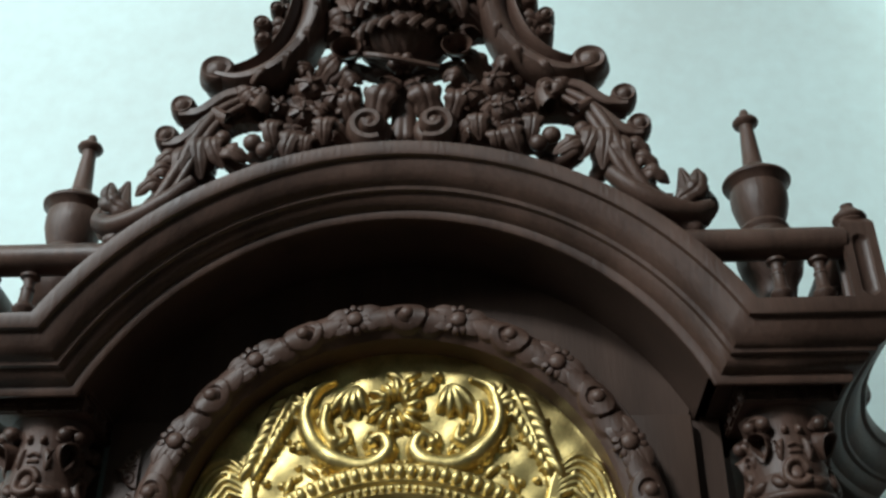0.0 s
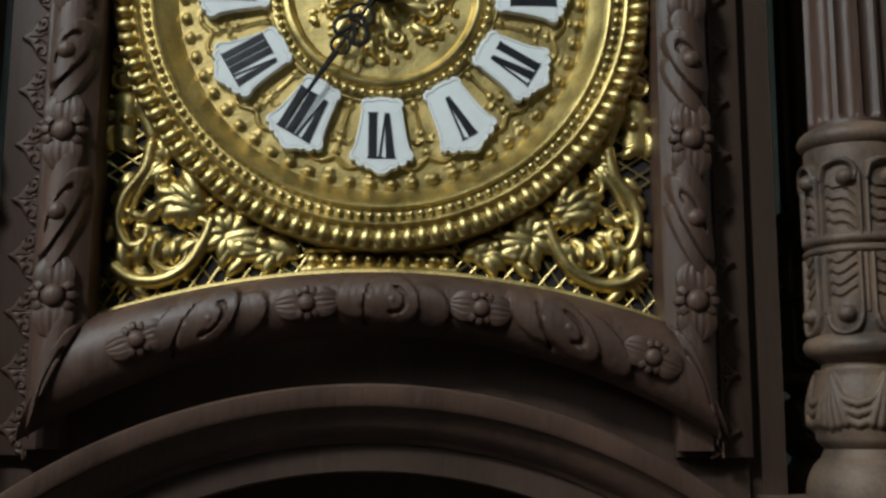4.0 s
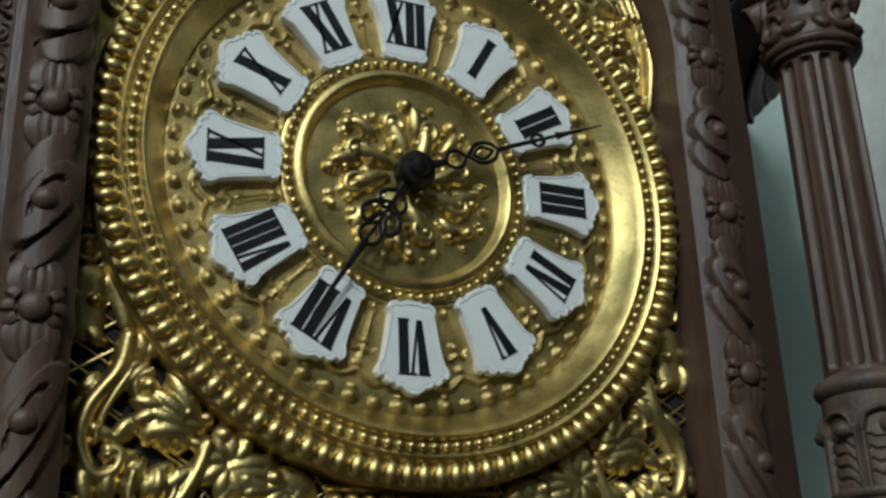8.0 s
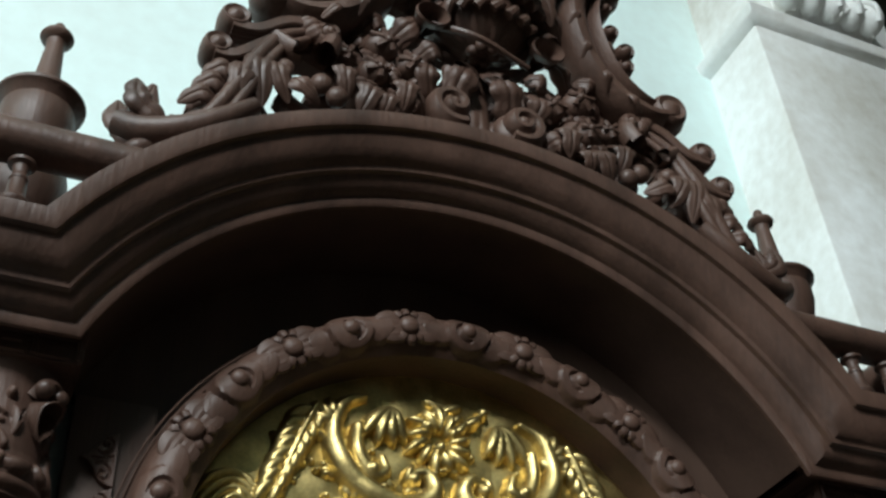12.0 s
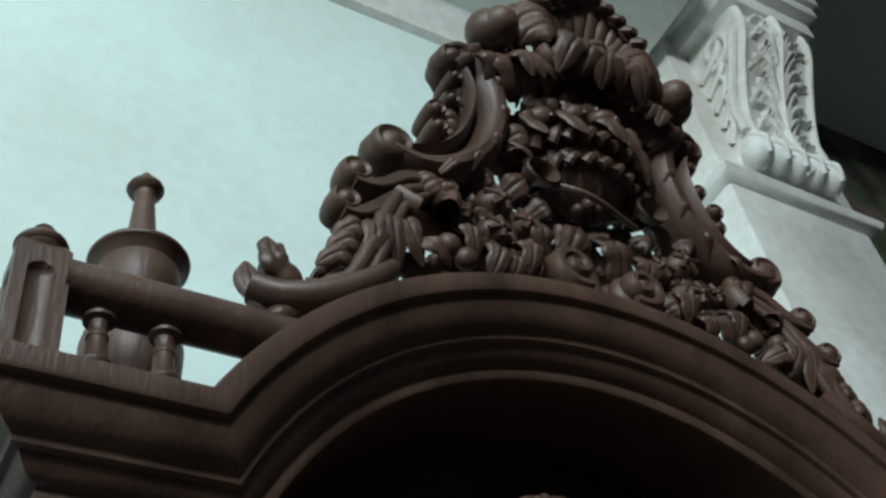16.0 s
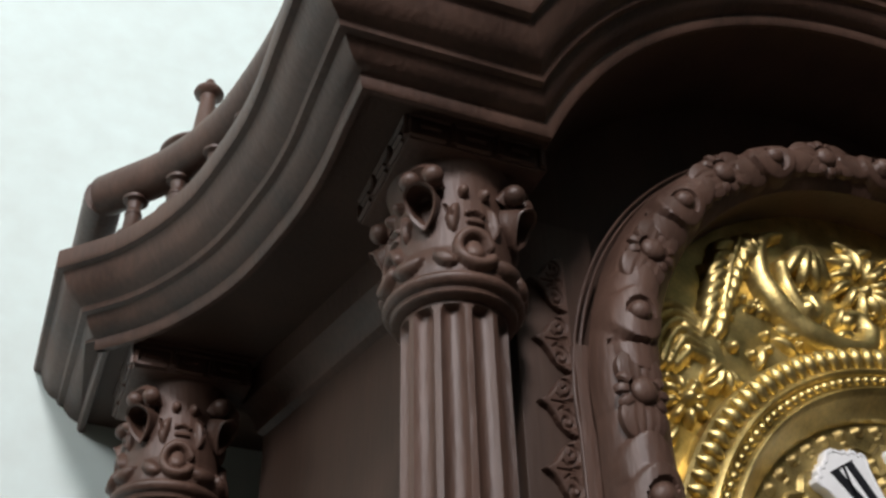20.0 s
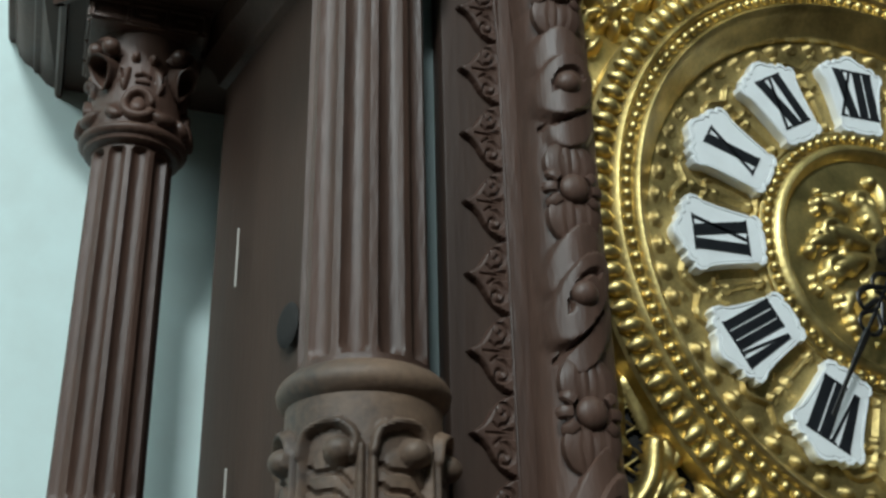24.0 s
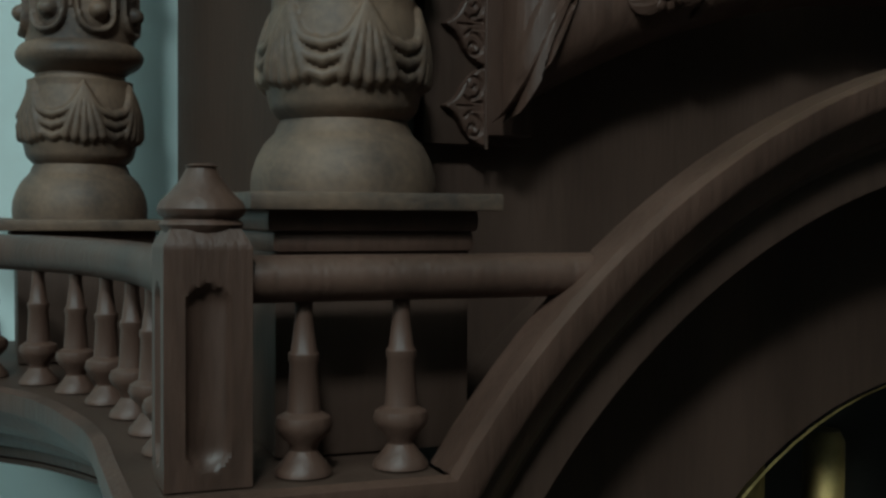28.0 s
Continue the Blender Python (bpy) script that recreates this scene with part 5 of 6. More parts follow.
C_LINE = [(-0.130, 2.1530), (-0.114, 2.1500), (-0.096, 2.1570), (-0.080, 2.1740), (-0.070, 2.2000), (-0.0675, 2.2260), (-0.0735, 2.2480), (-0.084, 2.2610), (-0.093, 2.2580)]
# pierced ground of the crest: a carved board, higher where the stems run
gu, gv = np.arange(-0.2145, 0.2146, 0.0011), np.arange(1.985, 2.320, 0.0011)
half = [tube2([(x, arch_top(x) - 0.005) for x in (-0.196, -0.175, -0.155, -0.13, -0.09, -0.05, 0.0)], 0.0095, h=0.017, n=36)]
half += [tube2([(-0.190, 2.026), (-0.172, 2.040), (-0.154, 2.060), (-0.142, 2.085), (-0.133, 2.108), (-0.120, 2.128), (-0.100, 2.138)], 0.0070, 0.0080, 0.020, 30, belly=0.002)]
half += [tube2([(-0.122, 2.132), (-0.137, 2.119), (-0.150, 2.114)], 0.0060, 0.0050, 0.018), tube2([(-0.131, 2.116), (-0.142, 2.101), (-0.155, 2.088)], 0.0065, 0.0045, 0.018)]
half += [tube2([(-0.134, 2.100), (-0.136, 2.082), (-0.130, 2.072)], 0.0090, 0.0055, 0.014), tube2([(-0.146, 2.076), (-0.158, 2.070), (-0.166, 2.066)], 0.0060, 0.0040, 0.014), tube2([(-0.150, 2.064), (-0.164, 2.056), (-0.174, 2.050)], 0.0060, 0.0040, 0.014)]
half += [tube2([(-0.126, 2.116), (-0.111, 2.125), (-0.098, 2.128)], 0.0060, 0.0070, 0.016), tube2([(-0.118, 2.090), (-0.106, 2.082), (-0.096, 2.084)], 0.0055, 0.0055, 0.014), tube2([(-0.102, 2.096), (-0.094, 2.098)], 0.0055, 0.0060, 0.014)]
half += [tube2([(-0.098, 2.138), (-0.086, 2.142), (-0.066, 2.140), (-0.050, 2.134)], 0.0110, 0.0130, 0.015), tube2([(-0.086, 2.122), (-0.070, 2.118), (-0.052, 2.118)], 0.0120, 0.0110, 0.015), tube2([(-0.080, 2.100), (-0.062, 2.102), (-0.044, 2.106)], 0.0100, 0.0100, 0.014)]
half += [tube2([(-0.064, 2.150), (-0.050, 2.160), (-0.041, 2.174)], 0.0070, 0.0030, 0.013), tube2([(-0.024, 2.106), (-0.022, 2.112)], 0.0160, 0.0150, 0.014), tube2([(-0.026, 2.120), (-0.014, 2.138), (-0.003, 2.156)], 0.0085, 0.0060, 0.012)]
half += [tube2([(-0.040, 2.124), (-0.034, 2.136), (-0.034, 2.148)], 0.0070, 0.0045, 0.012), tube2([(-0.003, 2.110), (-0.001, 2.135), (0.0, 2.170)], 0.0060, 0.0110, 0.012), tube2([(-0.038, 2.174), (-0.018, 2.166), (0.0, 2.163)], 0.0045, 0.0050, 0.012)]
half += [tube2([(-0.092, 2.148), (-0.080, 2.152), (-0.064, 2.162)], 0.0075, 0.0060, 0.015), tube2(C_LINE[:8], 0.0080, 0.0070, 0.014, 50, belly=0.004), tube2([(-0.066, 2.206), (-0.048, 2.204), (-0.028, 2.208)], 0.0065, 0.0075, 0.012)]
half += [tube2([(-0.030, 2.200), (0.0, 2.196)], 0.0180, 0.0260, 0.012), tube2([(-0.030, 2.226), (0.0, 2.236)], 0.0140, 0.0220, 0.012), tube2([(-0.010, 2.250), (0.0, 2.300)], 0.0140, 0.0160, 0.010), tube2([(-0.076, 2.284), (-0.052, 2.292), (-0.020, 2.300)], 0.0050, 0.0080, 0.012)]
up = half + [(p * (-1, 1), r, h) for p, r, h in half]
Hc = relief(gu, gv, up)
solid = Hc > 0.002
HOLES = ((0.020, 2.147, 0.0085, 0.0065), (0.050, 2.181, 0.0075, 0.0045), (0.028, 2.181, 0.0075, 0.0055), (0.0365, 2.1645, 0.0050, 0.0042), (0.106, 2.112, 0.0150, 0.0085), (0.047, 2.216, 0.0040, 0.0075), (0.100, 2.142, 0.0040, 0.0030), (0.149, 2.115, 0.0070, 0.0045))
for x, z, rx, rz in HOLES:
    solid &= np.hypot((np.abs(gu)[:, None] - x) / rx, (np.where(gv > 2.155, 2.155 + (gv - 2.155) / 1.185, gv)[None, :] - z) / rz) > 1
front = np.stack([np.broadcast_to(gu[:, None], Hc.shape), YB - 0.62 * np.maximum(Hc, 0.004), np.broadcast_to(gv[None, :], Hc.shape)], -1)
keep = solid[:-1, :-1] & solid[1:, 1:] & solid[:-1, 1:] & solid[1:, :-1]


def board(name, P, back, keep, mat, parent, label):
    """A carved board: its front sheet, a flat back and the walls of its edges and piercings."""
    n, m = P.shape[:2]
    Q = P.copy()
    Q[..., 1] = back
    P, Q = lean(P), lean(Q)
    idx = np.arange(n * m).reshape(n, m)
    K = np.zeros((n + 1, m + 1), bool)
    K[1:n, 1:m] = keep
    f = [np.stack([idx[:-1, :-1], idx[1:, :-1], idx[1:, 1:], idx[:-1, 1:]], -1)[keep]]
    f.append(f[0][:, ::-1] + n * m)
    for da, db, e0, e1 in ((-1, 0, (0, 1), (0, 0)), (1, 0, (1, 0), (1, 1)), (0, -1, (0, 0), (1, 0)), (0, 1, (1, 1), (0, 1))):
        i, j = np.nonzero(keep & ~K[1 + da:n + da, 1 + db:m + db])
        a, b = idx[i + e0[0], j + e0[1]], idx[i + e1[0], j + e1[1]]
        f.append(np.stack([a, b, b + n * m, a + n * m], -1))
    faces = np.concatenate(f)
    used, inv = np.unique(faces, return_inverse=True)
    V = np.concatenate([P.reshape(-1, 3), Q.reshape(-1, 3)])[used]
    return placed(name, raw(name, V, inv.reshape(-1, 4).tolist()), mat, parent, label)


crest = board("crest", front, YB + 0.004, keep, WOOD, clock, "pierced and carved crest of scrolls, leaves and a fruit basket")


def frond(pl, pts, wid, ribs=2, thick=0.35, lobes=3, n=20, tip=0.05, m=17, side=(0, -1, 0)):
    """A ribbed leaf along a line: broad in the middle, grooved lengthwise, with a lobed edge."""
    line = glide(pts, n)
    k = np.linspace(0, 1, n)
    w = wid * (tip + (1 - tip) * np.sin(np.pi * np.clip(0.14 + 0.84 * k, 0, 1)) ** 0.75)
    if lobes:
        w = w * (0.80 + 0.30 * np.abs(np.sin(np.pi * lobes * k ** 0.9)))
    t = np.gradient(line, axis=0)
    t /= np.linalg.norm(t, axis=1)[:, None] + 1e-12
    u = np.cross(t, np.array(side, float))
    u /= np.linalg.norm(u, axis=1)[:, None] + 1e-12
    v = np.cross(u, t)
    q = np.linspace(-1, 1, m)
    rise = 0.62 * np.sqrt(np.clip(1 - q * q, 0, 1)) - 0.20 * np.exp(-(q / 0.14) ** 2) - (0.09 * np.exp(-((np.abs(q) - 0.55) / 0.10) ** 2) if ribs > 1 else 0)
    qa = np.concatenate([q, q[-2:0:-1]])
    ra = np.concatenate([rise, -0.55 * np.sqrt(np.clip(1 - q[-2:0:-1] ** 2, 0, 1))])
    w = w * 1.22
    thick = thick * 0.62
    P = line[:, None, :] + w[:, None, None] * (qa[None, :, None] * u[:, None, :] + thick * 2 * ra[None, :, None] * v[:, None, :])
    return pl.grid(P)


def barrel(pl, x, y0, y1, z, r):
    """A leaf end rolled into a small drum, its axis towards the room; the end shows the curl."""
    a = np.linspace(0, 2 * np.pi, 26, endpoint=False)
    prof = [(0.30, y1), (0.86, y1), (1.0, y1 - 0.003), (1.07, (y0 + y1) / 2), (1.02, y0 + 0.004), (0.93, y0 + 0.0010), (0.80, y0 - 0.0004), (0.68, y0 + 0.0004), (0.55, y0 + 0.0010), (0.40, y0 - 0.0006), (0.06, y0 - 0.0014)]
    pl.grid(np.array([[(x + r * k * (1 + 0.06 * math.sin(q + 1)) * math.cos(q), y, z + r * k * math.sin(q)) for q in a] for k, y in prof]))


def carve(name, build, label="", both=True, mat=WOOD, bent=True):
    """Builds a piece of the crest, and its mirror image on the other side."""
    for s in ((-1, 1) if both else (-1,)):
        pl = Pile()
        build(pl)
        if bent:
            pl.v = [lean(a) for a in pl.v]
        if name.startswith("tail"):
            # the tails stand a little inwards and forwards on the arch
            pl.v = [a + np.array([0.0050, -0.0060, 0.0020]) for a in pl.v]
        if name in ("leaf", "bud", "berry", "small_scroll", "strand", "cup"):
            # the piercings go through whatever reaches over them
            V = np.concatenate([a.reshape(-1, 3) for a in pl.v])
            C = np.array([V[list(f)].mean(0) for f in pl.f])
            out = np.ones(len(C), bool)
            for x, z, rx, rz in HOLES:
                out &= np.hypot((np.abs(C[:, 0]) - x) / rx, (C[:, 2] - z) / rz) > 0.95
            pl.f = [f for f, k in zip(pl.f, out) if k]
            if len(pl.f) < 8:
                continue
        if s > 0:
            pl.v = [a * np.array([-1, 1, 1]) for a in pl.v]
            pl.f = [f[::-1] for f in pl.f]
        pl.out(name, mat, crest, label)


def leaf_at(a, b, c, w, y=(-0.078, -0.091, -0.085), ribs=1.5, thick=0.45, both=True, **kw):
    """A carved leaf through three (x, z) places."""
    carve("leaf", lambda pl: frond(pl, [(a[0], y[0], a[1]), (b[0], y[1], b[1]), (c[0], y[2], c[1])], w, ribs, thick, **kw), "", both)


def rolled(x, z, r, way, y0=-0.092, y1=-0.074):
    """A grooved strap that leaves the stem and rolls up at its end."""
    def build(pl):
        ym = (y0 + y1) / 2
        pts = [(px, ym - 0.001, pz) for px, pz in way]
        line = glide(pts + [(x + r * 0.55, ym, z - r * 0.80), (x - r * 0.15, ym, z - r * 0.85)], 22)
        t = np.gradient(line, axis=0)
        t /= np.linalg.norm(t, axis=1)[:, None]
        nrm = np.stack([-t[:, 2], np.zeros(22), t[:, 0]], -1)
        q = np.linspace(-1, 1, 17)
        hw = (y1 - y0) / 2 * (0.75 + 0.25 * np.linspace(0, 1, 22))
        top = 0.0026 + 0.0012 * np.abs(np.cos(np.pi * 2.5 * q))
        qa = np.concatenate([q, q[::-1]])
        ha = np.concatenate([top, np.full(17, -0.0026)])
        pl.grid(line[:, None, :] + hw[:, None, None] * qa[None, :, None] * np.array([0, 1.0, 0]) + ha[None, :, None] * nrm[:, None, :])
        barrel(pl, x, y0, y1, z, r)
    return build


for x, z, r, way in ((-0.1520, 2.1270, 0.0088, [(-0.104, 2.140), (-0.122, 2.136), (-0.138, 2.122)]), (-0.1600, 2.1010, 0.0082, [(-0.126, 2.122), (-0.137, 2.110), (-0.149, 2.097)])):
    carve("rolled_leaf", rolled(x, z, r, way), "grooved leaf with its tip rolled up")

# the stem: a bundle of grooved strands that runs from the tail up to the scrolls
for o, r in ((0.0, 0.0042), (0.0058, 0.0032)):
    carve("strand", lambda pl, o=o, r=r: pl.tube([(-0.180 + o, -0.080, 2.033 - o * 0.4), (-0.162 + o, -0.085, 2.048 - o * 0.6), (-0.149 + o, -0.088, 2.072 - o * 0.5), (-0.139 + o, -0.089, 2.098 - o * 0.4), (-0.126 + o * 0.6, -0.088, 2.122 - o), (-0.106, -0.086, 2.138 - o)], r * 0.6, r * 0.6, 30, 1.0, 10, belly=r * 0.5))
# tail leaf curling up off the arch, with lobes
carve("tail_leaf", lambda pl: frond(pl, [(-0.152, -0.078, 2.058), (-0.169, -0.074, 2.043), (-0.184, -0.069, 2.038), (-0.1945, -0.067, 2.050), (-0.1915, -0.066, 2.074)], 0.0098, 1.5, 0.6))
carve("tail_leaf", lambda pl: frond(pl, [(-0.176, -0.068, 2.036), (-0.190, -0.066, 2.034), (-0.204, -0.064, 2.042), (-0.2070, -0.062, 2.060)], 0.0088, 1.5, 0.6))
carve("tail_leaf", lambda pl: frond(pl, [(-0.186, -0.072, 2.044), (-0.199, -0.074, 2.053), (-0.201, -0.072, 2.069)], 0.0062, 1, 0.6))
carve("tail_stem", lambda pl: pl.tube([(-0.142, -0.080, 2.062), (-0.158, -0.080, 2.046), (-0.176, -0.076, 2.036), (-0.194, -0.070, 2.034), (-0.206, -0.066, 2.040)], 0.0050, 0.0068, 22, 1.2, 12, belly=0.002))
# lobes along the outer side of the stem
for a, b, c, w in (((-0.146, 2.084), (-0.156, 2.084), (-0.1655, 2.077), 0.0058), ((-0.149, 2.074), (-0.160, 2.073), (-0.1700, 2.066), 0.0056), ((-0.154, 2.064), (-0.165, 2.062), (-0.1755, 2.055), 0.0052)):
    leaf_at(a, b, c, w, (-0.080, -0.088, -0.084), 1, 0.6)
# leaves that hang from the stem
for a, b, c, w in (((-0.131, 2.114), (-0.1365, 2.092), (-0.1330, 2.067), 0.0070), ((-0.136, 2.104), (-0.146, 2.082), (-0.1480, 2.060), 0.0060), ((-0.127, 2.112), (-0.127, 2.092), (-0.1190, 2.075), 0.0062), ((-0.124, 2.098), (-0.114, 2.086), (-0.1015, 2.081), 0.0058), ((-0.118, 2.128), (-0.108, 2.136), (-0.0960, 2.142), 0.0066), ((-0.104, 2.146), (-0.112, 2.142), (-0.1200, 2.138), 0.0054)):
    leaf_at(a, b, c, w)
for x, z, r in ((-0.1220, 2.1010, 0.0058), (-0.1010, 2.0965, 0.0066), (-0.0920, 2.0900, 0.0064), (-0.1120, 2.1350, 0.0048)):
    carve("berry", lambda pl, x=x, z=z, r=r: pl.ball((x, -0.085, z), r, (1, 0.9, 1), 14))


def knob_curl(pl, x, z, R, a0, turns, r0, y):
    p, r, _ = spiral2(x, z, R, a0, turns, r0, r0 * 0.7, n=34)
    pl.grid(sweep_grid(np.stack([p[:, 0], np.linspace(y, y - 0.005, 34), p[:, 1]], -1), r, 1.9, 10))
    pl.ball((x, y - 0.006, z), r0 * 0.95)


# small scroll above the great piercing
carve("small_scroll", lambda pl: pl.tube([(-0.129, -0.086, 2.122), (-0.119, -0.088, 2.113), (-0.109, -0.089, 2.112), (-0.100, -0.088, 2.119), (-0.0965, -0.087, 2.130), (-0.101, -0.087, 2.137)], 0.0048, 0.0050, 28, 1.3, 12, belly=0.0016))
carve("curl", lambda pl: knob_curl(pl, -0.0985, 2.1345, 0.0078, 250, -1.2, 0.0034, -0.086))


# base volutes and the broad pointed leaves that rise between them
def base_volute(pl):
    knob_curl(pl, -0.0225, 2.1085, 0.0140, -60, -1.45, 0.0056, -0.081)
    pl.ball((-0.0225, -0.078, 2.1085), 0.0150, (1, 0.55, 1), 20)


carve("base_volute", base_volute, "carved volute resting on the arch")
for a, b, c, w in (((-0.020, 2.120), (-0.0145, 2.138), (-0.0030, 2.158), 0.0095), ((-0.032, 2.118), (-0.0370, 2.132), (-0.0320, 2.150), 0.0066), ((-0.036, 2.098), (-0.0460, 2.104), (-0.0560, 2.098), 0.0066)):
    leaf_at(a, b, c, w, (-0.074, -0.086, -0.078), 1.5, 0.45)


# buds and flowers
def fruit(x, z, r, y):
    def build(pl):
        pl.ball((x, y, z), r, (1, 0.95, 0.95), 16)
        pl.ball((x + r * 0.2, y - r * 0.92, z - r * 0.1), r * 0.24, seg=8)
        for k in range(5):
            a = 2 * math.pi * k / 5 + x * 90
            pl.tube([(x + r * 0.2 + math.cos(a) * r * 0.25, y - r * 0.92, z - r * 0.1 + math.sin(a) * r * 0.25), (x + math.cos(a) * r * 0.78, y - r * 0.72, z + math.sin(a) * r * 0.78)], 0.0012, 0.0020, 6, 1, 6)
    return build


for x, z, r, y in ((-0.0655, 2.1440, 0.0112, -0.082), (-0.0700, 2.1200, 0.0098, -0.082), (-0.0480, 2.1360, 0.0094, -0.080), (-0.0870, 2.1290, 0.0080, -0.080), (-0.0560, 2.1060, 0.0072, -0.078)):
    carve("bud", fruit(x, z, r, y))
rng = random.Random(21)
for cx, cz, n, l0 in ((-0.0655, 2.1440, 5, 0.020), (-0.0700, 2.1200, 5, 0.019), (-0.0480, 2.1360, 4, 0.017)):
    for k in range(n):
        a = 2 * math.pi * (k + rng.uniform(-0.2, 0.2)) / n + cx * 50
        ln = l0 * rng.uniform(0.85, 1.1)
        yo = -0.070 - rng.uniform(0, 0.006)
        leaf_at((cx + math.cos(a) * 0.006, cz + math.sin(a) * 0.006), (cx + math.cos(a) * ln * 0.6, cz + math.sin(a) * ln * 0.6), (cx + math.cos(a + 0.2) * ln, cz + math.sin(a + 0.2) * ln), 0.0060, (yo + 0.002, yo - 0.009, yo - 0.003), n=12, m=13)
for a, b, c, w in (((-0.062, 2.150), (-0.0510, 2.160), (-0.0405, 2.177), 0.0070), ((-0.044, 2.142), (-0.0360, 2.147), (-0.0265, 2.148), 0.0062), ((-0.071, 2.110), (-0.0740, 2.096), (-0.0790, 2.081), 0.0068), ((-0.053, 2.120), (-0.0525, 2.108), (-0.0530, 2.094), 0.0064), ((-0.087, 2.120), (-0.0890, 2.106), (-0.0860, 2.090), 0.0060), ((-0.064, 2.104), (-0.0640, 2.094), (-0.0660, 2.084), 0.0056), ((-0.080, 2.152), (-0.0720, 2.158), (-0.0620, 2.160), 0.0062)):
    leaf_at(a, b, c, w)


# the great C scrolls: a fat outer roll, a hollow and a thin raised inner lip
def c_scroll(pl):
    line = glide([(x, -0.084, z) for x, z in C_LINE], 56)
    k = np.linspace(0, 1, 56)
    w = 0.0066 + 0.0078 * np.sin(np.pi * k) ** 0.9
    t = np.gradient(line, axis=0)
    t /= np.linalg.norm(t, axis=1)[:, None]
    u = np.stack([-t[:, 2], np.zeros(56), t[:, 0]], -1)
    u /= np.linalg.norm(u, axis=1)[:, None]
    s = np.array([(-1.0, 0.010), (-1.02, -0.004), (-0.86, -0.013), (-0.58, -0.0178), (-0.22, -0.0182), (0.10, -0.0150), (0.30, -0.0085), (0.46, -0.0050), (0.58, -0.0080), (0.70, -0.0140), (0.84, -0.0160), (0.98, -0.0130), (1.04, -0.004), (1.0, 0.010)])
    dep = 0.70 + 0.20 * np.sin(np.pi * k)
    pl.grid(line[:, None, :] + w[:, None, None] * s[None, :, 0, None] * u[:, None, :] + dep[:, None, None] * s[None, :, 1, None] * np.array([0, 1.0, 0]))


carve("c_scroll", c_scroll, "bold grooved C-shaped scroll")


def end_knob(x, z, r, y0, y1):
    def build(pl):
        barrel(pl, x, y0, y1, z, r)
        pl.ball((x - r * 0.1, (y0 + y1) / 2, z), r * 1.04, (1, (y1 - y0) / 2 / r * 0.9, 1), 18)
    return build


carve("knob", end_knob(-0.1305, 2.1560, 0.0125, -0.096, -0.071))
carve("knob", end_knob(-0.0905, 2.2550, 0.0100, -0.096, -0.074))
for x, z, r, jx, jz in ((-0.1010, 2.1870, 0.0062, -0.082, 2.184), (-0.1020, 2.2020, 0.0066, -0.079, 2.202), (-0.0915, 2.2165, 0.0058, -0.078, 2.216), (-0.0885, 2.2390, 0.0052, -0.078, 2.236)):
    carve("rolled_leaf", lambda pl, x=x, z=z, r=r, jx=jx, jz=jz: (barrel(pl, x, -0.093, -0.072, z, r), frond(pl, [(jx, -0.083, jz), ((jx + x) / 2, -0.086, (jz + z) / 2 - 0.001), (x + r * 0.4, -0.084, z - r * 0.5)], r * 1.25, 1, 0.6)))
# small flame-like leaves cut into the outer roll
LINE = glide([(x, -0.084, z) for x, z in C_LINE], 60)
for i in (10, 17, 24, 31, 38, 45):
    t = LINE[i + 1] - LINE[i - 1]
    t /= np.linalg.norm(t)
    o = np.array([t[2], 0, -t[0]])
    base, tip = LINE[i] + o * 0.0110, LINE[i] + o * 0.0035 + t * 0.013
    carve("nick_leaf", lambda pl, base=base, tip=tip, t=t: frond(pl, [base + (0, -0.0105, 0), (base + tip) / 2 + t * 0.001 + (0, -0.0165, 0), tip + (0, -0.0145, 0)], 0.0026, 1, 0.6, n=10, m=7))


# fruit basket: shallow bowl, a leafy rim, heaped fruit
def FULL(name, build, label="", both=True):
    carve(name, build, label, both, WOOD, False)


def basket(pl):
    prof = [(0.004, 2.160), (0.010, 2.161), (0.017, 2.165), (0.025, 2.170), (0.031, 2.177), (0.035, 2.186), (0.037, 2.198), (0.010, 2.200)]
    a = np.linspace(0, 2 * np.pi, 120, endpoint=False)

    def width(r, z, q):
        return r + (0.0014 * abs(math.cos(9 * q)) if 2.164 < z < 2.195 else 0)
    pl.grid(np.array([[(width(r, z, q) * math.cos(q), -0.084 + 0.80 * width(r, z, q) * math.sin(q), z) for q in a] for r, z in prof]))


FULL("basket_bowl", basket, "shallow fluted basket bowl", False)
for q in np.linspace(0, 2 * np.pi, 6, endpoint=False):
    FULL("boss_petal", lambda pl, q=q: pl.ball((0.0070 * math.cos(q), -0.088 + 0.0070 * math.sin(q), 2.1605), 0.0044, seg=10), "", False)
rng = random.Random(5)
# two plaited bands round the bowl
for z, r, n, q in ((2.1950, 0.041, 13, 0.0056), (2.1780, 0.0355, 11, 0.0044)):
    for k in range(n):
        a = math.pi + math.pi * (k + 0.5) / n
        h = 0.0042 * (1 + 0.3 * rng.uniform(-1, 1))
        FULL("plait", lambda pl, a=a, z=z, r=r, q=q, h=h: pl.tube([(r * math.cos(a - 0.11), -0.083 + 0.84 * r * math.sin(a - 0.11), z - h), (1.05 * r * math.cos(a), -0.084 + 0.86 * r * math.sin(a), z), (r * math.cos(a + 0.11), -0.083 + 0.84 * r * math.sin(a + 0.11), z + h)], q * 0.8, q * 0.6, 8, 1, 8), "", False)
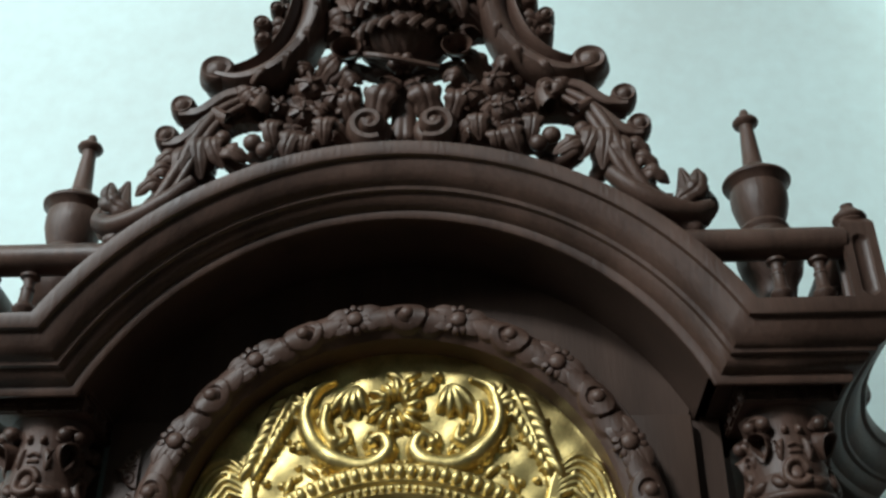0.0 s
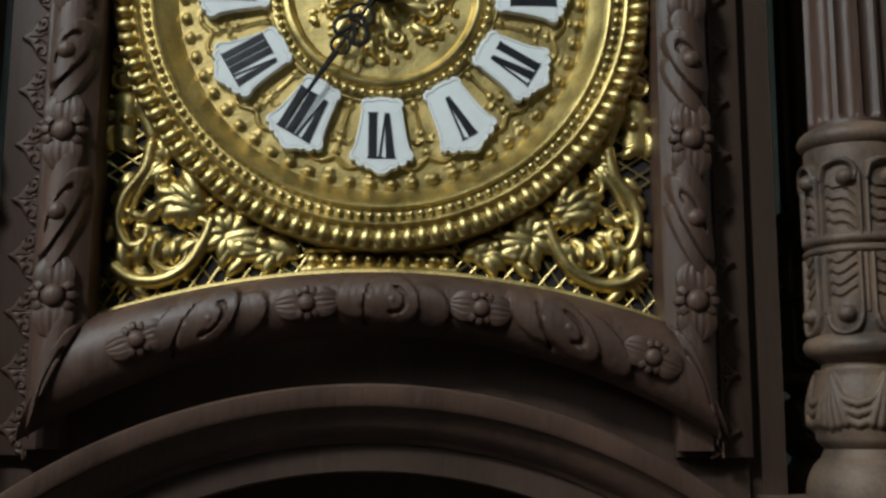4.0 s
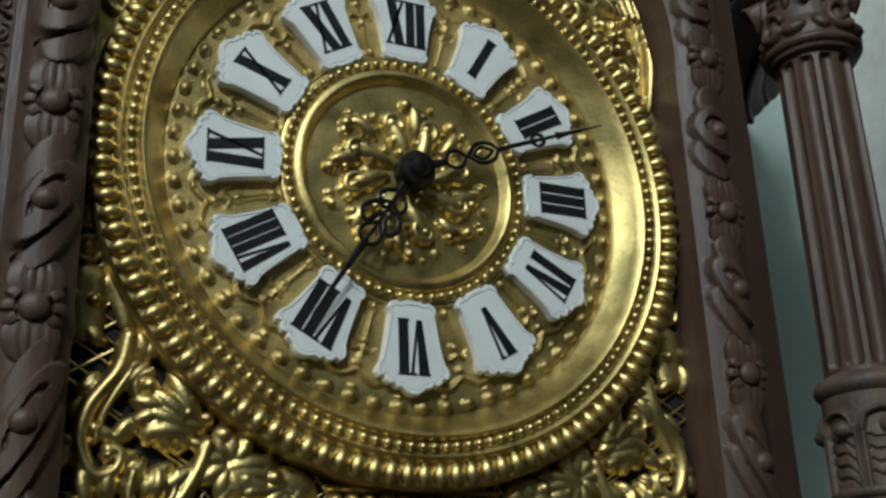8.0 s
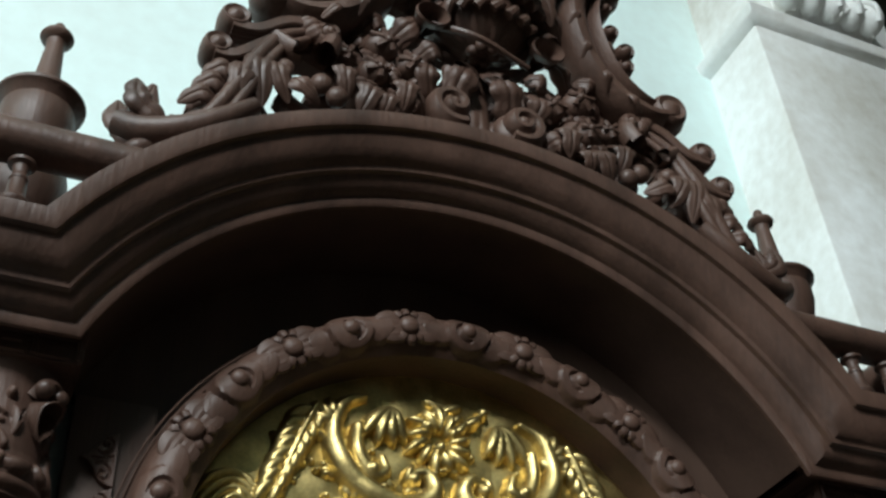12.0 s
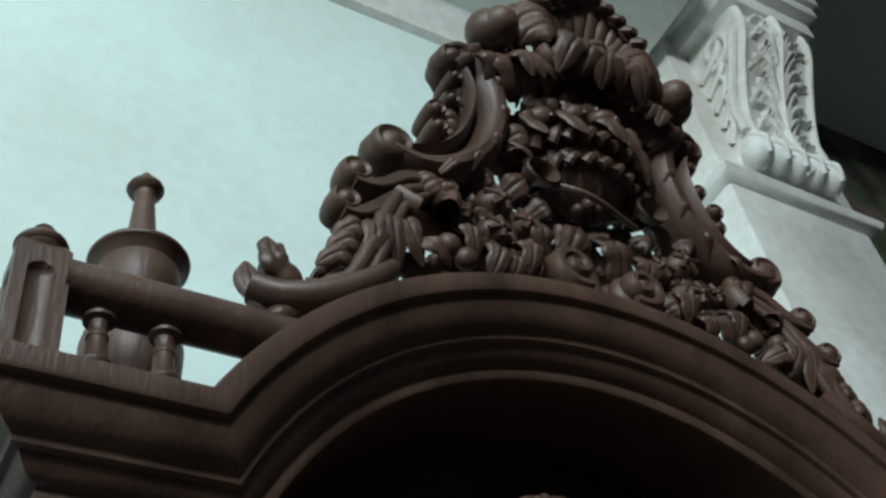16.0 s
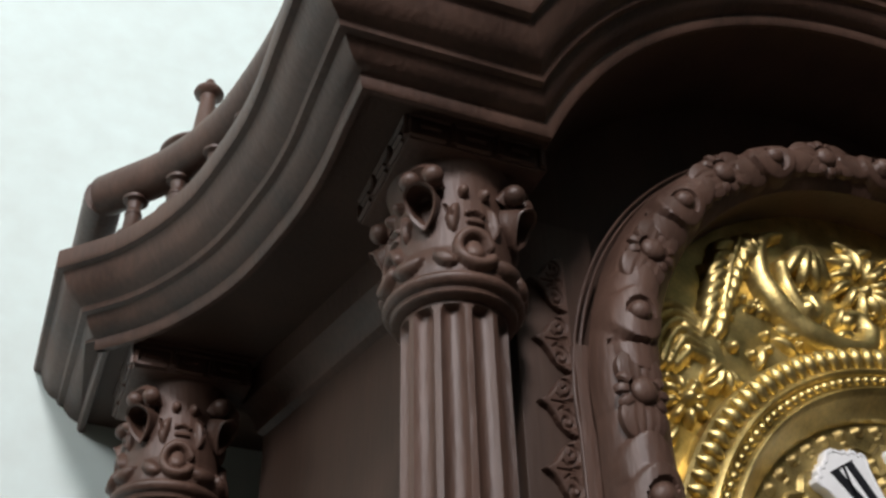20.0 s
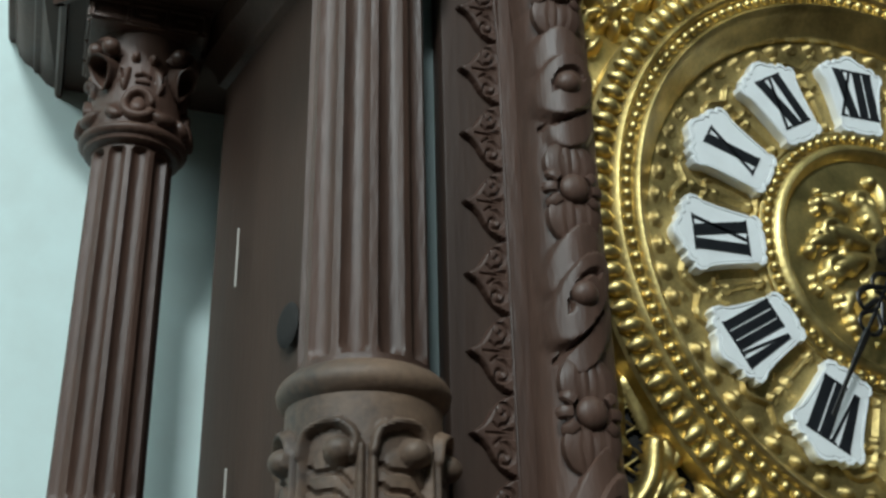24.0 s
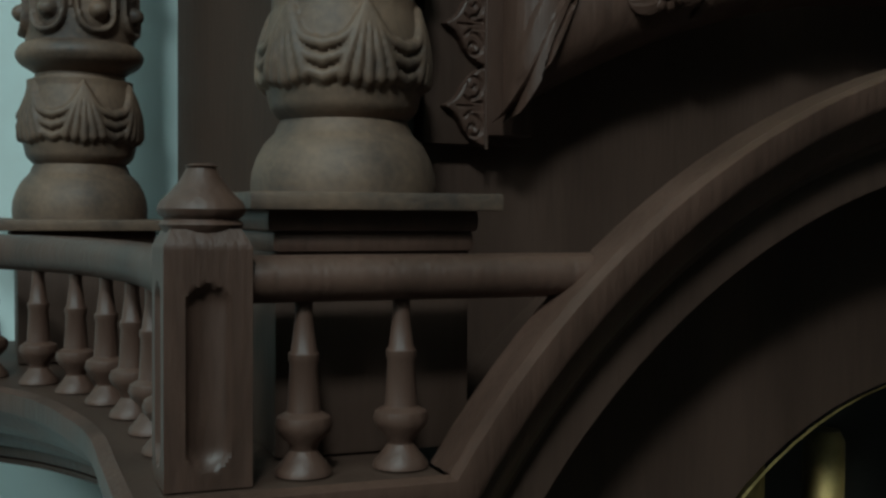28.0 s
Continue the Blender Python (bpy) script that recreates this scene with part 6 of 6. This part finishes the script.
# leaves that lie over the rim
for k in range(7):
    a = math.pi + math.pi * (k + 0.5) / 7 + rng.uniform(-0.08, 0.08)
    FULL("leaf", lambda pl, a=a, d=rng.uniform(-0.003, 0.003): frond(pl, [(0.034 * math.cos(a), -0.082 + 0.030 * math.sin(a), 2.209 + d), (0.047 * math.cos(a), -0.082 + 0.042 * math.sin(a), 2.203 + d), (0.049 * math.cos(a + 0.16), -0.082 + 0.043 * math.sin(a + 0.16), 2.188 + d)], 0.0074, 1.5, 0.45, n=12, m=13), "", False)
rng = random.Random(3)
for x, y, z, r in ((-0.031, -0.024, 2.2135, 0.0095), (-0.013, -0.034, 2.2140, 0.0085), (0.006, -0.037, 2.2130, 0.0100), (0.027, -0.027, 2.2145, 0.0088), (-0.022, -0.024, 2.2265, 0.0125), (0.001, -0.030, 2.2280, 0.0100), (0.021, -0.023, 2.2280, 0.0120), (-0.010, -0.016, 2.2430, 0.0110), (0.012, -0.016, 2.2440, 0.0110), (-0.039, -0.010, 2.2200, 0.0080), (0.039, -0.010, 2.2210, 0.0085)):
    FULL("fruit", lambda pl, x=x, y=y, z=z, r=r: (pl.ball((x, -0.080 + y, z), r, (rng.uniform(0.95, 1.25), 0.95, rng.uniform(0.75, 0.95)), 14), pl.ball((x + r * 0.2, -0.080 + y - r * 0.85, z - r * 0.4), r * 0.24, seg=7)), "", False)
for x, z, dx, dz in ((-0.030, 2.226, -0.012, -0.008), (-0.012, 2.222, -0.006, -0.013), (0.004, 2.223, 0.007, -0.012), (0.020, 2.222, 0.010, -0.010), (-0.011, 2.236, -0.009, -0.010), (0.012, 2.237, 0.009, -0.010), (0.034, 2.227, 0.012, -0.006), (-0.036, 2.214, -0.012, -0.004), (0.036, 2.214, 0.012, -0.004)):
    FULL("leaf", lambda pl, x=x, z=z, dx=dx, dz=dz: frond(pl, [(x, -0.106 + abs(x) * 0.4, z + 0.004), (x + dx * 0.5, -0.121 + abs(x) * 0.4, z + dz * 0.3), (x + dx, -0.119 + abs(x) * 0.4, z + dz)], 0.0072, 1.5, 0.45, n=12, m=13), "", False)
# leaves that tie the basket to the C scrolls, and the twig below it with an open cup
for a, b, c, w in (((-0.060, 2.196), (-0.046, 2.204), (-0.028, 2.204), 0.0080), ((-0.030, 2.176), (-0.044, 2.188), (-0.056, 2.190), 0.0050)):
    leaf_at(a, b, c, w, (-0.080, -0.092, -0.086), n=14, m=13)
FULL("twig", lambda pl: pl.tube([(-0.036, -0.092, 2.168), (-0.012, -0.104, 2.154), (0.026, -0.096, 2.150)], 0.0026, 0.0018, 14, 1, 8), "", False)


def cup(pl):
    a = np.linspace(0, 2 * np.pi, 24, endpoint=False)
    prof = [(0.0030, -0.078), (0.0065, -0.086), (0.0095, -0.096), (0.0112, -0.102), (0.0104, -0.1035), (0.0085, -0.098), (0.0050, -0.090), (0.0008, -0.086)]
    pl.grid(np.array([[(-0.0385 + r * math.cos(q), y, 2.1690 + r * math.sin(q) * 0.9 + (y + 0.09) * 0.3) for q in a] for r, y in prof]))


FULL("cup", cup, "small open flower cup")


# top: great curled leaves at either side of a shell that leans forward
def top_volute(pl):
    pl.ball((-0.0660, -0.128, 2.2570), 0.0120, (1, 1.2, 1), 16)
    pl.ball((-0.0690, -0.122, 2.2590), 0.0145, (1, 1.0, 1), 18)
    pl.tube([(-0.050, -0.076, 2.222), (-0.056, -0.092, 2.236), (-0.060, -0.110, 2.250)], 0.0095, 0.0110, 14, 1.1, 12)
    frond(pl, [(-0.066, -0.118, 2.2750), (-0.050, -0.124, 2.2790), (-0.034, -0.126, 2.2690), (-0.026, -0.124, 2.2560)], 0.0110, 2.5, 0.4)


FULL("top_volute", top_volute, "great curled leaf beside the shell")
for k in range(5):
    FULL("leaf", lambda pl, k=k: frond(pl, [(-0.062 + 0.008 * k, -0.112, 2.248 + 0.003 * k), (-0.052 + 0.008 * k, -0.127, 2.238 + 0.002 * k), (-0.046 + 0.009 * k, -0.124, 2.224 + 0.003 * k)], 0.0064, 1.5, 0.45))
for k in range(6):
    q = k / 5
    FULL("leaf_lobe", lambda pl, q=q: pl.ball((-0.046 - 0.036 * q, -0.118 + 0.014 * q, 2.293 - 0.058 * q), 0.0078, (1, 1.7, 0.72), 11))
FULL("curl", lambda pl: knob_curl(pl, -0.0290, 2.2460, 0.0105, 100, 1.3, 0.0046, -0.126))
FULL("shell_root", lambda pl: pl.tube([(0, -0.070, 2.236), (0, -0.090, 2.238), (0, -0.112, 2.258)], 0.036, 0.026, 10, 0.5, 16), "", False)
for k in range(-4, 5):
    a = radians(90 - 9.5 * k)
    ln = 0.049 - 0.0022 * abs(k)
    base = np.array([0.012 * k / 4, -0.118, 2.254])
    tip = base + (math.cos(a) * ln * 0.95, -0.026 + 0.002 * abs(k), math.sin(a) * ln)
    FULL("shell_rib", lambda pl, base=base, tip=tip, a=a: frond(pl, [base, base * 0.6 + tip * 0.4 + (0, 0.006, 0.003), tip, tip + (math.cos(a) * 0.006, -0.010, -0.003)], 0.0094, 1, 0.8, n=20, m=13, tip=0.26), "", False)
# broad leaves that spread sideways from the band and hang below it
for dx, dz, w in ((0.030, 0.030, 0.0100), (0.040, 0.016, 0.0105), (0.038, 0.002, 0.0100)):
    FULL("side_leaf", lambda pl, dx=dx, dz=dz, w=w: frond(pl, [(-0.012, -0.118, 2.256), (-0.012 - dx * 0.55, -0.136, 2.260 + dz * 0.8), (-0.012 - dx * 0.9, -0.134, 2.256 + dz), (-0.014 - dx, -0.126, 2.248 + dz)], w, 1.5, 0.5, n=16, m=13))
for k in range(5):
    x = -0.026 + 0.013 * k
    FULL("leaf", lambda pl, x=x, d=(0.004 if k % 2 else 0.0): frond(pl, [(x * 0.4, -0.122, 2.258), (x * 0.9, -0.142, 2.248), (x * 1.2, -0.130, 2.229 + d)], 0.0092, 1.5, 0.5, n=14, m=13), "", False)
FULL("shell_band", lambda pl: pl.tube([(-0.018, -0.124, 2.256), (0, -0.140, 2.262), (0.018, -0.124, 2.256)], 0.0038, 0.0038, 14, 1, 10), "", False)

# leaves that join the top to the basket and the C scrolls
for a, b, c, w in (((-0.060, 2.252), (-0.056, 2.236), (-0.046, 2.220), 0.0110), ((-0.070, 2.250), (-0.066, 2.236), (-0.062, 2.222), 0.0085), ((-0.046, 2.256), (-0.042, 2.240), (-0.034, 2.226), 0.0105), ((-0.030, 2.254), (-0.026, 2.240), (-0.018, 2.230), 0.0100), ((-0.058, 2.268), (-0.046, 2.274), (-0.036, 2.262), 0.0110)):
    FULL("leaf", lambda pl, a=a, b=b, c=c, w=w: frond(pl, [(a[0], -0.108, a[1]), (b[0], -0.118, b[1]), (c[0], -0.102, c[1])], w, 1.5, 0.5, n=16, m=13))

# the whole crest sits a little off the middle
crest.location = (0.0034, 0.006, -0.0020)

# the dial and its mouldings sit a little off the middle too
for ob in clock.children:
    if ob.name.split(".")[0] in ("dial", "dial_moulding", "lower_moulding", "hour_pointer", "minute_pointer", "pointer_arbor"):
        ob.location.x += 0.0022

# ---- pier, bracket and beam of the room ----
pier = tagged(box("pier", 0.515, 0.753, 0.15, 0.60, 0, 3.3, PLASTER_OLD, None, "", 0.004), "worn white painted pier beside the clock", kind="structure")
pw = [(0.0, 2.680), (0.012, 2.683), (0.016, 2.688), (0.018, 2.696), (0.012, 2.701), (0.0, 2.703)]
P = []
for o, z in pw:
    P.append([(0.515 - o, 0.245, z), (0.515 - o, 0.15 - o, z), (0.753 + o, 0.15 - o, z), (0.753 + o, 0.60, z)])
sheet("neck_moulding", np.array(P), PLASTER_OLD, pier)


def console(parent):
    """A plaster scroll bracket with an acanthus leaf down its front."""
    y0, x0, x1 = 0.15, 0.556, 0.688
    side = [(0.0, 2.705), (-0.016, 2.706), (-0.030, 2.712), (-0.036, 2.726), (-0.033, 2.745), (-0.032, 2.79), (-0.044, 2.84), (-0.066, 2.90), (-0.088, 2.95), (-0.094, 2.985), (-0.083, 3.012), (0.0, 3.017)]
    side = [(q, z if z < 2.745 else 2.745 + (z - 2.745) * 0.84) for q, z in side]
    line = glide(side, 110)
    us2 = np.linspace(x0, x1, 90)
    arc = np.concatenate([[0], np.cumsum(np.linalg.norm(np.diff(line, axis=0), axis=1))])
    arc = np.linspace(0, arc[-1], 110)
    mx = (x0 + x1) / 2
    raised = [tube2([(mx, 0.07), (mx, 0.36)], 0.0040, 0.0055, 0.016)]
    for k in range(7):
        v0 = 0.075 + 0.037 * k
        wd = 0.050 - 0.003 * abs(k - 3)
        for s in (-1, 1):
            for o in (0.0, 0.011, 0.021):
                raised += [tube2([(mx + s * 0.004, v0 + o * 0.5), (mx + s * (wd * 0.45 - o * 0.2), v0 + 0.020 + o), (mx + s * (wd - o * 0.9), v0 + 0.026 + o * 1.25)], 0.0042, 0.0034, 0.013 - 0.15 * o, 14)]
    for s in (-1, 1):
        raised += [tube2([(mx + s * 0.060, 0.05), (mx + s * 0.060, 0.40)], 0.0050, 0.0050, 0.008)]
    Hh = relief(us2, arc, raised)
    nrm2 = np.gradient(line, axis=0)
    nrm2 /= np.linalg.norm(nrm2, axis=1)[:, None]
    out = np.stack([-nrm2[:, 1], nrm2[:, 0]], -1)
    P = np.array([[(us2[i], y0 + line[j][0] + out[j][0] * Hh[i, j], line[j][1] + out[j][1] * Hh[i, j]) for j in range(110)] for i in range(90)])
    body = sheet("console", P, PLASTER_OLD, parent, "white plaster scroll bracket with an acanthus leaf")
    for k in range(5):
        lobe = Pile().ball((0, 0, 0), 0.0225, (0.86, 1.0, 1.0), 22)
        lobe.tube([(-0.010, -0.015, 0.017), (0.0, -0.0245, 0.0), (0.005, -0.015, -0.017)], 0.0040, 0.0034, 14, 1, 8)
        lobe.out("roll_lobe", PLASTER_OLD, body).matrix_basis = pose(0.5540 + 0.0305 * k, y0 - 0.030, 2.724, 0, 0, -18)
    for x in (x0, x1):
        s = -1 if x == x0 else 1
        vv = [(x, y0 + a, z) for a, z in line]
        placed("cheek", raw("cheek", vv, [list(range(110))]), PLASTER_OLD, body, "", False)
        pl = Pile()
        for cy, cz, r, a0, tn in ((-0.045, 2.925, 0.030, -60, -1.5),):
            p, r2, _ = spiral2(cy, cz, r, a0, tn, 0.007, 0.004, n=40)
            pl.grid(sweep_grid(np.stack([np.full(40, x + s * 0.003), y0 + p[:, 0], p[:, 1]], -1), r2, 1, 8, (1, 0, 0)))
        pl.tube([(x + s * 0.003, y0 - 0.030, 2.765), (x + s * 0.003, y0 - 0.032, 2.82), (x + s * 0.003, y0 - 0.058, 2.875), (x + s * 0.003, y0 - 0.080, 2.92)], 0.007, 0.007, 20, 1, 8, (1, 0, 0))
        for k in range(5):
            pl.tube([(x + s * 0.002, y0 - 0.004, 2.77 + 0.033 * k), (x + s * 0.004, y0 - 0.020 - 0.008 * k, 2.79 + 0.033 * k), (x + s * 0.002, y0 - 0.018 - 0.008 * k, 2.815 + 0.033 * k)], 0.006, 0.004, 10, 1, 7, (1, 0, 0))
        pl.out("side_volute", PLASTER_OLD, body)
    for k, (o, z0, z1) in enumerate(((0.106, 2.970, 3.005), (0.122, 3.005, 3.03), (0.130, 3.03, 3.06), (0.150, 3.06, 3.14))):
        box("cap_moulding", x0 - 0.020 - 0.010 * k, x1 + 0.020 + 0.008 * k, y0 - o, y0 + 0.02, z0, z1, PLASTER_OLD, body, "", 0.004)
    return body


console(pier)
beam = tagged(box("ceiling_beam", -3.2, 0.49, 0.02, WALL_Y, 2.955, 3.3, PLASTER_OLD, None, "", 0.003), "white painted beam above the wall", kind="structure")
P = np.array([[(x, WALL_Y - o, z) for x in (-3.2, 0.49)] for o, z in ((0.0, 2.915), (0.012, 2.918), (0.016, 2.928), (0.026, 2.936), (0.030, 2.945), (0.040, 2.955))])
sheet("beam_moulding", P, PLASTER_OLD, beam)
box("cross_beam", 0.46, 0.78, -1.6, 0.17, 3.14, 3.3, PLASTER_OLD, beam, "", 0.003)
for o in (0.02, 0.05):
    box("beam_fillet", 0.46 - o, 0.78 + o, -1.6, 0.16, 3.19 + o, 3.21 + o, PLASTER_OLD, beam, "", 0.003)


def faded_mural():
    """Old wall painting: blotches of green, dull pink and umber."""
    m = bpy.data.materials.new("faded_mural")
    m.use_nodes = True
    nt = m.node_tree
    bsdf = nt.nodes["Principled BSDF"]
    bsdf.inputs["Roughness"].default_value = 0.75
    co = nt.nodes.new("ShaderNodeTexCoord")
    n1 = nt.nodes.new("ShaderNodeTexNoise")
    n1.inputs["Scale"].default_value = 5.5
    n1.inputs["Detail"].default_value = 5
    n1.inputs["Distortion"].default_value = 0.8
    ramp = nt.nodes.new("ShaderNodeValToRGB")
    stops = ((0.36, (0.030, 0.022, 0.020)), (0.44, (0.045, 0.050, 0.028)), (0.53, (0.085, 0.105, 0.060)), (0.60, (0.11, 0.12, 0.08)), (0.66, (0.20, 0.12, 0.13)))
    while len(ramp.color_ramp.elements) < len(stops):
        ramp.color_ramp.elements.new(0.5)
    for e, (p, c) in zip(ramp.color_ramp.elements, stops):
        e.position, e.color = p, (*c, 1)
    nt.links.new(co.outputs["Object"], n1.inputs["Vector"])
    nt.links.new(n1.outputs["Fac"], ramp.inputs["Fac"])
    nt.links.new(ramp.outputs["Color"], bsdf.inputs["Base Color"])
    return m


tagged(box("wall_panel", 0.737, 3.5, 0.30, 0.34, 0, 3.298, faded_mural(), None, "", 0.003), "faded green and pink painted wall beyond the pier", kind="structure")
